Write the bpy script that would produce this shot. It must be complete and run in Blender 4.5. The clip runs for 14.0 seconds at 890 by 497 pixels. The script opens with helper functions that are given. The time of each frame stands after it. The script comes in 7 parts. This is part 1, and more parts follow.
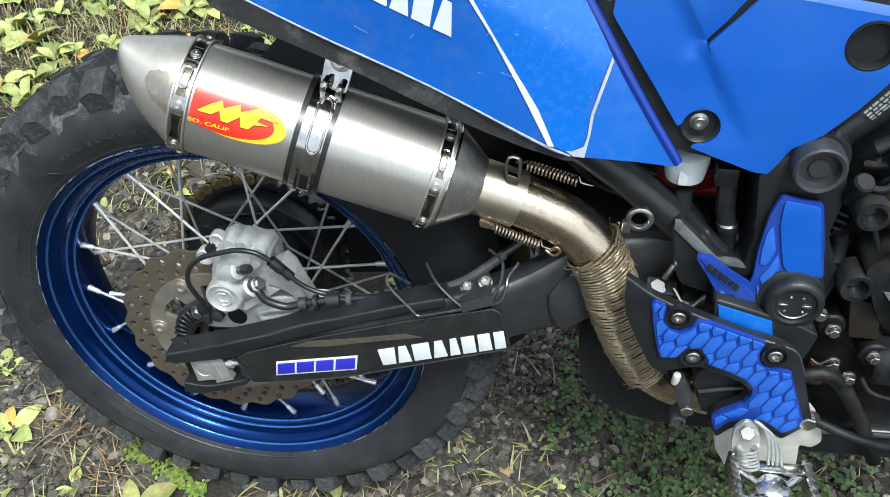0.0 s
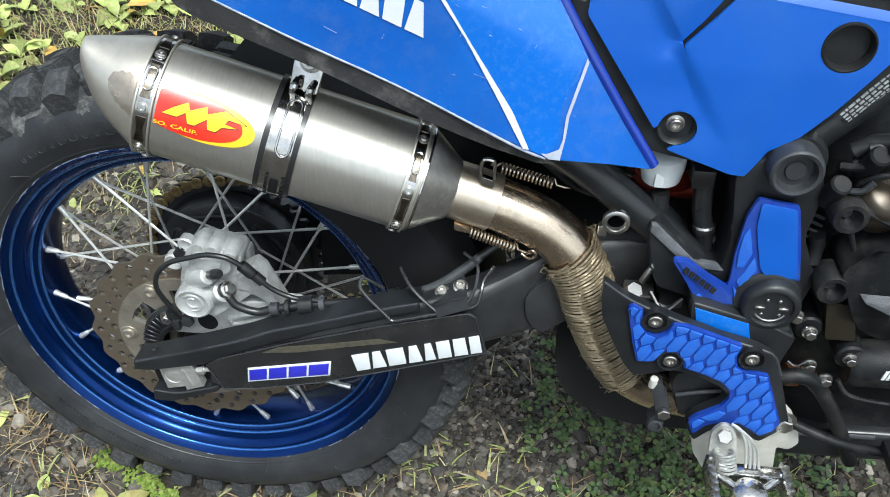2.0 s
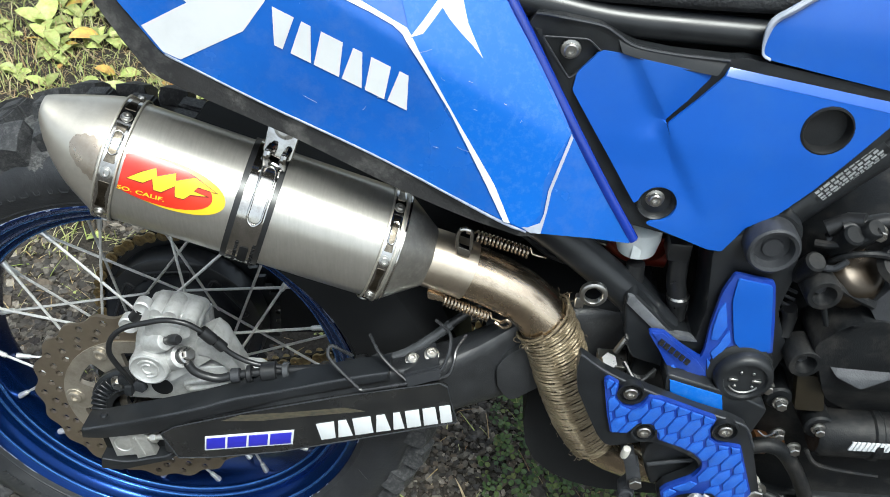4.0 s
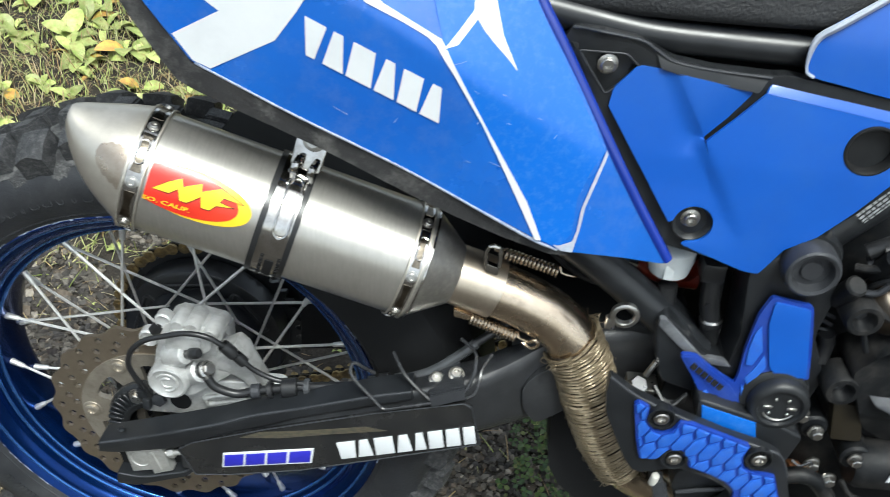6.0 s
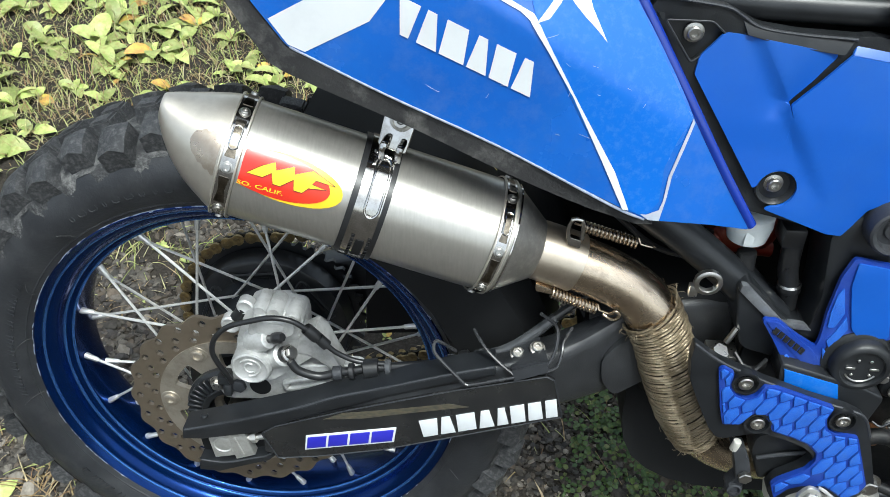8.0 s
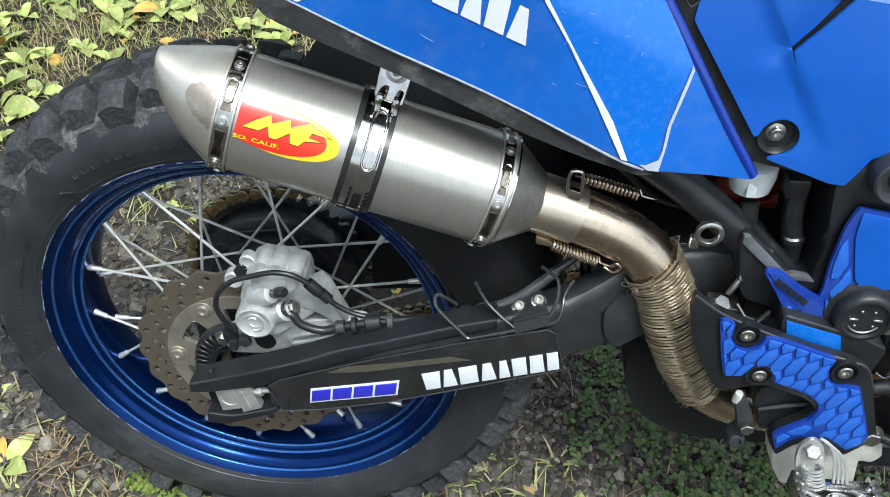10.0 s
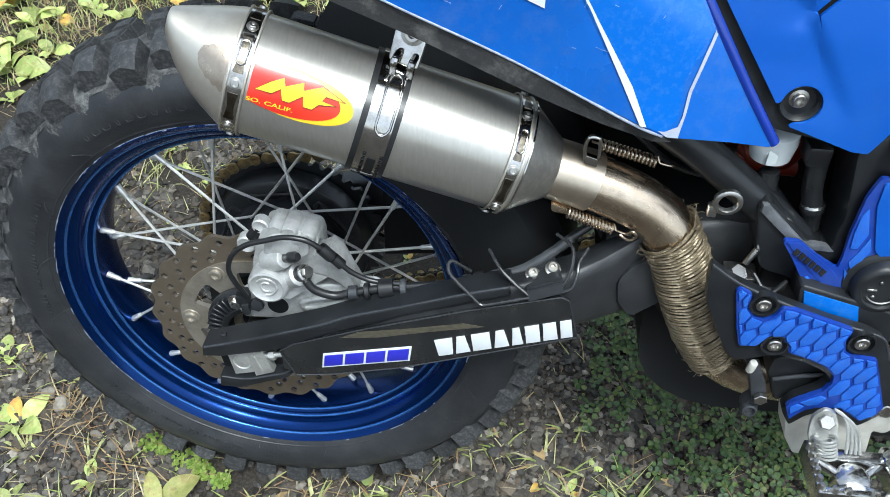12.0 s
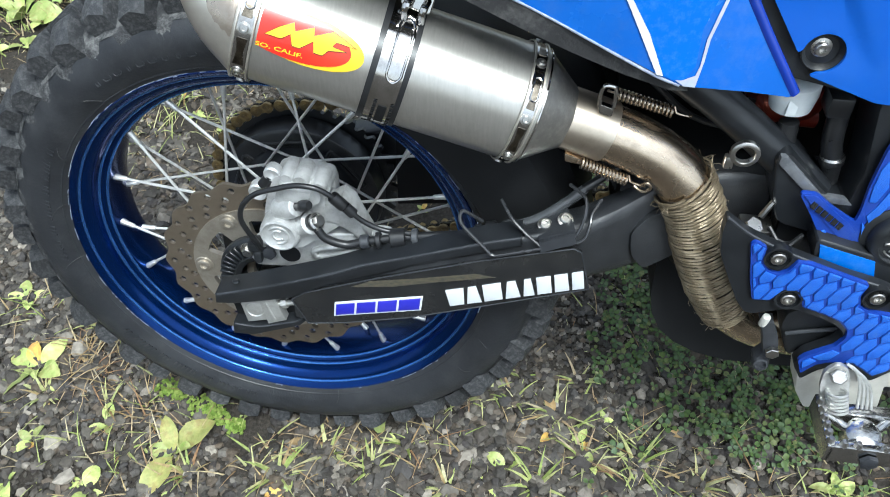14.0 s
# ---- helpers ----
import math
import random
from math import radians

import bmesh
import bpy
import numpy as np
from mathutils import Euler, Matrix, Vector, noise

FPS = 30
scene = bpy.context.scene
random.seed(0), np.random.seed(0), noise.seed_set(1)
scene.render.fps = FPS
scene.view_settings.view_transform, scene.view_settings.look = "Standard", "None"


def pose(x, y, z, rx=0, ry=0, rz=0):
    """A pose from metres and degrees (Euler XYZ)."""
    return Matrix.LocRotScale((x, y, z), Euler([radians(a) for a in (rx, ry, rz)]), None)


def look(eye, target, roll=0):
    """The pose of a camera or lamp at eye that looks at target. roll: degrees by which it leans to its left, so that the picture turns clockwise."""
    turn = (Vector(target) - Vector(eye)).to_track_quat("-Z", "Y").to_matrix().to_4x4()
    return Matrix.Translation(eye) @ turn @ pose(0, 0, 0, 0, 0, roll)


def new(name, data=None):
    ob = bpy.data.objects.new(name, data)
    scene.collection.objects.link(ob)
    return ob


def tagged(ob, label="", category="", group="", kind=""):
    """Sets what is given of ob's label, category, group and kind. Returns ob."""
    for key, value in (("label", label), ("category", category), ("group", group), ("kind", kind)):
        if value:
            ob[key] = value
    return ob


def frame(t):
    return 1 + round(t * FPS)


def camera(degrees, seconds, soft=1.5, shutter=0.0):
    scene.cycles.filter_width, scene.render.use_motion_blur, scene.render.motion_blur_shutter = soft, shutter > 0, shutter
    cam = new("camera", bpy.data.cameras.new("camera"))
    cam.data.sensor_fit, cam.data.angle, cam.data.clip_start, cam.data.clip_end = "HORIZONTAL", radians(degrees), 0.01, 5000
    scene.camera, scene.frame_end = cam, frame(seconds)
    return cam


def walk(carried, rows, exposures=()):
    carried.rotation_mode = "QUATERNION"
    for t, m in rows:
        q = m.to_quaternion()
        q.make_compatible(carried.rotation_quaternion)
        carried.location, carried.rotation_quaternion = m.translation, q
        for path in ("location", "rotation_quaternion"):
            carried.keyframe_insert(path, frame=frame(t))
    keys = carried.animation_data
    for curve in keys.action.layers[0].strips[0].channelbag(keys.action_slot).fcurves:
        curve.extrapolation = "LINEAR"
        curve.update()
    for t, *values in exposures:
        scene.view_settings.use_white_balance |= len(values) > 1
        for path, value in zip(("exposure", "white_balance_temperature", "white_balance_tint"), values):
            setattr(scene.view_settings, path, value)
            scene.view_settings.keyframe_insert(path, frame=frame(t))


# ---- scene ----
cam = camera(56.3, 14.0, soft=0.6, shutter=0.5)
# the camera is held by hand beside the machine: seconds, place, turn
PATH = [
    (0, 0.3692, -0.6534, 1.1133, 44.32, 1.20, 8.44),
    (0.5, 0.3691, -0.6471, 1.1129, 44.38, 1.00, 7.92),
    (1, 0.3699, -0.6422, 1.1121, 44.21, 0.92, 7.37),
    (1.5, 0.3694, -0.6414, 1.1100, 44.14, 0.80, 7.03),
    (2, 0.3704, -0.6382, 1.1085, 44.03, 0.32, 7.15),
    (2.5, 0.3745, -0.6330, 1.1095, 44.80, -1.11, 6.72),
    (3, 0.3555, -0.6291, 1.1115, 46.00, -2.40, 4.49),
    (3.5, 0.3244, -0.6287, 1.1203, 46.61, -3.05, 2.08),
    (3.7, 0.3293, -0.6127, 1.1208, 46.02, -2.79, 3.16),
    (5.8, 0.3344, -0.5862, 1.1111, 47.17, -4.02, 6.58),
    (6, 0.3196, -0.5939, 1.1082, 47.25, -3.30, 5.89),
    (6.5, 0.2947, -0.6026, 1.1059, 47.42, -1.78, 5.48),
    (7, 0.2785, -0.6060, 1.1041, 47.57, -1.00, 5.89),
    (7.5, 0.2679, -0.6115, 1.1012, 47.01, -0.97, 5.69),
    (8, 0.2566, -0.6202, 1.1011, 47.02, -1.39, 4.86),
    (10.5, 0.2751, -0.6216, 1.0952, 43.56, 0.03, 5.72),
    (11, 0.2698, -0.6210, 1.0954, 43.02, 0.14, 6.20),
    (11.5, 0.2685, -0.6178, 1.0892, 42.17, 0.30, 6.61),
    (12, 0.2696, -0.6163, 1.0921, 41.81, -0.08, 6.35),
    (12.5, 0.2728, -0.6174, 1.0905, 41.54, -0.04, 6.45),
    (13, 0.2747, -0.6155, 1.0886, 40.59, 0.10, 6.62),
    (13.5, 0.2748, -0.6151, 1.0861, 39.86, 0.14, 6.93),
    (14, 0.2743, -0.6141, 1.0876, 38.49, 0.43, 7.55),
]
EXPOSE = [(0.0, 0.91, 6050, 2.0), (2.0, 0.92, 6100, 2.0), (3.0, 1.0, 6200, 1.8), (3.5, 0.94, 6250, 1.8), (7.0, 0.88, 6250, 2.0), (8.0, 0.88, 6150, 2.0), (10.5, 0.85, 6000, 2.0), (11.0, 0.9, 5950, 2.0), (13.0, 0.92, 5850, 2.0), (14.0, 1.04, 5850, 2.0)]
walk(cam, [(t, pose(x, y, z, rx, ry, rz)) for t, x, y, z, rx, ry, rz in PATH], EXPOSE)

# ---- daylight under a thin overcast ----
world = bpy.data.worlds.new("overcast")
scene.world = world
world.use_nodes = True
wn = world.node_tree
wn.nodes.clear()
sky = wn.nodes.new("ShaderNodeTexSky")
sky.sky_type, sky.sun_disc = "NISHITA", False
sky.sun_elevation, sky.sun_rotation = radians(66), radians(151)
sky.air_density, sky.dust_density, sky.ozone_density = 1.0, 4.0, 1.0
grey = wn.nodes.new("ShaderNodeRGBToBW")
mix = wn.nodes.new("ShaderNodeMix")
mix.data_type = "RGBA"
mix.inputs[0].default_value = 0.66
back = wn.nodes.new("ShaderNodeBackground")
back.inputs[1].default_value = 0.15
wout = wn.nodes.new("ShaderNodeOutputWorld")
wn.links.new(sky.outputs[0], grey.inputs[0])
wn.links.new(sky.outputs[0], mix.inputs[6])
wn.links.new(grey.outputs[0], mix.inputs[7])
wn.links.new(mix.outputs[2], back.inputs[0])
wn.links.new(back.outputs[0], wout.inputs[0])
sun_data = bpy.data.lights.new("sun", "SUN")
sun_data.energy, sun_data.angle, sun_data.color = 2.0, radians(17), (1.0, 0.985, 0.95)
sun = new("sun", sun_data)
sun.matrix_world = look((0.80, -1.10, 3.2), (0.2, 0, 0.4))


# ---- materials ----
def shade(name, a, b=None, rough=0.5, metal=0.0, scale=40.0, detail=6.0, bump=0.0, fine=600.0, stretch=(1, 1, 1), rough_var=0.12,
          dirt=None, dirt_amount=0.0, dirt_scale=9.0, coat=0.0, spec=0.5, per_object=0.0, trans=0.0, aniso=0.0, turn=(0, 0, 0)):
    """A surface: colour between a and b by a noise, a finer relief, a rough patchy gloss and dirt in blotches."""
    b = b or tuple(c * 0.8 for c in a)
    m = bpy.data.materials.new(name)
    m.use_nodes = True
    t = m.node_tree
    p = t.nodes["Principled BSDF"]

    def node(kind, **values):
        n = t.nodes.new(kind)
        for k, v in values.items():
            n.inputs[k].default_value = v
        return n

    def link(o, i):
        t.links.new(o, i)

    co = node("ShaderNodeTexCoord")
    mp = node("ShaderNodeMapping")
    mp.inputs["Rotation"].default_value = [radians(v) for v in turn]
    mp.inputs["Scale"].default_value = stretch
    link(co.outputs["Object"], mp.inputs[0])
    big = node("ShaderNodeTexNoise", Scale=scale, Detail=detail, Roughness=0.6)
    small = node("ShaderNodeTexNoise", Scale=fine, Detail=3.0)
    link(mp.outputs[0], big.inputs["Vector"]), link(mp.outputs[0], small.inputs["Vector"])
    ramp = node("ShaderNodeValToRGB")
    ramp.color_ramp.elements[0].position, ramp.color_ramp.elements[1].position = 0.32, 0.68
    ramp.color_ramp.elements[0].color, ramp.color_ramp.elements[1].color = (*a, 1), (*b, 1)
    link(big.outputs["Fac"], ramp.inputs[0])
    colour = ramp.outputs[0]
    if dirt:
        spots = node("ShaderNodeTexNoise", Scale=dirt_scale, Detail=9.0, Roughness=0.72)
        link(co.outputs["Object"], spots.inputs["Vector"])
        cut = node("ShaderNodeMapRange")
        cut.inputs["From Min"].default_value, cut.inputs["From Max"].default_value = 0.48, 0.72
        cut.inputs["To Max"].default_value = dirt_amount
        link(spots.outputs["Fac"], cut.inputs["Value"])
        mx = node("ShaderNodeMix")
        mx.data_type = "RGBA"
        mx.inputs[7].default_value = (*dirt, 1)
        link(cut.outputs[0], mx.inputs[0]), link(colour, mx.inputs[6])
        colour = mx.outputs[2]
    if per_object:
        info = node("ShaderNodeObjectInfo")
        hs = node("ShaderNodeHueSaturation")
        mr = node("ShaderNodeMapRange")
        mr.inputs["To Min"].default_value, mr.inputs["To Max"].default_value = 1 - per_object, 1 + per_object
        link(info.outputs["Random"], mr.inputs["Value"])
        link(mr.outputs[0], hs.inputs["Value"]), link(colour, hs.inputs["Color"])
        colour = hs.outputs[0]
    link(colour, p.inputs["Base Color"])
    rr = node("ShaderNodeMapRange")
    rr.inputs["To Min"].default_value, rr.inputs["To Max"].default_value = max(0.02, rough - rough_var), min(1, rough + rough_var)
    link(big.outputs["Fac"], rr.inputs["Value"])
    link(rr.outputs[0], p.inputs["Roughness"])
    p.inputs["Metallic"].default_value, p.inputs["Coat Weight"].default_value = metal, coat
    p.inputs["Coat Roughness"].default_value = 0.1
    p.inputs["Specular IOR Level"].default_value, p.inputs["Transmission Weight"].default_value = spec, trans
    p.inputs["Anisotropic"].default_value = aniso
    if bump:
        bp = node("ShaderNodeBump", Strength=bump, Distance=0.002)
        link(small.outputs["Fac"], bp.inputs["Height"])
        link(bp.outputs[0], p.inputs["Normal"])
    return m


RUBBER = shade("rubber", (0.015, 0.0162, 0.019), (0.026, 0.028, 0.032), rough=0.43, scale=25, bump=0.2, fine=350, dirt=(0.1, 0.1, 0.1), dirt_amount=0.22, dirt_scale=22, spec=0.4)
KNOB = shade("knob_rubber", (0.018, 0.019, 0.021), (0.032, 0.033, 0.036), rough=0.5, scale=60, bump=0.4, fine=1100, dirt=(0.16, 0.16, 0.158), dirt_amount=0.6, dirt_scale=210, per_object=0.3, spec=0.4)
RIM_BLUE = shade("blue_anodised", (0.0025, 0.028, 0.15), (0.002, 0.02, 0.115), rough=0.23, metal=0.85, scale=18, coat=0.08, dirt=(0.02, 0.05, 0.16), dirt_amount=0.2, dirt_scale=30, bump=0.02, fine=200)
CAP_STEEL = shade("bead_blasted_steel", (0.66, 0.625, 0.56), (0.58, 0.545, 0.48), rough=0.36, metal=0.86, scale=50, fine=500, bump=0.0, rough_var=0.015, dirt=(0.36, 0.33, 0.29), dirt_amount=0.4, dirt_scale=18)
STEEL = shade("brushed_steel", (0.50, 0.485, 0.45), (0.44, 0.425, 0.39), rough=0.29, metal=0.82, scale=60, stretch=(9, 1, 1), fine=260, bump=0.0, rough_var=0.012,
              dirt=(0.62, 0.60, 0.56), dirt_amount=0.30, dirt_scale=120, turn=(0, 18, 0))
CONE_STEEL = shade("dull_cone_steel", (0.42, 0.41, 0.39), (0.34, 0.33, 0.31), rough=0.34, metal=0.9, scale=60, fine=400, bump=0.06, dirt=(0.62, 0.6, 0.56), dirt_amount=0.5, dirt_scale=140)
# darkened steel that paints the dark reflections in the polished bands
BAND_DARK = shade("dark_reflection_steel", (0.2, 0.175, 0.14), (0.07, 0.062, 0.05), rough=0.16, metal=1.0, scale=130, dirt=(0.5, 0.46, 0.38), dirt_amount=0.5, dirt_scale=160, rough_var=0.08)
CHROME = shade("polished_steel", (0.66, 0.65, 0.64), (0.52, 0.51, 0.49), rough=0.11, metal=1.0, scale=60, dirt=(0.24, 0.2, 0.15), dirt_amount=0.4, dirt_scale=60, rough_var=0.08)
BOLT = shade("bolt_steel", (0.55, 0.54, 0.52), (0.42, 0.41, 0.39), rough=0.3, metal=1.0, scale=150, dirt=(0.2, 0.17, 0.13), dirt_amount=0.35, dirt_scale=80)
NIPPLE = shade("bright_nipple", (0.78, 0.78, 0.77), (0.66, 0.66, 0.65), rough=0.35, metal=0.7, scale=200)
SPOKE = shade("spoke_steel", (0.76, 0.755, 0.74), (0.62, 0.615, 0.6), rough=0.4, metal=0.6, scale=90, dirt=(0.24, 0.22, 0.19), dirt_amount=0.4, dirt_scale=40, per_object=0.15)
TITAN = shade("heated_titanium", (0.72, 0.61, 0.48), (0.6, 0.49, 0.37), rough=0.26, metal=1.0, scale=22, stretch=(1, 5, 1), bump=0.03, fine=200, rough_var=0.08,
              dirt=(0.2, 0.15, 0.11), dirt_amount=0.45, dirt_scale=18)
ALLOY = shade("cast_alloy", (0.55, 0.555, 0.55), (0.43, 0.435, 0.43), rough=0.42, metal=0.45, scale=60, bump=0.1, fine=900, dirt=(0.22, 0.21, 0.19), dirt_amount=0.45, dirt_scale=60)
DISC = shade("worn_disc_steel", (0.3, 0.25, 0.195), (0.24, 0.2, 0.15), rough=0.42, metal=0.85, scale=35, bump=0.1, fine=500)
CARRIER = shade("disc_carrier", (0.46, 0.42, 0.36), (0.38, 0.345, 0.29), rough=0.42, metal=0.8, scale=40, dirt=(0.16, 0.13, 0.1), dirt_amount=0.4, dirt_scale=40)
BLACK = shade("black_paint", (0.009, 0.0102, 0.012), (0.014, 0.0155, 0.018), rough=0.33, spec=0.5, scale=30, bump=0.04, fine=900, dirt=(0.085, 0.092, 0.1), dirt_amount=0.12, dirt_scale=22)
PLASTIC = shade("black_plastic", (0.010, 0.011, 0.0125), (0.016, 0.0175, 0.0195), rough=0.38, spec=0.42, scale=40, bump=0.14, fine=1000, dirt=(0.085, 0.092, 0.1), dirt_amount=0.12, dirt_scale=25)
# near-black; puts the shade of openings and inner gaps into the colour
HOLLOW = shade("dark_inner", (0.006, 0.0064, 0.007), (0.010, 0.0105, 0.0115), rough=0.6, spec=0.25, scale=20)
STICKER = shade("dark_sticker", (0.010, 0.0105, 0.0115), (0.017, 0.0175, 0.0185), rough=0.26, scale=20, bump=0.05, fine=120, dirt=(0.12, 0.115, 0.1), dirt_amount=0.12, dirt_scale=26, coat=0.3)
BLUE = shade("blue_plastic", (0.006, 0.084, 0.43), (0.006, 0.076, 0.39), rough=0.42, coat=0.3, scale=12, bump=0.05, fine=1500, dirt=(0.05, 0.15, 0.4), dirt_amount=0.25, dirt_scale=7, rough_var=0.06)
BLUE_GLOSS = shade("blue_graphic", (0.010, 0.09, 0.40), (0.012, 0.115, 0.49), rough=0.26, scale=9, bump=0.16, fine=90, coat=0.35, dirt=(0.10, 0.17, 0.38), dirt_amount=0.28, dirt_scale=40, rough_var=0.1)
AZURE = shade("azure_graphic", (0.008, 0.118, 0.50), (0.007, 0.105, 0.46), rough=0.24, scale=6, bump=0.05, fine=70, coat=0.3, dirt=(0.2, 0.36, 0.62), dirt_amount=0.13, dirt_scale=150)
BLUE_EDGE = shade("deep_blue_trim", (0.006, 0.027, 0.25), (0.005, 0.023, 0.2), rough=0.22, scale=9, coat=0.5)
# guard base darkened to put groove shade into the colour; scales stay lighter
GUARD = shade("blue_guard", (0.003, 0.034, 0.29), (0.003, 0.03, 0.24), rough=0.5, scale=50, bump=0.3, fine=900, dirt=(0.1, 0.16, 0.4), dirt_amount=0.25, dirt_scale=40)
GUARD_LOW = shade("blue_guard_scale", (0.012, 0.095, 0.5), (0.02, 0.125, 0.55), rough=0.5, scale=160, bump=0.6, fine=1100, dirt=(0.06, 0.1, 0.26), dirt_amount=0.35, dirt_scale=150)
WHITE = shade("white_graphic", (0.64, 0.66, 0.68), (0.58, 0.6, 0.62), rough=0.35, scale=20, dirt=(0.4, 0.42, 0.46), dirt_amount=0.2, dirt_scale=30)
VIOLET = shade("violet_blue_graphic", (0.02, 0.02, 0.36), (0.03, 0.03, 0.42), rough=0.35, scale=30)
RED = shade("red_badge", (0.55, 0.018, 0.012), (0.6, 0.04, 0.015), rough=0.32, scale=15, coat=0.3)
DARK_RED = shade("dark_red_line", (0.16, 0.008, 0.006), (0.12, 0.006, 0.005), rough=0.35, scale=20)
YELLOW = shade("yellow_badge", (0.83, 0.56, 0.03), (0.78, 0.5, 0.02), rough=0.35, scale=20)
GOLD = shade("gold_chain", (0.42, 0.31, 0.14), (0.2, 0.15, 0.08), rough=0.4, metal=0.8, scale=90, dirt=(0.05, 0.045, 0.04), dirt_amount=0.7, dirt_scale=60)
WRAP = shade("heat_wrap", (0.38, 0.315, 0.215), (0.17, 0.132, 0.082), rough=0.34, metal=0.55, scale=40, bump=0.3, fine=1500, dirt=(0.08, 0.06, 0.035), dirt_amount=0.35, dirt_scale=30)
# wrap colour darkened to paint the shade in the gaps between strands
WRAP_GAP = shade("heat_wrap_gap_shade", (0.04, 0.03, 0.018), (0.03, 0.022, 0.013), rough=0.8, scale=120)
ORANGE = shade("orange_anodised", (0.16, 0.015, 0.006), (0.1, 0.01, 0.004), rough=0.35, metal=0.3, scale=40)
MILKY = shade("milky_plastic", (0.62, 0.66, 0.67), (0.54, 0.58, 0.6), rough=0.35, scale=30, dirt=(0.35, 0.35, 0.33), dirt_amount=0.25, dirt_scale=30)
ENGINE = shade("engine_black", (0.006, 0.0066, 0.0076), (0.010, 0.011, 0.0125), rough=0.45, spec=0.2, scale=30, bump=0.2, fine=700, dirt=(0.12, 0.11, 0.1), dirt_amount=0.3, dirt_scale=22)
GREY = shade("grey_cast", (0.045, 0.048, 0.054), (0.032, 0.034, 0.039), rough=0.45, metal=0.3, scale=40, bump=0.2, fine=600)
HOSE = shade("rubber_hose", (0.010, 0.0105, 0.0115), (0.017, 0.0175, 0.019), rough=0.32, scale=60)
BRONZE = shade("bronze_cover", (0.05, 0.037, 0.025), (0.02, 0.016, 0.012), rough=0.3, metal=0.6, scale=30)
CLEAR = shade("milky_sleeve", (0.055, 0.058, 0.062), (0.03, 0.032, 0.035), rough=0.2, scale=40, coat=0.4)
TORN = shade("torn_film", (0.42, 0.45, 0.52), (0.3, 0.34, 0.42), rough=0.5, scale=60)
DUSTY = shade("dusty_rubber", (0.05, 0.051, 0.053), (0.03, 0.0305, 0.032), rough=0.7, scale=90, bump=0.7, fine=400, dirt=(0.19, 0.19, 0.185), dirt_amount=0.9, dirt_scale=80, spec=0.3)
CHIP = shade("chipped_metal", (0.42, 0.46, 0.54), (0.25, 0.3, 0.42), rough=0.5, metal=0.3, scale=200)
PLATED = shade("zinc_plate", (0.6, 0.6, 0.58), (0.46, 0.46, 0.44), rough=0.42, metal=0.7, scale=60, bump=0.2, fine=500, dirt=(0.22, 0.2, 0.17), dirt_amount=0.45, dirt_scale=70)
TRIM = shade("scraped_plastic", (0.02, 0.02, 0.021), (0.03, 0.03, 0.031), rough=0.55, spec=0.4, scale=30, bump=0.4, fine=300, dirt=(0.2, 0.195, 0.185), dirt_amount=0.55, dirt_scale=28)
CAP_STAIN = shade("browned_steel", (0.5, 0.43, 0.36), (0.38, 0.32, 0.26), rough=0.3, metal=0.9, scale=70, dirt=(0.6, 0.56, 0.5), dirt_amount=0.5, dirt_scale=60)
SLEEVE = shade("dull_titanium", (0.6, 0.53, 0.44), (0.5, 0.43, 0.34), rough=0.34, metal=0.95, scale=30, dirt=(0.25, 0.2, 0.15), dirt_amount=0.4, dirt_scale=40)
CHAIN_INNER = shade("dark_chain_steel", (0.06, 0.05, 0.035), (0.03, 0.026, 0.02), rough=0.45, metal=0.7, scale=90)
PALE = shade("pale_cast_alloy", (0.62, 0.61, 0.56), (0.54, 0.53, 0.48), rough=0.5, metal=0.2, scale=40, bump=0.2, fine=500, dirt=(0.3, 0.28, 0.22), dirt_amount=0.35, dirt_scale=30)
POLISHED = shade("polished_alloy", (0.66, 0.66, 0.65), (0.5, 0.5, 0.49), rough=0.2, metal=1.0, scale=80, bump=0.25, fine=160, dirt=(0.2, 0.19, 0.17), dirt_amount=0.5, dirt_scale=60)
SEAT = shade("seat_vinyl", (0.014, 0.0145, 0.016), (0.020, 0.021, 0.023), rough=0.5, scale=60, bump=0.55, fine=420, spec=0.3)
WIRE = shade("satin_black_wire", (0.02, 0.021, 0.023), (0.03, 0.031, 0.034), rough=0.26, spec=0.6, scale=60)
# light grey that paints the sky's reflection on the glossy black frame edge
FRAME_GLINT = shade("sky_lit_frame_edge", (0.2, 0.21, 0.225), (0.13, 0.137, 0.15), rough=0.35, metal=0.4, scale=50, dirt=(0.03, 0.03, 0.032), dirt_amount=0.4, dirt_scale=50)
SATIN = shade("satin_black_metal", (0.014, 0.015, 0.017), (0.024, 0.0255, 0.0285), rough=0.4, spec=0.55, scale=40, bump=0.25, fine=900, dirt=(0.1, 0.105, 0.11), dirt_amount=0.2, dirt_scale=30)
# lighter rim blue that holds the highlights of the ridges
RIM_GLINT = shade("highlight_blue_anodised", (0.09, 0.24, 0.62), (0.05, 0.16, 0.5), rough=0.16, metal=0.85, scale=60)
TAG = shade("printed_label", (0.4, 0.42, 0.43), (0.22, 0.23, 0.24), rough=0.5, scale=260)


# ---- building blocks ----
def finish(bm, smooth=40):
    bmesh.ops.remove_doubles(bm, verts=bm.verts, dist=1e-6)
    bmesh.ops.recalc_face_normals(bm, faces=bm.faces)
    for f in bm.faces:
        f.smooth = True
    for e in bm.edges:
        if len(e.link_faces) == 2 and e.calc_face_angle(0) > radians(smooth):
            e.smooth = False
    return bm


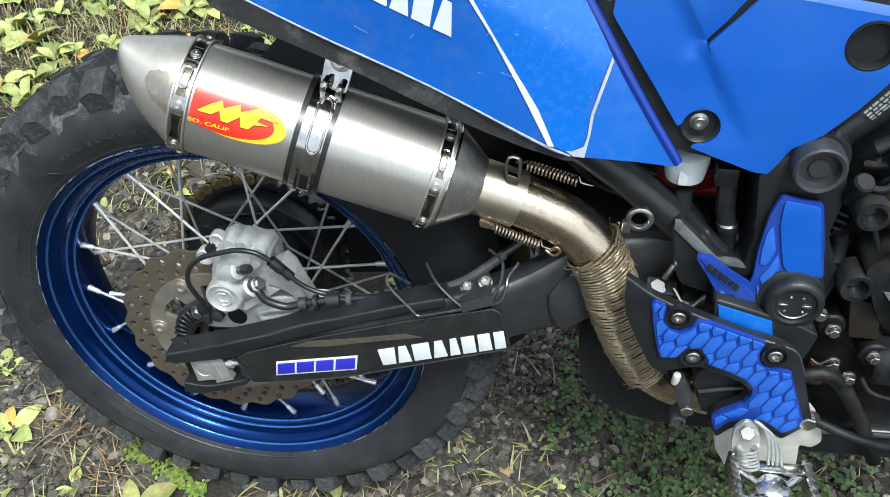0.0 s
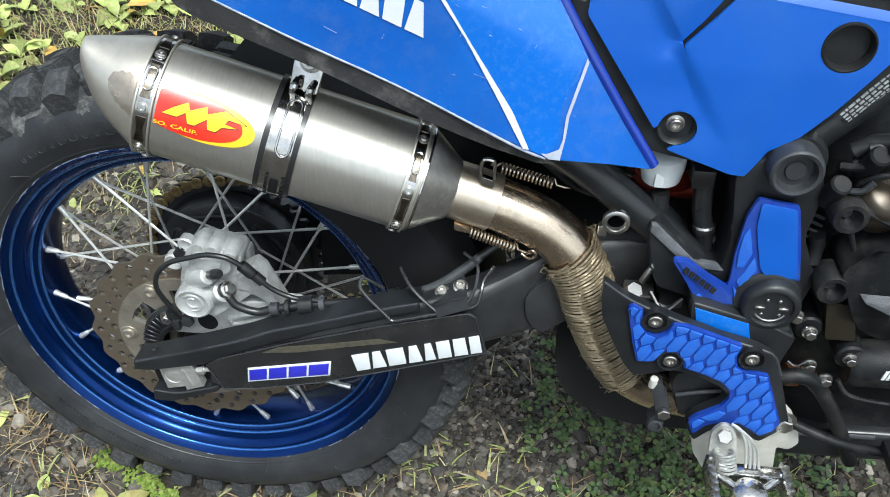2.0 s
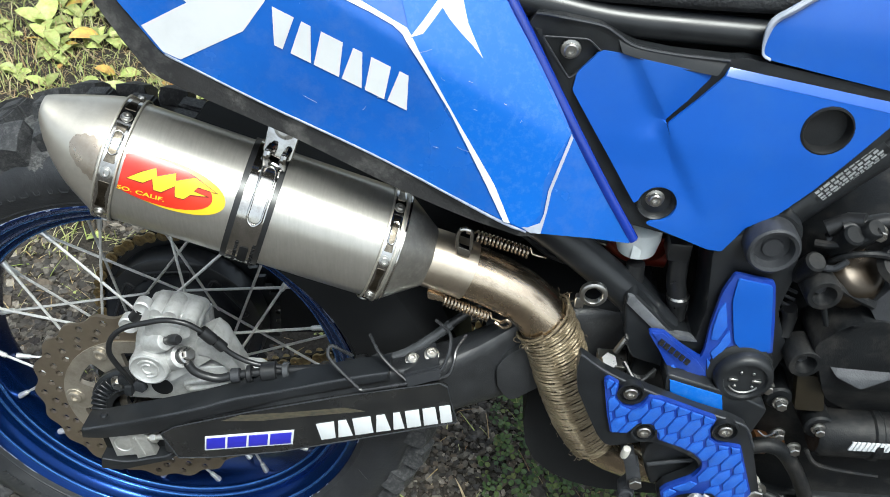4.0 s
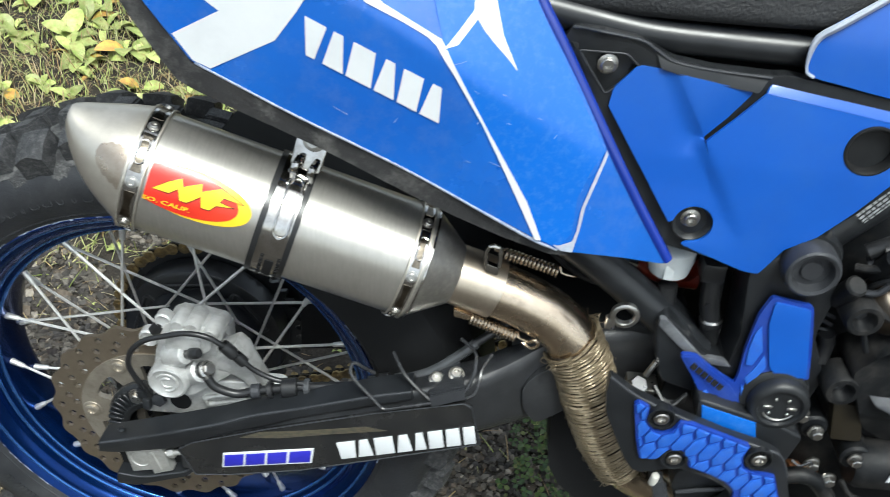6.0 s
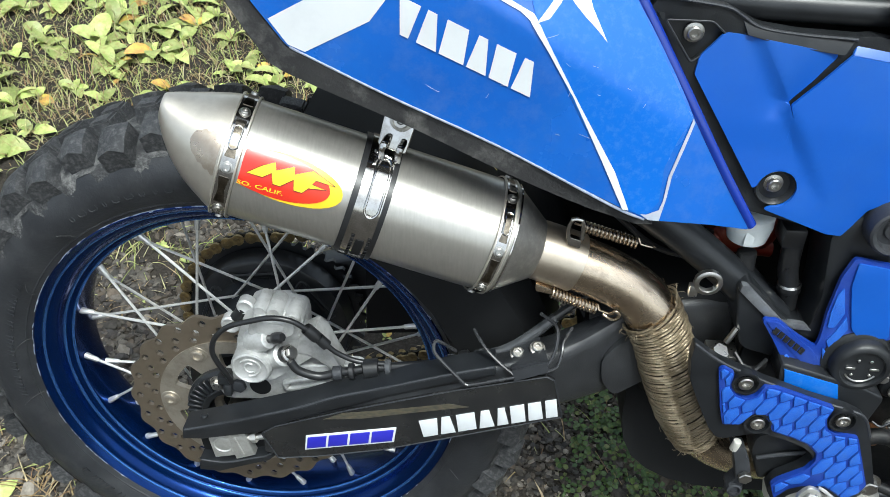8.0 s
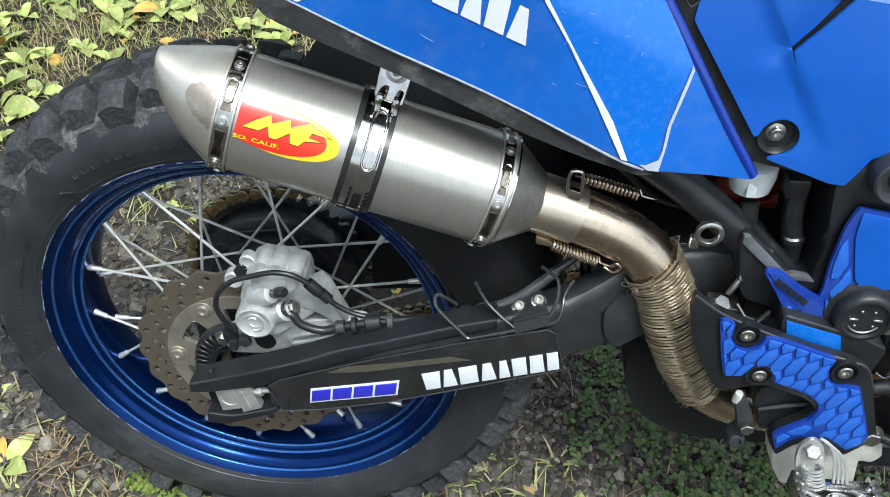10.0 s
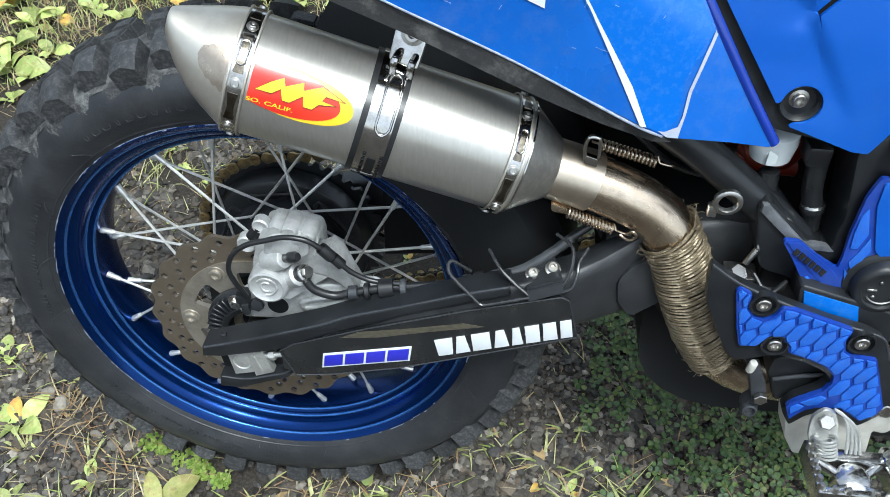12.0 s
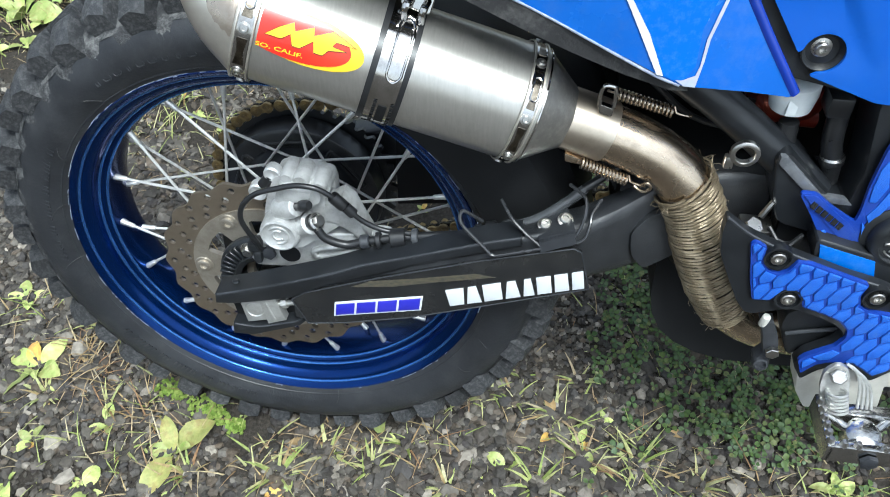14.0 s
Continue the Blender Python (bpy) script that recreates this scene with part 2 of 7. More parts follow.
def part(name, bm, material, parent=None, label="", smooth=40):
    if isinstance(bm, bmesh.types.BMesh):
        finish(bm, smooth)
        me = bpy.data.meshes.new(name)
        bm.to_mesh(me)
        bm.free()
        me.materials.append(material)
    else:
        me = bm
    ob = new(name, me)
    ob.parent = parent
    if label:
        ob["label"] = label
    return ob


def mesh_of(name, bm, material, smooth=40):
    finish(bm, smooth)
    me = bpy.data.meshes.new(name)
    bm.to_mesh(me)
    bm.free()
    me.materials.append(material)
    return me


def flat(poly):
    """A bmesh with one face in the xz plane."""
    bm = bmesh.new()
    bm.faces.new([bm.verts.new((x, 0, z)) for x, z in poly])
    return bm


def rounded(poly, r, n=3):
    """The polygon with its corners rounded; r is one radius or one a corner."""
    out = []
    k = len(poly)
    for i, p in enumerate(poly):
        p = Vector(p)
        a, b = Vector(poly[i - 1]) - p, Vector(poly[(i + 1) % k]) - p
        c = min(r if not isinstance(r, (list, tuple)) else r[i], a.length * 0.45, b.length * 0.45)
        if c < 1e-5:
            out.append(tuple(p))
            continue
        s, e = p + a.normalized() * c, p + b.normalized() * c
        for j in range(n + 1):
            u = j / n
            out.append(tuple(s * (1 - u) ** 2 + p * 2 * u * (1 - u) + e * u * u))
    return out


def sheet(poly, depth, thick, step=0.02, bevel=0.0015, holes=()):
    """A plate whose outer face lies at y = depth(x, z), cut fine enough to bend, with softened outer edges."""
    f = depth if callable(depth) else (lambda x, z: depth)
    bm = flat(poly)
    if holes:
        bm.free()
        bm = bmesh.new()
        for loop in (poly, *holes):
            vs = [bm.verts.new((x, 0, z)) for x, z in loop]
            for p, q in zip(vs, vs[1:] + vs[:1]):
                bm.edges.new((p, q))
        bmesh.ops.triangle_fill(bm, use_beauty=True, use_dissolve=False, edges=bm.edges[:])
    xs, zs = [p[0] for p in poly], [p[1] for p in poly]
    if callable(depth):
        for axis, lo, hi in ((0, min(xs), max(xs)), (2, min(zs), max(zs))):
            for i in range(1, int((hi - lo) / step) + 1):
                co, no = [0, 0, 0], [0, 0, 0]
                co[axis], no[axis] = lo + i * step, 1
                bmesh.ops.bisect_plane(bm, geom=bm.verts[:] + bm.edges[:] + bm.faces[:], plane_co=co, plane_no=no)
    rim = [e for e in bm.edges if len(e.link_faces) == 1]
    out = bmesh.ops.extrude_face_region(bm, geom=bm.faces[:])
    back = [v for v in out["geom"] if isinstance(v, bmesh.types.BMVert)]
    for v in bm.verts:
        v.co.y = f(v.co.x, v.co.z)
    for v in back:
        v.co.y += thick
    if bevel:
        rim = [e for e in rim if e.is_valid]
        bmesh.ops.bevel(bm, geom=rim, offset=bevel, segments=2, profile=0.6, affect="EDGES", clamp_overlap=True)
    return bm


def spline(points, n=8):
    """A smooth line through the points."""
    p = [Vector(q) for q in points]
    p = [p[0] * 2 - p[1]] + p + [p[-1] * 2 - p[-2]]
    out = []
    for i in range(1, len(p) - 2):
        for j in range(n):
            u = j / n
            a, b, c, d = p[i - 1 : i + 3]
            out.append(0.5 * ((2 * b) + (c - a) * u + (2 * a - 5 * b + 4 * c - d) * u * u + (3 * b - a - 3 * c + d) * u ** 3))
    return out + [p[-2]]


def sweep(points, radius, n=12, cap=True, closed=False, flat_by=1.0):
    """A tube along the points; radius is a number or a function of 0..1 along it."""
    bm = bmesh.new()
    rings, k = [], len(points)
    nrm = None
    for i, p in enumerate(points):
        p = Vector(p)
        if closed:
            d = (Vector(points[(i + 1) % k]) - Vector(points[i - 1])).normalized()
        else:
            d = (Vector(points[min(i + 1, k - 1)]) - Vector(points[max(i - 1, 0)])).normalized()
        if nrm is None:
            nrm = d.orthogonal().normalized()
        nrm = (nrm - d * nrm.dot(d)).normalized()
        side = d.cross(nrm)
        r = radius(i / (k - 1)) if callable(radius) else radius
        rings.append([bm.verts.new(p + (nrm * math.cos(a) + side * math.sin(a) * flat_by) * r) for a in [2 * math.pi * j / n for j in range(n)]])
    for i in range(k if closed else k - 1):
        a, b = rings[i], rings[(i + 1) % k]
        for j in range(n):
            bm.faces.new((a[j], a[(j + 1) % n], b[(j + 1) % n], b[j]))
    if cap and not closed:
        bm.faces.new(rings[0]), bm.faces.new(rings[-1])
    return bm


def lathe(profile, centre, axis, n=32, closed=False, start=0.0, turn=2 * math.pi):
    """Turns a profile of (along, radius) round the axis through centre."""
    axis, c = Vector(axis).normalized(), Vector(centre)
    u = axis.orthogonal().normalized()
    w = axis.cross(u)
    bm = bmesh.new()
    rows = []
    for s, r in profile:
        if r < 1e-6:
            v = bm.verts.new(c + axis * s)
            rows.append([v] * n)
        else:
            rows.append([bm.verts.new(c + axis * s + (u * math.cos(a) + w * math.sin(a)) * r) for a in [start + turn * j / n for j in range(n)]])
    pairs = list(zip(rows, rows[1:])) + ([(rows[-1], rows[0])] if closed else [])
    for a, b in pairs:
        for j in range(n):
            q = []
            for v in (a[j], a[(j + 1) % n], b[(j + 1) % n], b[j]):
                if v not in q:
                    q.append(v)
            if len(q) > 2:
                bm.faces.new(q)
    return bm


def join(*bms):
    """Puts several into the first."""
    first = bms[0]
    for other in bms[1:]:
        me = bpy.data.meshes.new("tmp")
        other.to_mesh(me)
        other.free()
        first.from_mesh(me)
        bpy.data.meshes.remove(me)
    return first


def slab(corners, thick):
    """A bent plate over four or more corners, given thickness along a way."""
    bm = bmesh.new()
    f = bm.faces.new([bm.verts.new(c) for c in corners])
    out = bmesh.ops.extrude_face_region(bm, geom=[f])
    for v in out["geom"]:
        if isinstance(v, bmesh.types.BMVert):
            v.co += Vector(thick)
    bmesh.ops.bevel(bm, geom=bm.edges[:], offset=0.0008, segments=2, affect="EDGES", clamp_overlap=True)
    return bm


def block(lo, hi, bevel=0.002, seg=2):
    bm = bmesh.new()
    bmesh.ops.create_cube(bm, size=1.0)
    lo, hi = Vector(lo), Vector(hi)
    for v in bm.verts:
        v.co = Vector([(a + b) / 2 + c * (b - a) for a, b, c in zip(lo, hi, v.co)])
    if bevel:
        bmesh.ops.bevel(bm, geom=bm.edges[:], offset=bevel, segments=seg, profile=0.6, affect="EDGES", clamp_overlap=True)
    return bm


def moved(bm, m):
    bmesh.ops.transform(bm, matrix=m, verts=bm.verts)
    return bm


def loft(sections):
    """Skins closed loops of points, all of one count."""
    bm = bmesh.new()
    rows = [[bm.verts.new(p) for p in s] for s in sections]
    n = len(rows[0])
    for a, b in zip(rows, rows[1:]):
        for j in range(n):
            bm.faces.new((a[j], a[(j + 1) % n], b[(j + 1) % n], b[j]))
    bm.faces.new(rows[0]), bm.faces.new(rows[-1])
    return bm


def holed(outer, holes, y, thick):
    """A flat plate in xz with holes through it."""
    bm = bmesh.new()
    for loop in (outer, *holes):
        vs = [bm.verts.new((x, y, z)) for x, z in loop]
        for a, b in zip(vs, vs[1:] + vs[:1]):
            bm.edges.new((a, b))
    bmesh.ops.triangle_fill(bm, use_beauty=True, use_dissolve=False, edges=bm.edges[:])
    out = bmesh.ops.extrude_face_region(bm, geom=bm.faces[:])
    for v in out["geom"]:
        if isinstance(v, bmesh.types.BMVert):
            v.co.y += thick
    return bm


def ring_points(c, r, n, start=0.0, wave=0.0, waves=0):
    return [(c[0] + (r + wave * math.cos(waves * a)) * math.cos(a), c[1] + (r + wave * math.cos(waves * a)) * math.sin(a)) for a in [start + 2 * math.pi * i / n for i in range(n)]]


def hex_bolt(name, at, parent, r=0.007, h=0.006, axis=(0, -1, 0), label="", material=None, washer=True, socket=False):
    """A flanged bolt whose head looks along the axis, hexagonal or with a socket."""
    axis, at = Vector(axis).normalized(), Vector(at)
    bm = lathe([(0, r * 1.45), (h * 0.22, r * 1.4), (h * 0.3, r * 1.0)] if washer else [(0, r)], at, axis, 20)
    if socket:
        head = lathe([(h * 0.2, r), (h * 0.85, r), (h, r * 0.85), (h, r * 0.52), (h * 0.45, r * 0.45), (h * 0.45, 0)], at, axis, 18)
    else:
        head = lathe([(h * 0.2, r), (h * 0.9, r), (h, r * 0.85), (h, 0)], at, axis, 6)
    return part(name, join(bm, head), material or BOLT, parent, label, 30)


# ---- the machine stands on its side stand, leaning away ----
LEAN, AXLE = 9.0, 0.325
bike = new("motorcycle")
bike.empty_display_size = 0.1
bike.matrix_world = pose(0, 0, AXLE, -LEAN, 0, 0)
tagged(bike, "blue and black adventure motorcycle leaning on its side stand on gravel", "motorcycle")


# ---- rear wheel ----
TYRE = [(-0.055, 0.2385), (-0.0585, 0.2445), (-0.063, 0.253), (-0.0668, 0.264), (-0.068, 0.275), (-0.0652, 0.287), (-0.0585, 0.2975), (-0.048, 0.3065), (-0.03, 0.3135), (0.0, 0.3165)]
WALL = TYRE[:8]
TYRE = TYRE + [(-y, r) for y, r in TYRE[-2::-1]]
tyre = part("rear_tyre", lathe(TYRE + [(0.05, 0.235), (-0.05, 0.235)], (0, 0, 0), (0, 1, 0), 96, closed=True), RUBBER, bike, "worn black knobbly off-road rear tyre")


def knob_block(w, l, h, lean=0.0):
    """A tapered tread block: w along the axle, l round the tyre, h outward, with its top shifted by lean."""
    bm = bmesh.new()
    bmesh.ops.create_cube(bm, size=1.0)
    for v in bm.verts:
        top = v.co.z > 0
        k = 0.84 if top else 1.12
        v.co = Vector((v.co.x * l * k, v.co.y * w * k + (lean if top else 0), h if top else -0.006))
    bmesh.ops.bevel(bm, geom=[e for e in bm.edges if any(v.co.z > 0 for v in e.verts)], offset=0.0022, segments=2, affect="EDGES")
    return bm


def side_lug(corner, foot, inner, length, side=1):
    """A shoulder block that reaches down the side wall: a dusty top, an edge that peaks in the middle and an undercut face below it."""
    (by, br), (ay, ar), (dy, dr) = corner, foot, inner
    rows = []
    for c, high, drop in ((-0.5, 0.0, 1.0), (-0.42, 0.95, 0.9), (-0.2, 1.0, 0.42), (0.0, 1.0, 0.0), (0.2, 1.0, 0.42), (0.42, 0.95, 0.9), (0.5, 0.0, 1.0)):
        low = (1 - high) * 0.012
        ring = [(ay + 0.35 * low, ar - 0.004 * drop), (by + low, br - 0.0055 * drop - low), (by * 0.6 + dy * 0.4 + 0.3 * low, br * 0.4 + dr * 0.6 - 0.0022 * drop - low * 1.1),
                (dy - 0.002, dr - low * 1.2), (dy + 0.002, dr - 0.017), (ay + 0.012, ar + 0.004)]
        rows.append([(c * length, side * y, r - (c * length) ** 2 / 0.64) for y, r in ring])
    bm = loft(rows)
    bmesh.ops.bevel(bm, geom=[e for e in bm.edges if e.calc_face_angle(0) > 0.5], offset=0.0011, segments=1, affect="EDGES", clamp_overlap=True)
    return bm


def tyre_at(y):
    """The radius of the tyre's skin at y."""
    for (a, ra), (b, rb) in zip(TYRE[3:], TYRE[4:]):
        if a <= y <= b:
            return ra + (rb - ra) * (y - a) / (b - a)
    return TYRE[3][1]


def wall_at(r):
    """How far out the near side wall stands at the radius r."""
    for (a, ra), (b, rb) in zip(WALL, WALL[1:]):
        if ra <= r <= rb:
            return a + (b - a) * (r - ra) / (rb - ra)
    return WALL[-1][0]


part("tread_base", lathe([(-0.0592, 0.2980), (-0.0483, 0.3073), (-0.03, 0.3143), (0.0, 0.3173), (0.03, 0.3143), (0.0483, 0.3073), (0.0592, 0.2980)], (0, 0, 0), (0, 1, 0), 96), DUSTY, tyre, "dust in the tread channels")
PAIRS = 22
LUG_LOW = dict(corner=(-0.0680, 0.3165), foot=(-0.0618, 0.2945), inner=(-0.034, 0.3290), length=0.034)
LUG_HIGH = dict(corner=(-0.0595, 0.3235), foot=(-0.0545, 0.3030), inner=(-0.028, 0.3325), length=0.032)
lug_meshes = {(k, sd): mesh_of("tread_knob", side_lug(**spec, side=sd), KNOB, 25) for k, spec in enumerate((LUG_HIGH, LUG_LOW)) for sd in (1, -1)}
centre_k = mesh_of("tread_knob", knob_block(0.025, 0.029, 0.0165), KNOB)
for k in range(2 * PAIRS):
    step = math.pi / PAIRS
    a = radians(10.1) + k * step
    for sd in (1, -1):
        ob = part("tread_knob", lug_meshes[(k % 2, sd)], None, tyre)
        ob.matrix_local = Matrix.Rotation(-a - random.uniform(-0.006, 0.006), 4, "Y")
    for y in ((-0.013, 0.013) if k % 2 else (0.0,)):
        ob = part("tread_knob", centre_k, None, tyre)
        ob.matrix_local = Matrix.Rotation(-a - 0.5 * step, 4, "Y") @ Matrix.Translation((0, y, tyre_at(y))) @ Matrix.Rotation(random.uniform(-0.06, 0.06), 4, "Z")
# dried mud that fans out of the channels over the side wall, with a ragged lower edge
webs = bmesh.new()
mud = random.Random(8)
for k in range(2 * PAIRS):
    a0 = radians(100.1) + (k + 0.5) * math.pi / PAIRS
    wide = 0.030 + 0.016 * mud.random()
    if not radians(85) < a0 % (2 * math.pi) < radians(195):
        continue
    cols = []
    for i in range(10):
        u = i / 9 - 0.5
        low_r = 0.2985 - (0.0155 * (1 - (2 * u) ** 2) * mud.uniform(0.45, 1.0) + 0.001)
        col = []
        for j in range(4):
            r = 0.3010 + (low_r - 0.3010) * j / 3
            a = a0 + u * 2 * wide * (0.8 + 0.45 * j / 3)
            y = wall_at(r) - (0.0009 if j < 3 else 0.0001)
            col.append(webs.verts.new((r * math.cos(a), y, r * math.sin(a))))
        cols.append(col)
    for c0, c1 in zip(cols, cols[1:]):
        for j in range(3):
            webs.faces.new((c0[j], c0[j + 1], c1[j + 1], c1[j]))
tagged(part("dried_mud", webs, DUSTY, tyre, "pale dried mud between the lugs"), kind="stuff")
# thin moulding whiskers on the side wall
hairs = []
for deg, r0, r1, bend in ((168, 0.2435, 0.262, 0.10), (187, 0.2435, 0.268, 0.05), (152, 0.246, 0.258, -0.06), (215, 0.262, 0.27, 0.03), (262, 0.2425, 0.256, 0.0), (283, 0.2425, 0.262, -0.03), (325, 0.262, 0.276, 0.02), (338, 0.256, 0.272, -0.03), (304, 0.268, 0.282, 0.04), (128, 0.25, 0.262, 0.05)):
    line_ = []
    for i in range(6):
        u = i / 5
        r, a = r0 + (r1 - r0) * u, radians(deg) + bend * u * u
        line_.append((r * math.cos(a), wall_at(r) - 0.0008 - 0.002 * math.sin(3.1 * u), r * math.sin(a)))
    hairs.append(sweep(line_, 0.00035, 5))
tagged(part("moulding_whisker", join(*hairs), DUSTY, tyre, "thin rubber whiskers"), kind="stuff")

# raised lettering band on the side wall: fine ribs only
for n, (r0, a0, a1) in enumerate([(0.2640, 2.62, 3.28), (0.2640, 3.75, 4.5)]):
    ribs = []
    count = int((a1 - a0) / 0.021)
    for i in range(count):
        a = a0 + (a1 - a0) * i / count
        if (i * 7) % 11 in (3, 8):
            continue
        p = Vector((r0 * math.cos(a), wall_at(r0) + 0.0002, r0 * math.sin(a)))
        b = block((-0.0012, -0.0006, -0.0045), (0.0012, 0.002, 0.0045), 0)
        ribs.append(moved(b, Matrix.Translation(p) @ Matrix.Rotation(-(a - math.pi / 2) + 0.25, 4, "Y")))
    part("side_wall_rib", join(*ribs), RUBBER, tyre)
for y, r in ((-0.0604, 0.2482),):
    part("side_wall_line", lathe([(y + 0.001, r - 0.0016), (y - 0.0004, r - 0.0006), (y - 0.0004, r + 0.0006), (y + 0.001, r + 0.0016)], (0, 0, 0), (0, 1, 0), 96), RUBBER, tyre)
# size markings on the upper wall, worn past reading
for i, (w, gap) in enumerate([(0.004, 0), (0.009, 0), (0.009, 0), (0.003, 0), (0.009, 0), (0.009, 0), (0.006, 0.003), (0.004, 0), (0.009, 0)]):
    a = 2.17 - i * 0.053
    c = Vector((0.2700 * math.cos(a), wall_at(0.2700) + 0.0002, 0.2700 * math.sin(a)))
    ring = [(w / 2 * u, v * 0.0062) for u, v in ((-1, -0.7), (-0.7, -1), (0.7, -1), (1, -0.7), (1, 0.7), (0.7, 1), (-0.7, 1), (-1, 0.7))]
    bmk = sweep([(x, 0.0006, z) for x, z in ring], 0.0007, 6, closed=True)
    part("side_wall_mark", moved(bmk, Matrix.Translation(c) @ Matrix.Rotation(-(a - math.pi / 2), 4, "Y") @ Matrix.Rotation(radians(-6), 4, "X")), RUBBER, tyre)

RIM = [(-0.0565, 0.2420), (-0.0575, 0.2405), (-0.0555, 0.2375), (-0.0515, 0.2335), (-0.0490, 0.2312), (-0.0478, 0.2280), (-0.0458, 0.2248), (-0.0428, 0.2221), (-0.0390, 0.2202), (-0.0345, 0.2188),
       (-0.0310, 0.2158), (-0.0303, 0.2134), (-0.0290, 0.2112), (-0.0265, 0.2095), (-0.022, 0.2084), (-0.012, 0.2066), (0.0, 0.2048)]
RIM = RIM + [(-y, r) for y, r in RIM[-2::-1]]
RIM = RIM + [(0.054, 0.2425), (0.046, 0.2395), (0.03, 0.222), (0.0, 0.214), (-0.03, 0.222), (-0.046, 0.2395), (-0.054, 0.2425)]
rim = part("rear_rim", lathe(RIM, (0, 0, 0), (0, 1, 0), 128, closed=True), RIM_BLUE, bike, "scuffed dark blue anodised spoked rim", 25)
# raised ridges, their thin bright highlights painted in a lighter blue
for y, r in ((-0.0505, 0.2325), (-0.0330, 0.2173), (-0.0278, 0.2098)):
    part("rim_ridge", lathe([(y - 0.0012, r + 0.0012), (y - 0.0007, r - 0.0004), (y, r - 0.0011), (y + 0.0008, r - 0.0012), (y + 0.0014, r - 0.0006), (y + 0.0016, r + 0.0004)], (0, 0, 0), (0, 1, 0), 128), RIM_GLINT, rim)
# bare metal where the lip has been chipped by tyre levers
chips = []
for i in range(150):
    a, l = random.uniform(0, 6.283), random.choice((0.004, 0.006, 0.012, 0.022)) * random.uniform(0.6, 1.2)
    if 3.9 < a < 5.9 and random.random() < 0.85:
        continue
    if a < 1.2 and random.random() < 0.5:
        continue
    rr = 0.2421 - random.choice((0, 0, 0, 0.0006, 0.0012))
    arc = [(rr * math.cos(a + l * u), -0.0573, rr * math.sin(a + l * u)) for u in (0, 1.5, 3, 4)]
    chips.append(sweep(arc, random.uniform(0.00025, 0.00045), 5))
tagged(part("chipped_lip", join(*chips), CHIP, rim, "bare metal scratches along the lip"), kind="stuff")

hub = part("rear_hub", lathe([(-0.062, 0.0), (-0.062, 0.03), (-0.058, 0.05), (-0.05, 0.052), (-0.044, 0.068), (-0.038, 0.068), (-0.034, 0.045), (-0.02, 0.036), (0.02, 0.04),
                              (0.034, 0.06), (0.05, 0.075), (0.062, 0.078), (0.066, 0.06), (0.07, 0.0)], (0, 0, 0), (0, 1, 0), 40), BLACK, bike, "black spoked rear hub")
nipple = mesh_of("nipple", lathe([(-0.004, 0.0), (-0.004, 0.0038), (0.0, 0.0038), (0.003, 0.0032), (0.0115, 0.0030), (0.013, 0.0022), (0.013, 0.0)], (0, 0, 0), (0, 0, 1), 10), NIPPLE)
for k in range(36):
    a = radians(142.5 + 10 * k)
    side = -1 if k % 2 == 0 else 1
    way = 1 if (k // 2) % 2 == 0 else -1
    out = Vector((0.2035 * math.cos(a), side * 0.016, 0.2035 * math.sin(a)))
    b = a + way * radians(62)
    inn = Vector((0.062 * math.cos(b), side * 0.042, 0.062 * math.sin(b)))
    d = (inn - out).normalized()
    part("spoke", sweep([out, out + (inn - out) * 0.5, inn], 0.00165, 8), SPOKE, rim)
    nip = part("nipple", nipple, None, rim)
    nip.matrix_local = Matrix.Translation(out) @ d.to_track_quat("Z", "Y").to_matrix().to_4x4()

# ---- brake disc on the near side of the hub ----
holes = []
for i in range(24):
    for r, off in ((0.114, 0.0), (0.104, 0.11), (0.096, 0.19)):
        a = 2 * math.pi * i / 24 + off
        holes.append(ring_points((r * math.cos(a), r * math.sin(a)), 0.0041, 10))
disc = part("brake_disc", holed(ring_points((0, 0), 0.1215, 240, 0, 0.0028, 20), [ring_points((0, 0), 0.088, 60)] + holes, -0.080, 0.0045), DISC, bike, "drilled wavy brake disc, brown with wear", 30)
windows = []
for i in range(6):
    a0 = 2 * math.pi * i / 6 + 0.25
    arc = [(0.074, 0.0), (0.074, 0.25), (0.074, 0.5), (0.050, 0.52), (0.050, 0.25), (0.050, -0.02)]
    windows.append(rounded([(r * math.cos(a0 + u), r * math.sin(a0 + u)) for r, u in arc], 0.004, 2))
part("disc_carrier", holed(ring_points((0, 0), 0.0895, 72), windows + [ring_points((0, 0), 0.02, 24)], -0.0815, 0.006), CARRIER, disc, "tan disc carrier with open windows", 30)
for i in range(6):
    a = 2 * math.pi * i / 6
    hex_bolt("disc_bolt", (0.078 * math.cos(a), -0.0815, 0.078 * math.sin(a)), disc, 0.0075, 0.004, washer=True, socket=True, material=CARRIER)
teeth = []
for i in range(40):
    a = 2 * math.pi * i / 40
    b = block((-0.0016, -0.003, -0.0085), (0.0016, 0.003, 0.0085), 0.0006, 1)
    teeth.append(moved(b, Matrix.Translation((0.045 * math.cos(a), -0.095, 0.045 * math.sin(a))) @ Matrix.Rotation(-(a - math.pi / 2), 4, "Y")))
part("speed_sensor_ring", join(lathe([(-0.097, 0.030), (-0.098, 0.036), (-0.097, 0.0375), (-0.092, 0.0375), (-0.0915, 0.052), (-0.088, 0.056), (-0.083, 0.056), (-0.083, 0.028)], (0, 0, 0), (0, 1, 0), 48), *teeth), BLACK, disc, "black toothed sensor ring")
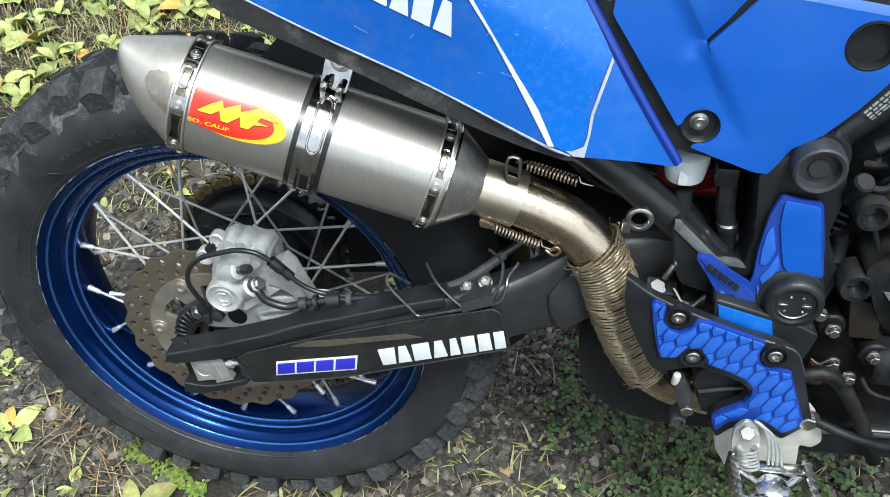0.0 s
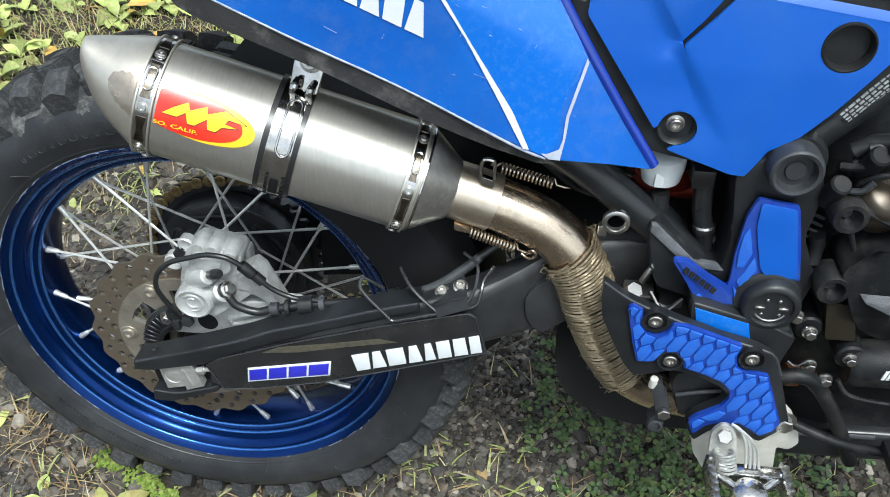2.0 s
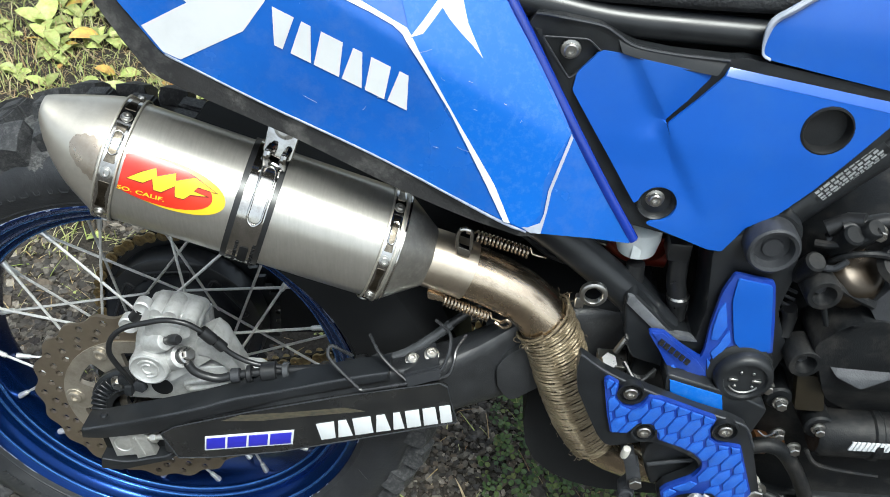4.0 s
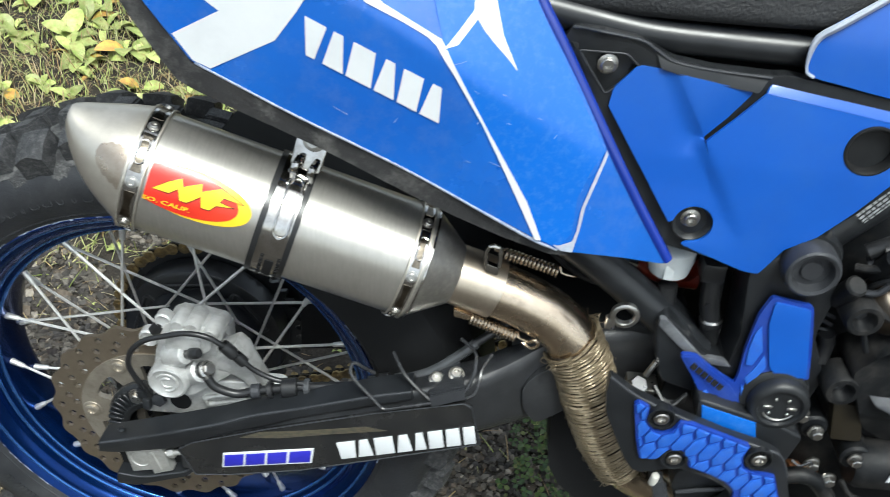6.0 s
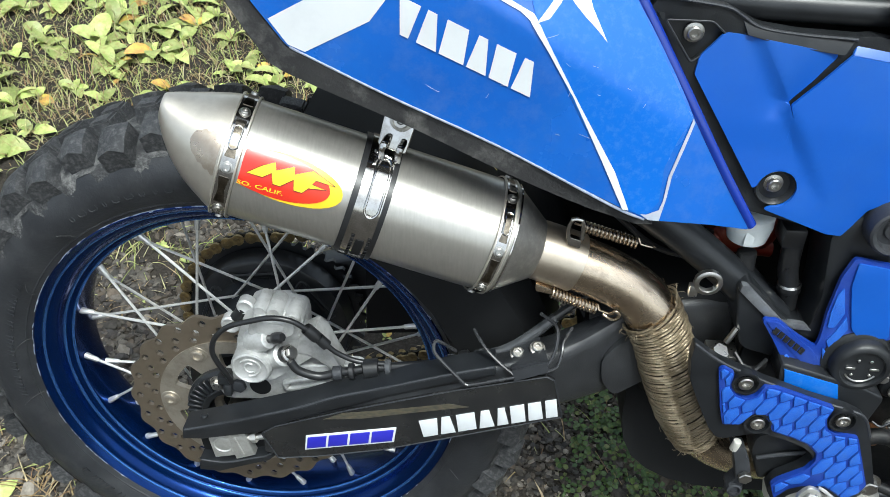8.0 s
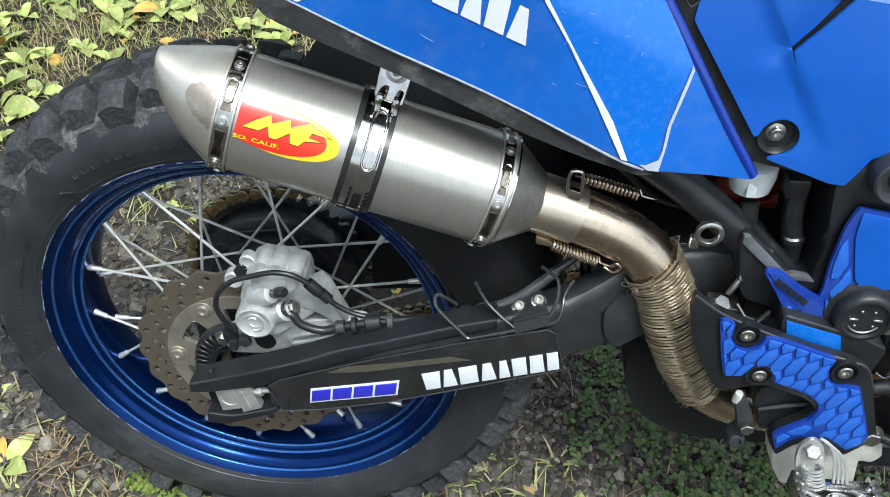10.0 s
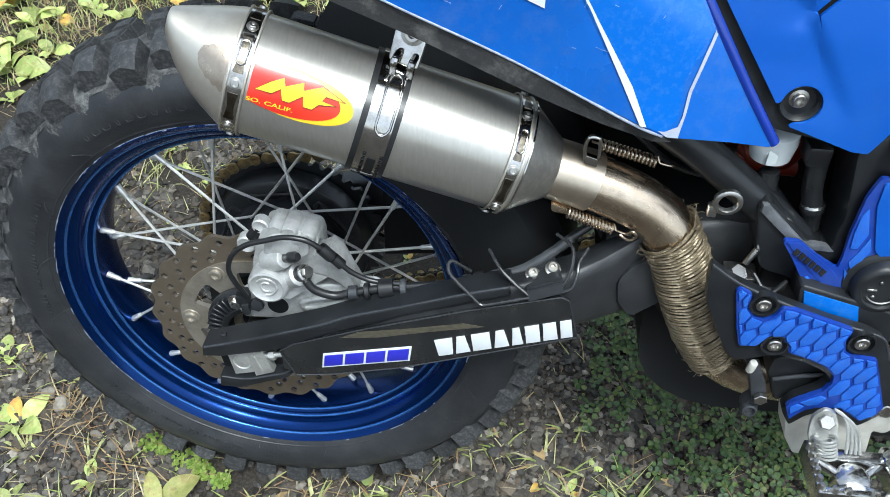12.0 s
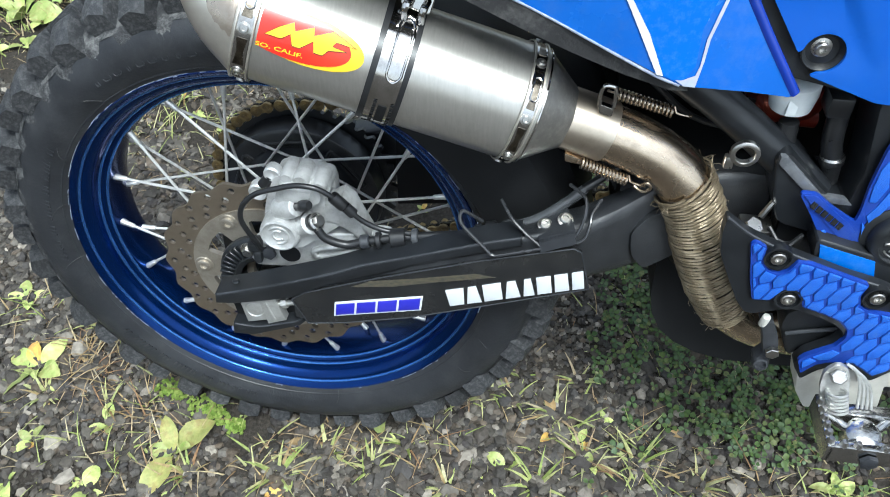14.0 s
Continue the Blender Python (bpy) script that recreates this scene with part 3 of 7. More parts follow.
part("axle_tube", lathe([(-0.13, 0.0), (-0.13, 0.012), (-0.06, 0.012), (0.13, 0.012), (0.13, 0.0)], (0, 0, 0), (0, 1, 0), 24), BOLT, bike, "steel rear axle")

# ---- sprocket and chain on the far side ----
SPR = [(0.112 + 0.004 * (1 if i % 4 in (0, 1) else -1), 2 * math.pi * i / 184) for i in range(184)]
cuts = []
for i in range(6):
    a0 = 2 * math.pi * i / 6
    tri = [(0.096, a0 + 0.16), (0.096, a0 + 0.88), (0.062, a0 + 0.60), (0.062, a0 + 0.44)]
    cuts.append(rounded([(r * math.cos(u), r * math.sin(u)) for r, u in tri], 0.008, 3))
sprocket = part("rear_sprocket", holed([(r * math.cos(a), r * math.sin(a)) for r, a in SPR], cuts, 0.084, 0.006), BLACK, bike, "black rear sprocket", 30)
part("sprocket_carrier", lathe([(0.055, 0.03), (0.055, 0.088), (0.06, 0.094), (0.083, 0.094), (0.083, 0.03)], (0, 0, 0), (0, 1, 0), 48), HOLLOW, sprocket, "dark sprocket carrier")
part("carrier_face", lathe([(0.056, 0.03), (0.0535, 0.034), (0.0535, 0.094), (0.056, 0.098), (0.07, 0.101), (0.081, 0.101)], (0, 0, 0), (0, 1, 0), 60), BLACK, sprocket, "black cast carrier face")
for i in range(6):
    a = 2 * math.pi * i / 6 + 0.2
    tri = rounded([(r * math.cos(a + u), r * math.sin(a + u)) for r, u in ((0.042, 0.12), (0.088, 0.10), (0.088, 0.86), (0.042, 0.80))], 0.008, 4)
    part("carrier_relief", sweep([(x, 0.0535, z) for x, z in tri], 0.0024, 7, closed=True), SATIN, sprocket)
    tri = rounded([(r * math.cos(a + u), r * math.sin(a + u)) for r, u in ((0.056, 0.34), (0.080, 0.24), (0.080, 0.72), (0.056, 0.62))], 0.006, 4)
    part("carrier_relief", sheet(tri, 0.0515, 0.003, bevel=0.001), BLACK, sprocket)
chain_line = [(0.116 * math.cos(u), 0.116 * math.sin(u)) for u in [radians(v) for v in range(93, 275, 3)]]
front = (0.60, 0.165, 0.036)
top = [(0.0 + 0.6 * i / 39, 0.1165 + (front[1] + front[2] - 0.1165) * i / 39) for i in range(40)]
low = [(0.0 + 0.6 * i / 39, -0.116 + (front[1] - front[2] + 0.116) * i / 39 - 0.012 * math.sin(math.pi * i / 39)) for i in range(40)]
run = top[::-1] + chain_line + low
length = [0.0]
for p, q in zip(run, run[1:]):
    length.append(length[-1] + math.dist(p, q))
plate = mesh_of("chain_link", join(lathe([(-0.009, 0.0), (-0.009, 0.0072), (-0.0055, 0.0072), (-0.0055, 0.0)], (-0.0079, 0, 0), (0, 1, 0), 12),
                                   lathe([(-0.009, 0.0), (-0.009, 0.0072), (-0.0055, 0.0072), (-0.0055, 0.0)], (0.0079, 0, 0), (0, 1, 0), 12),
                                   block((-0.0079, -0.0088, -0.0052), (0.0079, -0.0057, 0.0052), 0.0005, 1),
                                   lathe([(-0.0105, 0.0), (-0.0105, 0.0026), (0.008, 0.005), (0.008, 0.0)], (-0.0079, 0, 0), (0, 1, 0), 10),
                                   lathe([(-0.0105, 0.0), (-0.0105, 0.0026), (0.008, 0.005), (0.008, 0.0)], (0.0079, 0, 0), (0, 1, 0), 10)), GOLD)
inner_plate = mesh_of("chain_link", join(lathe([(-0.005, 0.0), (-0.005, 0.0068), (-0.002, 0.0068), (-0.002, 0.0)], (-0.0079, 0, 0), (0, 1, 0), 12), lathe([(-0.005, 0.0), (-0.005, 0.0068), (-0.002, 0.0068), (-0.002, 0.0)], (0.0079, 0, 0), (0, 1, 0), 12), block((-0.0079, -0.005, -0.0042), (0.0079, -0.002, 0.0042), 0.0005, 1)), CHAIN_INNER)
chain = part("drive_chain", sweep([(x, 0.087, z) for x, z in run], 0.0045, 6), HOLLOW, bike, "oily gold-plated drive chain")
s, i = 0.0, 0
while s < length[-1] - 0.02:
    while length[i + 1] < s:
        i += 1
    u = (s - length[i]) / (length[i + 1] - length[i])
    p, q = Vector(run[i]), Vector(run[i + 1])
    at, d = p.lerp(q, u), (q - p).normalized()
    ob = part("chain_link", plate if int(s / 0.0159 + 0.5) % 2 else inner_plate, None, chain)
    ob.matrix_local = Matrix.Translation((at.x, 0.087 - (0.0 if int(s / 0.0159) % 2 else -0.0018), at.y)) @ Matrix.Rotation(-math.atan2(d.y, d.x), 4, "Y")
    s += 0.0159

# ---- black hugger over the front of the tyre ----
hug = []
for v in range(4, 84, 8):
    a = radians(v)
    c, s_ = math.cos(a), math.sin(a)
    prof = [(-0.088, 0.262), (-0.090, 0.30), (-0.086, 0.335), (-0.06, 0.358), (0.06, 0.358), (0.086, 0.335), (0.088, 0.29), (0.084, 0.29), (0.082, 0.332), (0.058, 0.353), (-0.058, 0.353), (-0.082, 0.332), (-0.086, 0.30), (-0.084, 0.262)]
    hug.append([(r * c, y, r * s_) for y, r in prof])
part("rear_hugger", loft(hug), HOLLOW, bike, "matt black tyre hugger")

# ---- swingarm ----
def box_section(x, y0, y1, z0, z1, r=0.008, n=3, slope=0.0):
    return [(x, y, z) for y, z in rounded([(y0, z0), (y1, z0), (y1, z1 - 0.3 * slope * (y1 - y0)), (y0, z1)], r, n)]


ARM = [(-0.036, -0.128, -0.116, 0.008, 0.016), (0.0, -0.128, -0.116, 0.010, 0.034), (0.04, -0.1285, -0.116, 0.002, 0.050), (0.046, -0.146, -0.120, -0.004, 0.052), (0.076, -0.146, -0.122, -0.008, 0.063), (0.124, -0.146, -0.121, 0.002, 0.085), (0.17, -0.146, -0.12, 0.014, 0.103),
       (0.24, -0.146, -0.112, 0.044, 0.131), (0.292, -0.145, -0.10, 0.064, 0.149), (0.33, -0.139, -0.085, 0.079, 0.161), (0.36, -0.126, -0.075, 0.082, 0.172), (0.395, -0.108, -0.06, 0.084, 0.188), (0.42, -0.10, -0.05, 0.088, 0.198), (0.50, -0.09, -0.05, 0.10, 0.21), (0.60, -0.09, -0.05, 0.12, 0.22)]
swing = part("swingarm", loft([box_section(*a, r=0.008 if a[0] < 0.3 else 0.02, n=4, slope=1.0) for a in ARM]), SATIN, bike, "satin black swingarm with a scuffed dark sticker")
part("upper_flange", sheet([(-0.039, 0.024), (0.0, 0.038), (0.045, 0.055), (0.09, 0.073), (0.124, 0.090), (0.17, 0.107), (0.24, 0.134), (0.276, 0.1455), (0.278, 0.135), (0.24, 0.121), (0.17, 0.093), (0.135, 0.077), (0.082, 0.053), (0.042, 0.030), (-0.019, 0.013), (-0.040, 0.011)], -0.1490, 0.027, bevel=0.003), BLACK, swing, "scraped black top flange")
part("flange_edge", sweep(spline([(-0.036, -0.1475, 0.0235), (0.0, -0.1478, 0.0365), (0.045, -0.1478, 0.0535), (0.09, -0.1478, 0.0715), (0.124, -0.1478, 0.0885), (0.17, -0.1478, 0.1055), (0.24, -0.1478, 0.1325), (0.276, -0.1475, 0.144)], 4), 0.0017, 7), GREY, swing, "worn light edge")
part("end_rivet", lathe([(0, 0.0), (0.0, 0.004), (0.0022, 0.003), (0.0026, 0.0)], (-0.018, -0.136, 0.0345), (0, 0, 1), 14), BLACK, swing)
part("lower_flange", sheet([(-0.028, -0.024), (-0.030, -0.040), (-0.008, -0.040), (0.048, -0.016), (0.057, -0.006), (0.046, -0.009), (0.0, -0.025)], -0.144, 0.03, bevel=0.002), BLACK, swing, "black lower end plate")
part("flange_edge", sweep(spline([(-0.026, -0.1432, -0.0245), (0.0, -0.1432, -0.0255), (0.03, -0.1432, -0.0155), (0.046, -0.1432, -0.0095), (0.052, -0.1435, 0.0), (0.044, -0.1435, 0.022)], 4), 0.0011, 6), GREY, swing)
part("axle_slot_wall", sheet([(-0.034, 0.016), (0.055, 0.028), (0.06, -0.02), (-0.026, -0.036)], -0.1285, 0.012), HOLLOW, swing)
part("axle_block", join(sheet(rounded([(-0.017, 0.010), (0.005, 0.016), (0.010, -0.017), (-0.012, -0.023)], 0.0015), -0.1400, 0.012, bevel=0.001), lathe([(-0.1405, 0.0108), (-0.1408, 0.0100), (-0.1398, 0.0088), (-0.1402, 0.0072), (-0.1402, 0.0)], (-0.0015, 0, -0.002), (0, 1, 0), 28)), PLATED, swing, "bright steel axle adjuster block")
part("adjuster_plate", join(sheet([(0.005, 0.018), (0.023, 0.023), (0.033, -0.011), (0.012, -0.020)], -0.1425, 0.010, bevel=0.001), sheet([(0.011, 0.012), (0.014, 0.013), (0.022, -0.012), (0.019, -0.013)], -0.1438, 0.002, bevel=0.0008)), PLATED, swing, "worn folded adjuster plate")
part("adjuster_bolt", join(lathe([(-0.012, 0.0032), (0.014, 0.0032), (0.0145, 0.0)], (0.036, -0.138, 0.012), (1, 0, 0.25), 14), lathe([(0.0, 0.0), (0.0, 0.0058), (0.006, 0.0058), (0.006, 0.0)], (0.030, -0.138, 0.0105), (1, 0, 0.25), 6)), PLATED, swing, "plated adjuster bolt")
part("side_sticker", sheet(rounded([(0.045, 0.030), (0.06, 0.042), (0.137, 0.074), (0.24, 0.112), (0.325, 0.139), (0.333, 0.135), (0.345, 0.089), (0.257, 0.055), (0.17, 0.022), (0.10, 0.003), (0.06, -0.004)], 0.0016), -0.1492, 0.004, bevel=0.0006), STICKER, swing, "scuffed dark glossy sticker")
part("sticker_outline", sweep([(x, -0.1494, z) for x, z in rounded([(0.045, 0.030), (0.06, 0.042), (0.137, 0.074), (0.24, 0.112), (0.325, 0.139), (0.333, 0.135), (0.345, 0.089), (0.257, 0.055), (0.17, 0.022), (0.10, 0.003), (0.06, -0.004)], 0.0016)], 0.0007, 5, closed=True), GREY, swing, "thin grey outline of the sticker")
part("sticker_wear", sheet([(0.11, 0.058), (0.15, 0.064), (0.2, 0.078), (0.255, 0.092), (0.235, 0.094), (0.18, 0.080), (0.13, 0.069)], -0.1496, 0.001, bevel=0), shade("worn_gold_film", (0.11, 0.095, 0.06), (0.03, 0.03, 0.03), rough=0.45, scale=120, stretch=(1, 1, 4)), swing, "rubbed golden wear streak")


def letter_bars(name, origin, along, up, widths, height, gap, y, material, parent, slant=0.12, label="", thick=0.0012, tops=()):
    """Plain slanted blocks, one for each letter, along a line in xz."""
    a, u = Vector(along).normalized(), Vector(up).normalized()
    o, s = Vector(origin), 0.0
    for i, w in enumerate(widths):
        k = (tops[i] if tops else 1.0) * w / 2
        c = o + a * (s + w / 2 + slant * height) + u * height
        q = [o + a * s, o + a * (s + w), c + a * k, c - a * k]
        part(name, sheet([tuple(p) for p in q], y, thick, bevel=0.0004), material, parent, label)
        s += w + gap


letter_bars("white_mark", (0.2115, 0.0462), (0.129, 0.0440), (-0.16, 1), [0.0152, 0.0152, 0.0188, 0.0152, 0.0112, 0.0142, 0.0142, 0.0116], 0.0222, 0.0030, -0.1506, WHITE, swing, 0.0, tops=[1.25, 0.55, 1, 0.55, 0.6, 1, 0.9, 0.95])
letter_bars("blue_mark_edge", (0.0890, 0.0120), (0.095, 0.0235), (0.0, 1), [0.0955], 0.0205, 0.0, -0.1500, WHITE, swing, 0.12)
letter_bars("blue_mark", (0.0912, 0.0148), (0.095, 0.0235), (0.0, 1), [0.0205, 0.0205, 0.0205, 0.0225], 0.0155, 0.0024, -0.1507, VIOLET, swing, 0.12)

# ---- silencer ----
SA, SB = Vector((0.050, -0.121, 0.3330)), Vector((0.262, -0.1075, 0.2653))
SD = (SB - SA).normalized()
SL = (SB - SA).length
SO = (Vector((0, -1, 0)) - SD * Vector((0, -1, 0)).dot(SD)).normalized()
SU = SD.cross(SO)
SU = SU if SU.z > 0 else -SU
SR = 0.0514


def can_point(s, a, r, lift=0.0):
    """A point of the silencer: s along it, a degrees up from its outer side, on a softly six-sided body."""
    k = 1 + 0.012 * math.cos(radians(6 * (a - 33)))
    return SA + SD * s + (SO * math.cos(radians(a)) + SU * math.sin(radians(a))) * r * k + (SU * 1.35 + SO * 0.35) * lift


def can_loft(rows, n=72, cap=True):
    bm = bmesh.new()
    rings = [[bm.verts.new(can_point(s, 360 * j / n, r, lift)) for j in range(n)] for s, r, lift in rows]
    for a, b in zip(rings, rings[1:]):
        for j in range(n):
            bm.faces.new((a[j], a[(j + 1) % n], b[(j + 1) % n], b[j]))
    if cap:
        bm.faces.new(rings[0]), bm.faces.new(rings[-1])
    return bm


def on_can(poly, r, thick=0.0006, step=0.004):
    """A patch that hugs the body, drawn in (metres along, metres round)."""
    bm = sheet(poly, lambda x, z: 0.0, thick, step, 0)
    for v in bm.verts:
        d = v.co.y
        v.co = can_point(v.co.x, math.degrees(v.co.z / SR), r - d)
    return bm


can = part("silencer", can_loft([(-0.01, SR, 0), (SL / 2, SR, 0), (SL + 0.01, SR, 0)], 96), STEEL, bike, "brushed steel slip-on silencer with stained metal")
CAP = [(-0.0120, SR + 0.0006, 0), (-0.0150, SR - 0.0002, 0.0001), (-0.0200, 0.0492, 0.0012), (-0.0266, 0.0461, 0.0026), (-0.0340, 0.0426, 0.0039), (-0.0414, 0.0386, 0.0054), (-0.0480, 0.0344, 0.0073), (-0.0543, 0.0298, 0.0096), (-0.0600, 0.0250, 0.0124),
       (-0.0651, 0.0200, 0.0154), (-0.0690, 0.0152, 0.0184), (-0.0714, 0.0118, 0.0205), (-0.0722, 0.0100, 0.0213), (-0.0716, 0.0086, 0.0213)]
part("end_cap", can_loft(CAP + [(-0.05, 0.0082, 0.0150)]), CAP_STEEL, can, "tapered steel end cap", 60)
stain = bmesh.new()
grid = []
for i in range(15):
    u = i / 14
    s_ = -0.0165 - 0.0245 * u
    r_, l_ = next((r0 + (r1 - r0) * (s_ - s0) / (s1 - s0), l0 + (l1 - l0) * (s_ - s0) / (s1 - s0)) for (s0, r0, l0), (s1, r1, l1) in zip(CAP, CAP[1:]) if s1 <= s_ <= s0)
    half = 20 * math.sqrt(max(0.0, 1 - u ** 3)) * (0.94 + 0.06 * math.sin(i * 1.7))
    grid.append([stain.verts.new(can_point(s_, 25 + 2 * u + half * (j / 6 - 1), r_ + 0.0005, l_)) for j in range(13)])
for g0, g1 in zip(grid, grid[1:]):
    for j in range(12):
        stain.faces.new((g0[j], g0[j + 1], g1[j + 1], g1[j]))
part("heat_stain", stain, CAP_STAIN, can, "brown heat stain on the end cap")
part("outlet_bore", can_loft([(-0.0705, 0.0086, 0.0208), (-0.05, 0.0082, 0.0150)]), HOLLOW, can, "dark outlet")
part("front_cone", can_loft([(SL + 0.004, SR + 0.0006, 0), (SL + 0.0085, SR - 0.0004, 0), (SL + 0.0125, 0.0490, 0), (SL + 0.0405, 0.0302, 0), (SL + 0.0425, 0.0290, 0), (SL + 0.0435, 0.0278, 0)]), CONE_STEEL, can, "welded steel front cone", 40)
part("cone_weld", can_loft([(SL + 0.0085, SR - 0.0008, 0), (SL + 0.0092, SR + 0.0006, 0), (SL + 0.0105, SR + 0.0006, 0), (SL + 0.0115, SR - 0.0012, 0)], cap=False), CHROME, can)
for s0, w in ((-0.0073, 0.0150), (SL, 0.0124)):
    band = part("retaining_band", can_loft([(s0 - w / 2, SR + 0.0002, 0), (s0 - w / 2, SR + 0.0014, 0), (s0 + w / 2, SR + 0.0014, 0), (s0 + w / 2, SR + 0.0002, 0)], cap=False), CHROME, can, "stained polished band", 25)
    for e in (-1, 1):
        hem = s0 + e * (w / 2 - 0.0006)
        part("band_hem", can_loft([(hem - 0.0011, SR + 0.0012, 0), (hem - 0.0006, SR + 0.0026, 0), (hem + 0.0006, SR + 0.0026, 0), (hem + 0.0011, SR + 0.0012, 0)], cap=False), CAP_STEEL, band)
    for a in (-64, -26, 19, 73, 120, 170, 220, 260):
        n = (SO * math.cos(radians(a)) + SU * math.sin(radians(a)))
        hex_bolt("rivet", can_point(s0, a, SR + 0.0012), band, 0.0034, 0.003, axis=n, washer=True, socket=True)
    # pressed hour-glass fields between the rivets, dark in place of the band's reflections
    for a0, a1 in ((-55, -35), (-17, 10), (28, 64), (82, 112)):
        wq = w * 0.30
        cells = [(s0 - wq, SR * radians(a0)), (s0 + wq, SR * radians(a0)), (s0 + wq * 0.8, SR * radians(a0 + 5)), (s0 + wq * 0.55, SR * radians((a0 + a1) / 2)), (s0 + wq * 0.8, SR * radians(a1 - 5)), (s0 + wq, SR * radians(a1)),
                 (s0 - wq, SR * radians(a1)), (s0 - wq * 0.8, SR * radians(a1 - 5)), (s0 - wq * 0.55, SR * radians((a0 + a1) / 2)), (s0 - wq * 0.8, SR * radians(a0 + 5))]
        part("pressed_slot", on_can(rounded(cells, 0.0012, 2), SR + 0.0019, step=0.01), BAND_DARK, band, "pressed slot coloured as a dark reflection")
    part("slot_edge", sweep([can_point(s0 + w * 0.24 * max(-1, min(1, 1.6 * math.cos(t))), 46 + 11 * math.sin(t), SR + 0.0024) for t in [2 * math.pi * i / 28 for i in range(28)]], 0.0007, 6, closed=True), CHROME, band)
strap = part("mounting_strap", can_loft([(0.0918, SR, 0), (0.0918, SR + 0.0024, 0), (0.1236, SR + 0.0024, 0), (0.1236, SR, 0)], cap=False), HOSE, can, "black rubber-lined strap", 25)
part("strap_band", can_loft([(0.0968, SR + 0.0018, 0), (0.0968, SR + 0.0036, 0), (0.1190, SR + 0.0036, 0), (0.1190, SR + 0.0018, 0)], cap=False), CHROME, strap, "polished strap", 25)
slot_edge = [can_point(0.1110 + 0.0060 * max(-1, min(1, 1.6 * math.cos(t))), 42 + 28 * math.sin(t), SR + 0.0044) for t in [2 * math.pi * i / 36 for i in range(36)]]
part("strap_slot_edge", sweep(slot_edge, 0.0011, 8, closed=True), CHROME, strap)
part("strap_slot", on_can(rounded([(0.1064, SR * radians(17)), (0.1156, SR * radians(17)), (0.1156, SR * radians(67)), (0.1064, SR * radians(67))], 0.004), SR + 0.0044), CHROME, strap, "polished slot plate")
part("strap_window", on_can(rounded([(0.1065, SR * radians(-32)), (0.1140, SR * radians(-32)), (0.1140, SR * radians(-10)), (0.1065, SR * radians(-10))], 0.0015), SR + 0.0044), HOLLOW, strap, "dark lower window")
for z in (0.1035, 0.1175):
    ladder = [on_can([(z - 0.0014, SR * radians(a)), (z + 0.0014, SR * radians(a)), (z + 0.0014, SR * radians(a + 2.5)), (z - 0.0014, SR * radians(a + 2.5))], SR + 0.0047) for a in range(-38, -6, 5)]
    part("strap_ladder", join(*ladder), HOLLOW, strap)
# oval badge wrapped on the body, cut off by the band
def oval(cx, cy, rx, ry, cut, tilt=0.0, n=40):
    pts = []
    for i in range(n):
        t = 2 * math.pi * i / n
        x, y = rx * math.cos(t), ry * math.sin(t)
        pts.append((max(cut, cx + x * math.cos(tilt) - y * math.sin(tilt)), cy + x * math.sin(tilt) + y * math.cos(tilt)))
    out = []
    for p in pts:
        if not out or math.dist(p, out[-1]) > 1e-5:
            out.append(p)
    return out


BC = SR * radians(24.3)
badge = part("badge", on_can(oval(0.0385, BC, 0.0475, 0.0198, 0.0030, -0.03), SR + 0.0006), YELLOW, can, "red and yellow oval badge")
part("badge_field", on_can(oval(0.0300, BC - 0.0002, 0.0455, 0.0180, 0.0030, -0.02), SR + 0.0010), RED, badge, "red field")
zig = [(0.008, -0.004), (0.018, 0.0035), (0.0275, 0.0085), (0.030, 0.0035), (0.043, 0.0095), (0.0445, 0.0045), (0.058, 0.0105), (0.078, 0.0045), (0.062, 0.0045), (0.060, 0.0015), (0.072, 0.0005),
       (0.058, -0.002), (0.054, -0.0065), (0.047, -0.0065), (0.045, 0.0005), (0.036, -0.0065), (0.030, -0.0065), (0.027, 0.0005), (0.021, -0.004)]
flash = [(x, BC + 1.15 * z + 0.0008) for x, z in zig]
part("badge_flash", on_can(flash, SR + 0.0014), YELLOW, badge, "yellow jagged flash")
part("flash_outline", sweep([can_point(x, math.degrees(z / SR), SR + 0.0015) for x, z in flash], 0.00035, 5, closed=True), DARK_RED, badge)
# the small line of print under the flash
font = bpy.data.curves.new("print", "FONT")
font.offset = 0.02
font.body, font.size, font.align_x, font.resolution_u = "SO. CALIF.", 1.0, "LEFT", 3
holder = new("print", font)
print_mesh = bpy.data.meshes.new_from_object(holder.evaluated_get(bpy.context.evaluated_depsgraph_get()))
bpy.data.objects.remove(holder)
wide = max(v.co.x for v in print_mesh.vertices)
for v in print_mesh.vertices:
    x, z = 0.0025 + v.co.x / wide * 0.0375, SR * radians(8.0) + v.co.y * 0.0048 + 0.0010 * v.co.x / wide
    v.co = can_point(x, math.degrees(z / SR), SR + 0.0014)
print_mesh.materials.append(YELLOW)
part("badge_print", print_mesh, None, badge, "small yellow print")
# hanger
part("hanger_plate", sheet(rounded([(0.1640, 0.358), (0.1880, 0.351), (0.1990, 0.388), (0.1740, 0.400)], 0.003), lambda x, z: -0.128 + (z - 0.36) * 0.35, 0.004), CHROME, can, "stained steel hanger plate")
part("hanger_hook", join(sweep(spline([(0.168, -0.134, 0.350), (0.170, -0.138, 0.361), (0.173, -0.130, 0.366)], 5), 0.003, 8), sweep(spline([(0.181, -0.133, 0.346), (0.183, -0.137, 0.357), (0.186, -0.129, 0.362)], 5), 0.003, 8)), CHROME, can, "polished hooks")
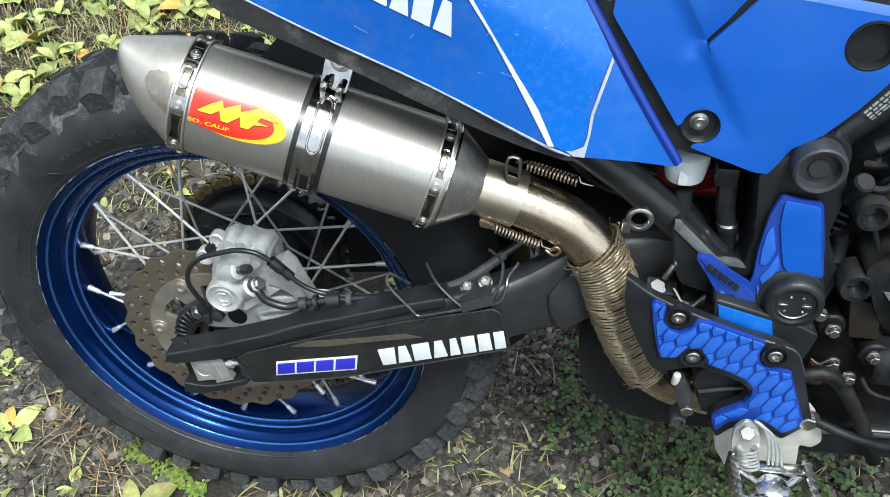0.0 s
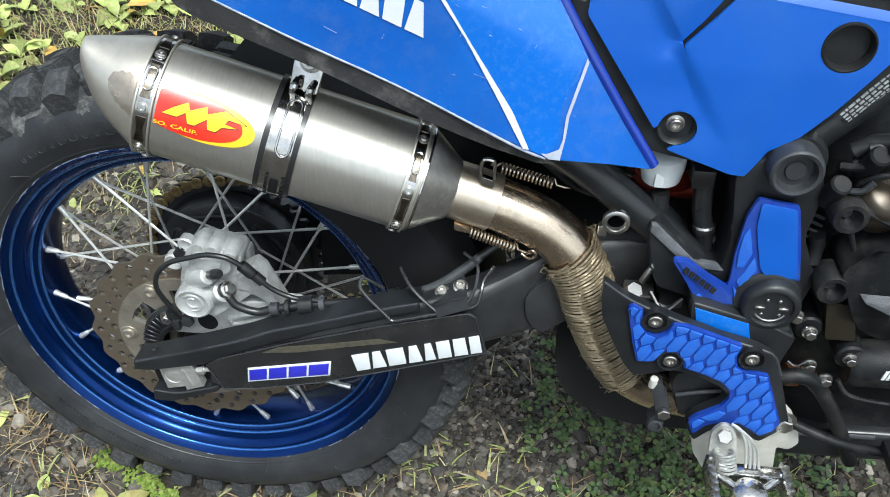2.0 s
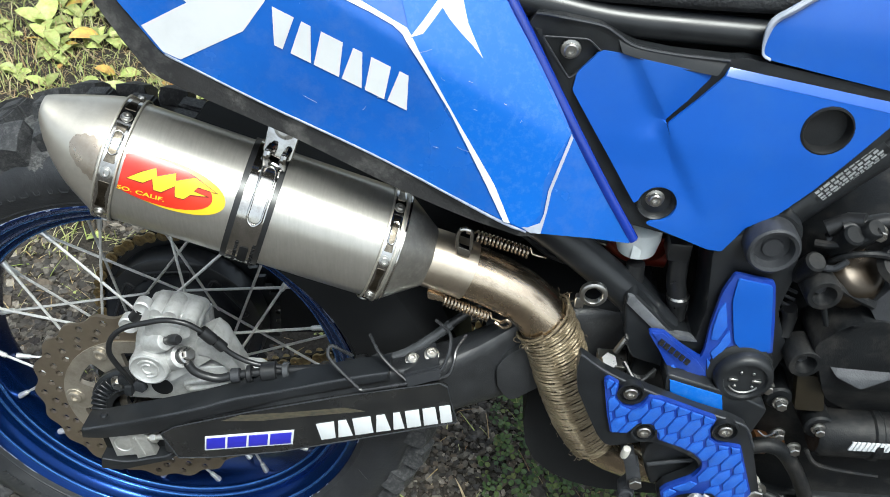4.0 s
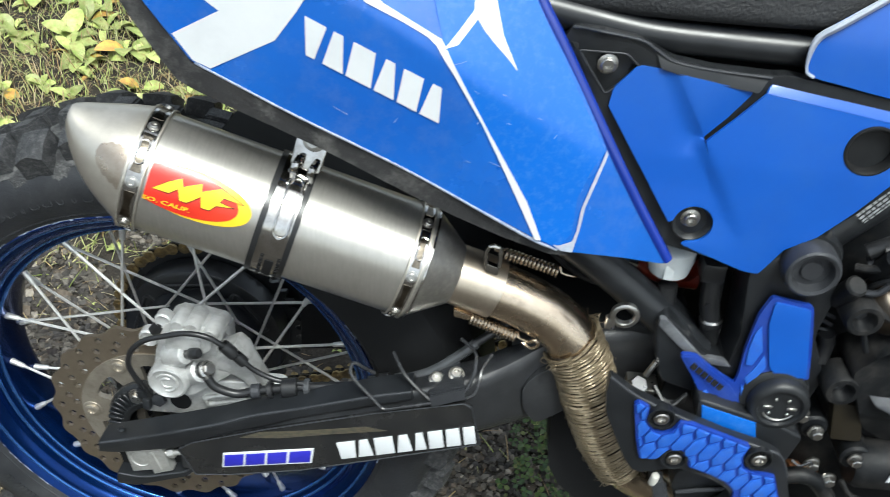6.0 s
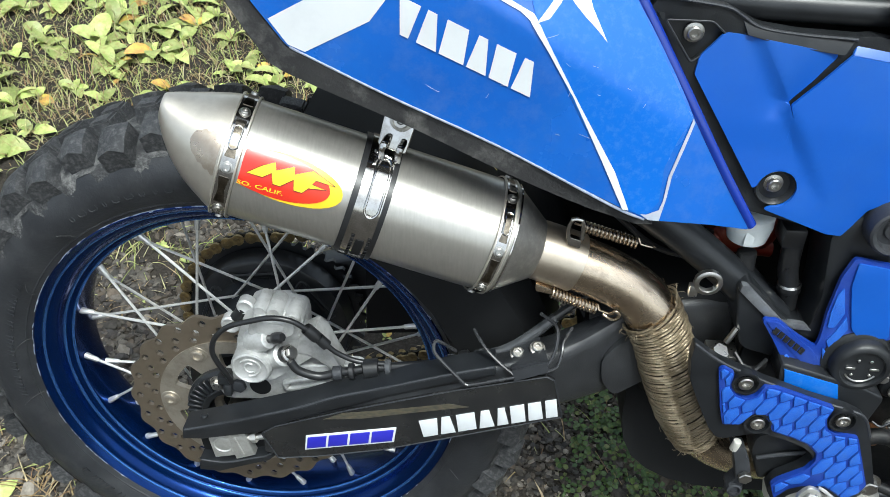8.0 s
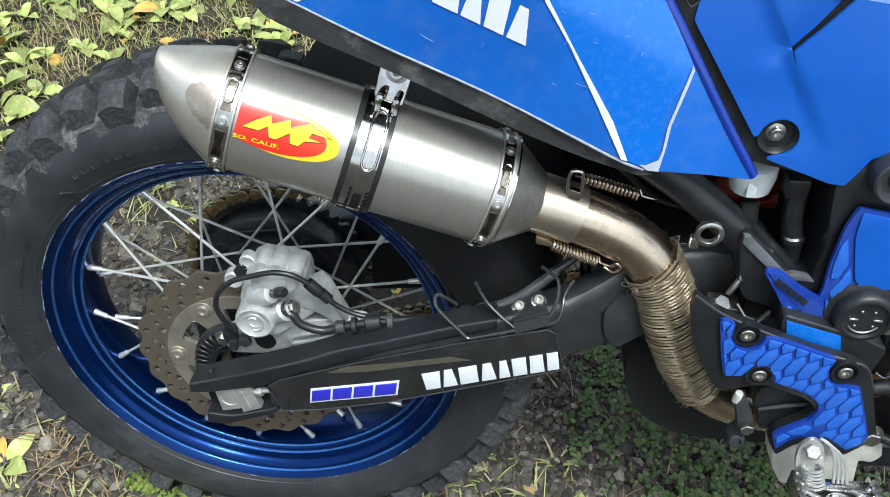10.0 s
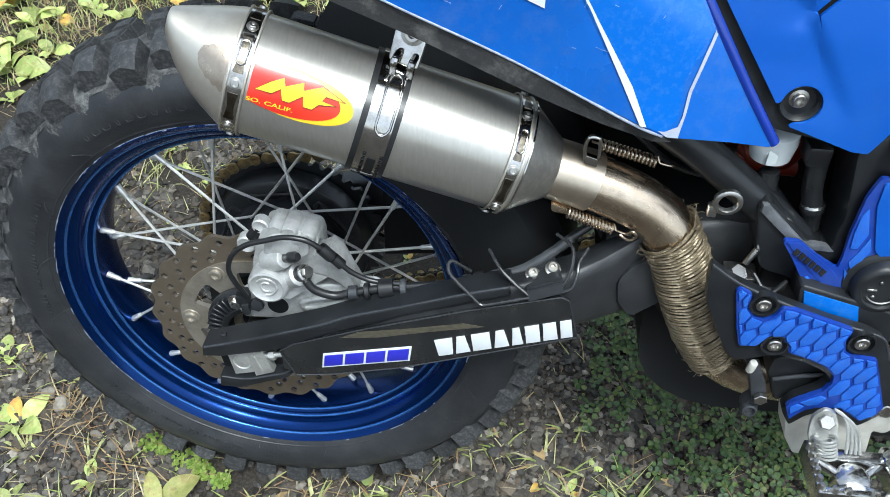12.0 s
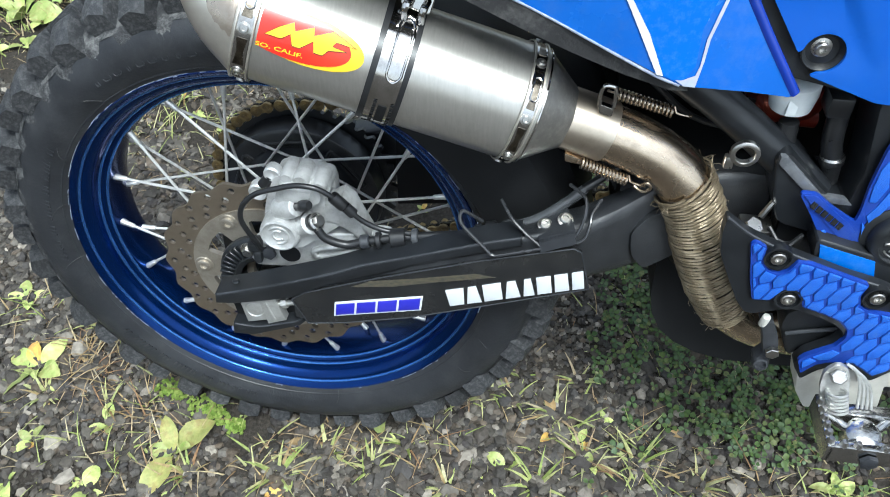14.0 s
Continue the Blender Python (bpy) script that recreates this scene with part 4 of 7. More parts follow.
hex_bolt("hanger_bolt", (0.1835, -0.1235, 0.3795), can, 0.007, 0.006, axis=(0, -1, 0.3), socket=True)

# ---- mid pipe ----
pipe_line = spline([(0.284, -0.1058, 0.2585), (0.3312, -0.1045, 0.2440), (0.3700, -0.1035, 0.2290), (0.3975, -0.1035, 0.2130), (0.4160, -0.105, 0.1950), (0.4316, -0.108, 0.1665), (0.4400, -0.110, 0.1455), (0.4495, -0.112, 0.1220), (0.4645, -0.112, 0.0890), (0.4836, -0.110, 0.0556), (0.4990, -0.107, 0.0385), (0.5240, -0.102, 0.0205), (0.5600, -0.092, 0.0020), (0.6000, -0.08, -0.012)], 8)
pipe = part("exhaust_pipe", sweep(pipe_line, 0.0256, 28), TITAN, bike, "heat-tinted bronze exhaust mid pipe")
sleeve = [p for p in pipe_line if p.x < 0.343]
part("slip_sleeve", sweep(sleeve, 0.0276, 32), SLEEVE, pipe, "slip-on joint sleeve")
k0 = min(range(len(pipe_line)), key=lambda i: (pipe_line[i] - Vector((0.4045, -0.104, 0.2075))).length)
k1 = min(range(len(pipe_line)), key=lambda i: (pipe_line[i] - Vector((0.4900, -0.109, 0.0480))).length)
core = pipe_line[k0 : k1 + 1]
# dark core under the strands, so the gaps look shaded
wrap = part("heat_wrap", sweep(core[6:], 0.0260, 24), WRAP_GAP, pipe, "frayed woven basalt heat wrap")
total = sum((b - a).length for a, b in zip(core, core[1:]))


def along(line, s):
    for a, b in zip(line, line[1:]):
        l = (b - a).length
        if s <= l:
            return a + (b - a) * (s / l), (b - a).normalized()
        s -= l
    return line[-1], (line[-1] - line[-2]).normalized()


PITCH = 0.0035


def wrap_at(j, t, lift=0.0):
    """A point on turn j of the tape, t of the way round, its first turns lying more aslant."""
    a = 2 * math.pi * t
    s0 = 0.0165 + (j + t) * PITCH
    slant = 0.0015 + 0.0040 * math.exp(-s0 / 0.045)
    p, d = along(core, min(total, max(0.0, s0 + slant * math.sin(a + 0.25))))
    u = (Vector((0, -1, 0)) - d * Vector((0, -1, 0)).dot(d)).normalized()
    w = d.cross(u)
    r = 0.0276 + 0.0006 * math.sin(j * 1.9 + a * 2) + (0.0012 if j % 17 in (0, 1) else 0) + lift
    n = u * math.cos(a) + w * math.sin(a)
    return p + n * r, n, d


turns = int((total - 0.0165) / PITCH)
for j in range(turns):
    plies = []
    for ply in range(3):
        coil = []
        for i in range(178):
            t = i / 170
            p, n, d = wrap_at(j, t)
            b = 2 * math.pi * (t * 27 + ply / 3) + j * 1.3
            coil.append(p + n * 0.0007 * math.sin(b) + d * 0.0006 * math.cos(b))
        plies.append(sweep(coil, 0.00078, 4))
    part("wrap_turn", join(*plies), WRAP, wrap)
frays = []
for k in range(90):
    j, t = random.choice((0, 0, 0, turns - 2, turns - 1, random.randrange(turns), random.randrange(turns))), random.uniform(0.6, 1.4)
    p, n, d = wrap_at(j, t, 0.001)
    q = p + n * random.uniform(0.002, 0.006) + d * random.uniform(-0.006, 0.006) + n.cross(d) * random.uniform(-0.006, 0.006)
    frays.append(sweep([p, (p + q) / 2 + n * 0.0015, q], 0.00028, 4))
tagged(part("loose_fibres", join(*frays), WRAP, wrap, "frayed loose fibres"), kind="stuff")
# springs between silencer and pipe


def spring(name, a, b, parent, r=0.0048, wire=0.0011, coils=14):
    a, b = Vector(a), Vector(b)
    d = (b - a).normalized()
    u = d.orthogonal().normalized()
    w = d.cross(u)
    pts = [a + (b - a) * (i / (coils * 10)) + (u * math.cos(2 * math.pi * i / 10) + w * math.sin(2 * math.pi * i / 10)) * r for i in range(coils * 10 + 1)]
    pts = [a - d * 0.01] + [a - d * 0.004] + pts + spline([b + d * 0.003, b + d * 0.008, b + d * 0.013 + w * 0.002, b + d * 0.015 + w * 0.005, b + d * 0.012 + w * 0.006], 4)
    return part(name, sweep(pts, wire, 7), TITAN, parent, "stretched exhaust spring")


spring("spring", (0.3460, -0.098, 0.2752), (0.3955, -0.096, 0.2605), pipe)
spring("spring", (0.3215, -0.121, 0.2170), (0.3650, -0.119, 0.2000), pipe)
part("spring_lug", join(sheet(rounded([(0.3296, 0.270), (0.3290, 0.2790), (0.3420, 0.2750), (0.3412, 0.267)], 0.002), -0.1225, 0.006), sweep(spline([(0.3300, -0.121, 0.2760), (0.3290, -0.121, 0.2879), (0.3318, -0.121, 0.2955), (0.3378, -0.121, 0.2962), (0.3415, -0.121, 0.2925), (0.3418, -0.121, 0.2760)], 5), 0.0019, 8)), CHROME, pipe, "steel spring lug")
part("spring_lug", sheet(rounded([(0.306, 0.2270), (0.321, 0.2220), (0.3235, 0.2160), (0.307, 0.2185)], 0.002), -0.124, 0.01), TITAN, pipe)
part("spring_hook", sweep(spline([(0.371, -0.122, 0.1965), (0.379, -0.126, 0.1945), (0.385, -0.128, 0.2005), (0.381, -0.128, 0.2055), (0.376, -0.126, 0.2005)], 5), 0.0014, 7), TITAN, pipe)


# ---- tail bodywork ----
def beyond(x, z, a, b):
    """Distance to the right of the line from a up to b."""
    d = (Vector(b) - Vector(a)).normalized()
    return (x - a[0]) * d.y - (z - a[1]) * d.x


def tail_y(x, z):
    y = -0.1535 + 0.0022 * math.sin(x * 9 + 1) - 0.0012 * math.sin(z * 30)
    y += 0.17 * max(0.0, beyond(x, z, (0.366, 0.329), (0.28, 0.473)))
    d, w = beyond(x, z, (0.285, 0.470), (0.12, 0.556)), 0.15 * max(0.0, x - 0.285)
    y += 0.275 * (d + math.sqrt(d * d + w * w))
    return y


TAIL = [(0.0, 0.575), (0.067, 0.491), (0.101, 0.446), (0.113, 0.440), (0.178, 0.411), (0.265, 0.375), (0.357, 0.3335), (0.386, 0.3200), (0.4384, 0.3150), (0.4715, 0.3100), (0.4723, 0.3122), (0.4414, 0.3581), (0.4121, 0.4030), (0.3799, 0.4527), (0.3482, 0.4996), (0.318, 0.548), (0.20, 0.60)]
tail = part("tail_panel", sheet(rounded(TAIL, 0.004, 2), tail_y, 0.003, 0.006, 0.001), BLUE_GLOSS, bike, "glossy blue tail side panel with worn white graphics")


def decal(name, poly, material, parent, lift=0.0006, surface=tail_y, label="", step=0.006):
    return part(name, sheet(poly, lambda x, z: surface(x, z) - lift, 0.0003, step, 0), material, parent, label)


decal("white_flash", [(0.0885, 0.466), (0.124, 0.486), (0.100, 0.502), (0.06, 0.53), (0.12, 0.545), (0.205, 0.525), (0.184, 0.499), (0.179, 0.491), (0.163, 0.469), (0.1145, 0.4425), (0.102, 0.4475)], WHITE, tail, label="white graphic")
decal("azure_field", [(0.285, 0.470), (0.366, 0.331), (0.384, 0.3225), (0.3935, 0.336), (0.393, 0.365), (0.400, 0.388), (0.4085, 0.404), (0.378, 0.4515), (0.3465, 0.4985), (0.322, 0.54), (0.26, 0.54)], AZURE, tail, 0.0008, label="bright azure graphic, scratched")
decal("crease_stripe", [(0.2778, 0.4771), (0.2932, 0.4551), (0.3150, 0.4215), (0.3421, 0.3723), (0.3650, 0.3298), (0.3700, 0.3290), (0.3545, 0.3617), (0.3215, 0.4140), (0.2993, 0.4506), (0.2847, 0.4749)], WHITE, tail, 0.0014, label="white stripe along the crease")
decal("upper_stripe", [(0.205, 0.520), (0.227, 0.5026), (0.2543, 0.4910), (0.2705, 0.4831), (0.2788, 0.4766), (0.2845, 0.4755), (0.2800, 0.4815), (0.2655, 0.4890), (0.2379, 0.5027), (0.213, 0.530)], WHITE, tail, 0.0013)
decal("white_flame", [(0.2826, 0.4755), (0.2905, 0.4850), (0.3004, 0.4985), (0.2990, 0.515), (0.3116, 0.515), (0.3225, 0.4829), (0.3355, 0.4604), (0.3270, 0.4690), (0.3180, 0.4770), (0.3090, 0.4860), (0.3035, 0.4930), (0.2975, 0.4850), (0.2915, 0.4775)], WHITE, tail, 0.0013, label="white flame graphic, chipped")
decal("torn_edge", [(0.4093, 0.4043), (0.4038, 0.3833), (0.3975, 0.3575), (0.3966, 0.3371), (0.3945, 0.3290), (0.3849, 0.3251), (0.3800, 0.3255), (0.3870, 0.3205), (0.3960, 0.3195), (0.3990, 0.3400), (0.4001, 0.3576), (0.4062, 0.3820), (0.4110, 0.4010)], TORN, tail, 0.0014, label="torn white sticker edge")
scr = []
for i in range(18):
    x0, z0, aa, ll = random.uniform(0.20, 0.39), random.uniform(0.34, 0.47), random.uniform(-0.9, 1.2), random.choice((0.003, 0.004, 0.006, 0.012))
    if not (beyond(x0, z0, (0.10, 0.455), (0.36, 0.34)) < -0.012 and x0 + 0.75 * z0 < 0.69):
        continue
    line_ = [(x0 + ll * u * math.cos(aa), z0 + ll * u * math.sin(aa) + 0.1 * ll * u * u) for u in (0.0, 0.35, 0.7, 1.0)]
    scr.append(sweep([(x, tail_y(x, z) - 0.0009, z) for x, z in line_], 0.00012, 4))
tagged(part("hairline_scratch", join(*scr), TORN, tail, "fine pale scratches"), kind="stuff")
o, ax, up2 = Vector((0.1815, 0.4625)), Vector((0.1015, -0.0430)).normalized(), Vector((0.17, 1.0)).normalized()
s = 0.0
for i, (w, low_k, top_k) in enumerate(((0.0145, 0.45, 1.15), (0.0160, 1.0, 0.45), (0.0200, 1.0, 0.85), (0.0160, 1.0, 0.45), (0.0165, 0.95, 0.95), (0.0160, 1.0, 0.45))):
    m_ = o + ax * (s + w / 2)
    q = [m_ - ax * w * low_k / 2, m_ + ax * w * low_k / 2, m_ + ax * w * top_k / 2 + up2 * 0.0265, m_ - ax * w * top_k / 2 + up2 * 0.0265]
    decal("white_mark", [tuple(p) for p in q], WHITE, tail, 0.0010)
    s += w + 0.0022
edge_line = [(x, tail_y(x, z), z) for x, z in ((0.325, 0.537), (0.3475, 0.5028), (0.3680, 0.4735), (0.4105, 0.4090), (0.4425, 0.3600), (0.4755, 0.3122))]
part("tail_edge", sweep(spline([(x, y + 0.0022, z) for x, y, z in edge_line], 6), 0.0046, 12, flat_by=0.75), BLUE_EDGE, tail, "deep blue rolled edge")
part("edge_bead", sweep(spline([(x - 0.0026, y - 0.0006, z - 0.001) for x, y, z in edge_line], 6), 0.0009, 7), BLUE_EDGE, tail)
part("lower_trim", sheet([(-0.022, 0.568), (0.049, 0.488), (0.071, 0.453), (0.087, 0.431), (0.097, 0.4255), (0.148, 0.4045), (0.224, 0.3725), (0.314, 0.3345), (0.342, 0.3235), (0.378, 0.3135), (0.392, 0.3145), (0.384, 0.3195), (0.357, 0.3300), (0.265, 0.374), (0.178, 0.410), (0.113, 0.439), (0.1, 0.445), (0.066, 0.490), (0.0, 0.573)],
     lambda x, z: -0.1505 + 0.0015 * math.sin(x * 40), 0.012, 0.02, 0.003), TRIM, tail, "scraped black lower edge")
part("panel_rim", sweep(spline([(x, tail_y(x, z) + 0.0006, z) for x, z in ((0.103, 0.4455), (0.114, 0.4402), (0.178, 0.4112), (0.265, 0.3752), (0.357, 0.3312), (0.384, 0.3202))], 6), 0.0012, 7), CHIP, tail, "pale worn rim of the panel")
# far side of the tail and the rear mudguard beneath
part("tail_underside", loft([[(x, y, z) for y, z in ((-0.13, zz), (0.13, zz), (0.13, zz + 0.02), (-0.13, zz + 0.02))] for x, zz in ((0.0, 0.56), (0.09, 0.45), (0.2, 0.42), (0.32, 0.41))]), PLASTIC, tail, "black tail underside")
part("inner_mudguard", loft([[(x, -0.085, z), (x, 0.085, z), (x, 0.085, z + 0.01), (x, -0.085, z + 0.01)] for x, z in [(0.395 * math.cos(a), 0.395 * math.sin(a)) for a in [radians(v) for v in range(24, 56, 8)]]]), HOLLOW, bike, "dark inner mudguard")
part("seat", loft([[(x, y, z) for y, z in rounded([(-w, z0), (w, z0), (w * 0.8, z1), (-w * 0.8, z1)], 0.012, 4)] for x, w, z0, z1 in ((0.0, 0.085, 0.57, 0.61), (0.15, 0.095, 0.55, 0.625), (0.30, 0.098, 0.503, 0.60), (0.36, 0.106, 0.4965, 0.60), (0.42, 0.114, 0.497, 0.59), (0.49, 0.116, 0.4985, 0.58), (0.56, 0.116, 0.5005, 0.57), (0.68, 0.11, 0.505, 0.58))]), SEAT, bike, "black textured seat")

# ---- side cover and its surroundings ----
def cover_y(x, z):
    y = -0.130 + 0.05 * max(0.0, z - 0.40)
    d = beyond(x, z, (0.5516, 0.3040), (0.4830, 0.4150))
    if d < 0:
        y += min(0.0035, -d * 0.4) * max(0.0, min(1.0, (z - 0.325) / 0.05))
    # the rear field dips towards the slit
    a, b = Vector((0.4808, 0.4170)), Vector((0.5080, 0.4530))
    u = max(0.0, min(1.0, (Vector((x, z)) - a).dot(b - a) / (b - a).length_squared))
    near = (Vector((x, z)) - a.lerp(b, u)).length
    if beyond(x, z, a, b) < 0.0008:
        y += 0.0045 * max(0.0, 1 - near / 0.030) ** 2
    return y


COVER = [(0.4703, 0.3426), (0.4060, 0.4343), (0.4073, 0.4478), (0.4215, 0.4658), (0.4249, 0.4669), (0.4481, 0.4654), (0.4780, 0.4614), (0.5065, 0.4572), (0.5072, 0.4535), (0.4945, 0.4345), (0.4806, 0.4172), (0.4872, 0.4035), (0.4822, 0.4155), (0.5009, 0.4370), (0.5166, 0.4568),
         (0.5172, 0.4569), (0.6545, 0.4386), (0.652, 0.4355), (0.608, 0.370), (0.5869, 0.3442), (0.5649, 0.3291), (0.5581, 0.3153), (0.5516, 0.3040), (0.5392, 0.3049), (0.4839, 0.3241), (0.4880, 0.3268)] + [(0.4895 + 0.0160 * math.cos(radians(v)), 0.3430 + 0.0160 * math.sin(radians(v))) for v in range(-78, 176, 14)]
cover = part("side_cover", sheet(rounded(COVER, 0.0016, 2), cover_y, 0.003, 0.0045, 0.0012, [ring_points((0.603, 0.4215), 0.0185, 28)]), BLUE, bike, "matt blue side cover with a pressed crease")
part("cover_bevel", sheet([(0.5166, 0.4571), (0.6545, 0.4387), (0.6562, 0.4460), (0.6525, 0.4475), (0.5217, 0.4667)], lambda x, z: cover_y(x, z) + 0.9 * max(0.0, beyond(x, z, (0.655, 0.4385), (0.505, 0.4585))), 0.003, 0.05, 0.0004), BLUE, cover, "bevelled upper edge")
part("round_hole", lathe([(-0.1275, 0.0205), (-0.1300, 0.0198), (-0.1302, 0.0185), (-0.1285, 0.0172), (-0.116, 0.0160), (-0.112, 0.0)], (0.603, 0, 0.4215), (0, 1, 0), 36), HOLLOW, cover, "round black blind socket")
part("grommet", lathe([(-0.124, 0.0165), (-0.1255, 0.0165), (-0.1265, 0.0155), (-0.1235, 0.013), (-0.119, 0.0115), (-0.118, 0.0)], (0.4895, 0, 0.3430), (0, 1, 0), 36), PLASTIC, cover, "black rubber grommet")
hex_bolt("cover_bolt", (0.4885, -0.1200, 0.3445), cover, 0.0056, 0.007, socket=True)

TRIANGLE = rounded([(0.378, 0.4735), (0.4125, 0.4742), (0.4250, 0.4640), (0.4021, 0.4420)], 0.003)
part("subframe_cover", sheet(rounded([(0.3665, 0.4765), (0.3725, 0.4900), (0.392, 0.4900), (0.420, 0.4868), (0.4318, 0.4812), (0.447, 0.4735), (0.4762, 0.4700), (0.520, 0.4690), (0.530, 0.4705), (0.665, 0.4515), (0.668, 0.435), (0.61, 0.36), (0.55, 0.302), (0.47, 0.318), (0.44, 0.352)], 0.003), lambda x, z: -0.1215 + 0.35 * max(0.0, 0.392 - x), 0.012, 0.01, 0.002, [TRIANGLE]), PLASTIC, bike, "black moulded panel behind the side cover")
part("panel_recess", sheet([(0.372, 0.477), (0.414, 0.479), (0.431, 0.464), (0.402, 0.436)], -0.1165, 0.004), PLASTIC, bike, "sunken triangular bolt pocket")
part("pocket_edge", sweep([(x, -0.1217, z) for x, z in TRIANGLE], 0.0008, 6, closed=True), GREY, bike, "thin grey edge of the pocket")
part("pressed_rib", sheet(rounded([(0.4325, 0.4785), (0.4480, 0.4718), (0.4762, 0.4684), (0.5180, 0.4672), (0.511, 0.4562), (0.478, 0.4600), (0.452, 0.4640), (0.438, 0.4670)], 0.002), lambda x, z: -0.1268 + 0.5 * beyond(x, z, (0.511, 0.4555), (0.438, 0.4655)), 0.006, 0.05, 0.001), BLACK, bike, "raised black rib")
part("panel_edge", sweep(spline([(0.372, -0.1155, 0.4880), (0.380, -0.1185, 0.4888), (0.392, -0.1225, 0.4888), (0.420, -0.1225, 0.4855), (0.4318, -0.1225, 0.4800), (0.447, -0.1225, 0.4722), (0.4762, -0.1225, 0.4688), (0.518, -0.1225, 0.4676)], 6), 0.0013, 8), GREY, bike, "thin grey edge of the panel")
hex_bolt("panel_bolt", (0.4005, -0.1185, 0.4645), bike, 0.0054, 0.006, socket=True, label="steel socket bolt")
part("seat_rail", sweep(spline([(0.33, -0.096, 0.4975), (0.3825, -0.1, 0.4905), (0.43, -0.103, 0.4850), (0.487, -0.103, 0.4838), (0.546, -0.103, 0.4835), (0.66, -0.1, 0.480)], 6), 0.0118, 16), BLACK, bike, "glossy black seat rail")
part("seat_base", sheet([(0.30, 0.50), (0.30, 0.52), (0.70, 0.52), (0.70, 0.40), (0.45, 0.40), (0.36, 0.47)], -0.080, 0.004), HOLLOW, bike, "dark plastic seat base behind the rail")
part("tank_panel", sheet(rounded([(0.5375, 0.490), (0.5385, 0.476), (0.5455, 0.4715), (0.60, 0.4625), (0.70, 0.4465), (0.72, 0.52), (0.60, 0.545), (0.5405, 0.5025)], 0.003), lambda x, z: -0.124 + 0.25 * max(0, z - 0.50), 0.003, 0.012, 0.0015), BLUE, bike, "blue tank side panel")
part("tank_panel_edge", sweep(spline([(0.5455, -0.1255, 0.4722), (0.5390, -0.1255, 0.4765), (0.5375, -0.1255, 0.489), (0.5405, -0.1255, 0.5015), (0.555, -0.1245, 0.5128), (0.6, -0.115, 0.545)], 6), lambda k: 0.0013 + 0.0030 * min(1.0, max(0.0, k - 0.25) * 3), 8, flat_by=0.6), TORN, bike, "pale edge of the tank panel")
part("tank_ring", lathe([(-0.1245, 0.026), (-0.1275, 0.025), (-0.1275, 0.0175), (-0.1225, 0.017), (-0.12, 0.0)], (0.658, 0, 0.491), (0, 1, 0), 36), WHITE, bike, "white ring round a dark bolt hole")
part("tank_ring_hole", lathe([(-0.1265, 0.017), (-0.124, 0.0165), (-0.122, 0.012), (-0.125, 0.010), (-0.125, 0.0)], (0.658, 0, 0.491), (0, 1, 0), 30), HOLLOW, bike, "dark recessed bolt")

# ---- frame ----
def tube(name, pts, r, material, label="", n=18, parent=None):
    return part(name, sweep(spline(pts, 6), r, n), material, parent or bike, label)


tube("frame_tube", [(0.375, -0.098, 0.312), (0.42, -0.101, 0.285), (0.478, -0.104, 0.242), (0.530, -0.108, 0.198)], 0.0165, BLACK, "black diagonal frame tube")
tube("frame_tube", [(0.597, -0.10, 0.322), (0.640, -0.098, 0.370), (0.70, -0.094, 0.432)], 0.0165, BLACK, "black upper frame tube with a printed label")
part("printed_label", sheet([(0.611, 0.361), (0.629, 0.347), (0.667, 0.402), (0.650, 0.414)], lambda x, z: -0.1158 + 0.9 * beyond(x, z, (0.620, 0.354), (0.6585, 0.408)) ** 2 / 0.02, 0.0006, 0.004, 0), BLACK, bike, "printed label, too small to read")
for row in range(6):
    s = 0.003
    while s < 0.058:
        w = random.uniform(0.0022, 0.0065)
        q0 = Vector((0.6125, 0.3595)).lerp(Vector((0.628, 0.3485)), (row + 0.15) / 6)
        q1 = Vector((0.6125, 0.3595)).lerp(Vector((0.628, 0.3485)), (row + 0.70) / 6)
        dd = Vector((0.038, 0.0545)).normalized()
        bar = [q0 + dd * s, q0 + dd * (s + w), q1 + dd * (s + w), q1 + dd * s]
        part("label_bar", sheet([tuple(p) for p in bar], lambda x, z: -0.1162 + 0.9 * beyond(x, z, (0.620, 0.354), (0.6585, 0.408)) ** 2 / 0.02, 0.0004, 0.004, 0), TAG, bike)
        s += w + random.uniform(0.0009, 0.002)
part("frame_spar", sheet(rounded([(0.545, 0.305), (0.575, 0.33), (0.612, 0.322), (0.622, 0.29), (0.618, 0.245), (0.64, 0.20), (0.632, 0.155), (0.60, 0.14), (0.555, 0.16), (0.50, 0.175), (0.490, 0.20), (0.482, 0.244), (0.492, 0.25), (0.532, 0.212), (0.553, 0.20), (0.556, 0.235)], 0.008), -0.128, 0.05, bevel=0.006), BLACK, bike, "black welded frame spar")
# sky reflection on the black frame, put into the strip's grey
part("frame_step", sheet([(0.4845, 0.2475), (0.490, 0.2475), (0.528, 0.2115), (0.548, 0.2095), (0.556, 0.203), (0.524, 0.2035), (0.484, 0.240)], -0.131, 0.006, bevel=0.0015), FRAME_GLINT, bike, "frame edge painted light grey for the sky's reflection")
part("frame_web", sheet(rounded([(0.5089, 0.1078), (0.5089, 0.1658), (0.5989, 0.1578), (0.5989, 0.0928)], 0.004), -0.112, 0.006), BLACK, bike, "black gusset below the frame spar")
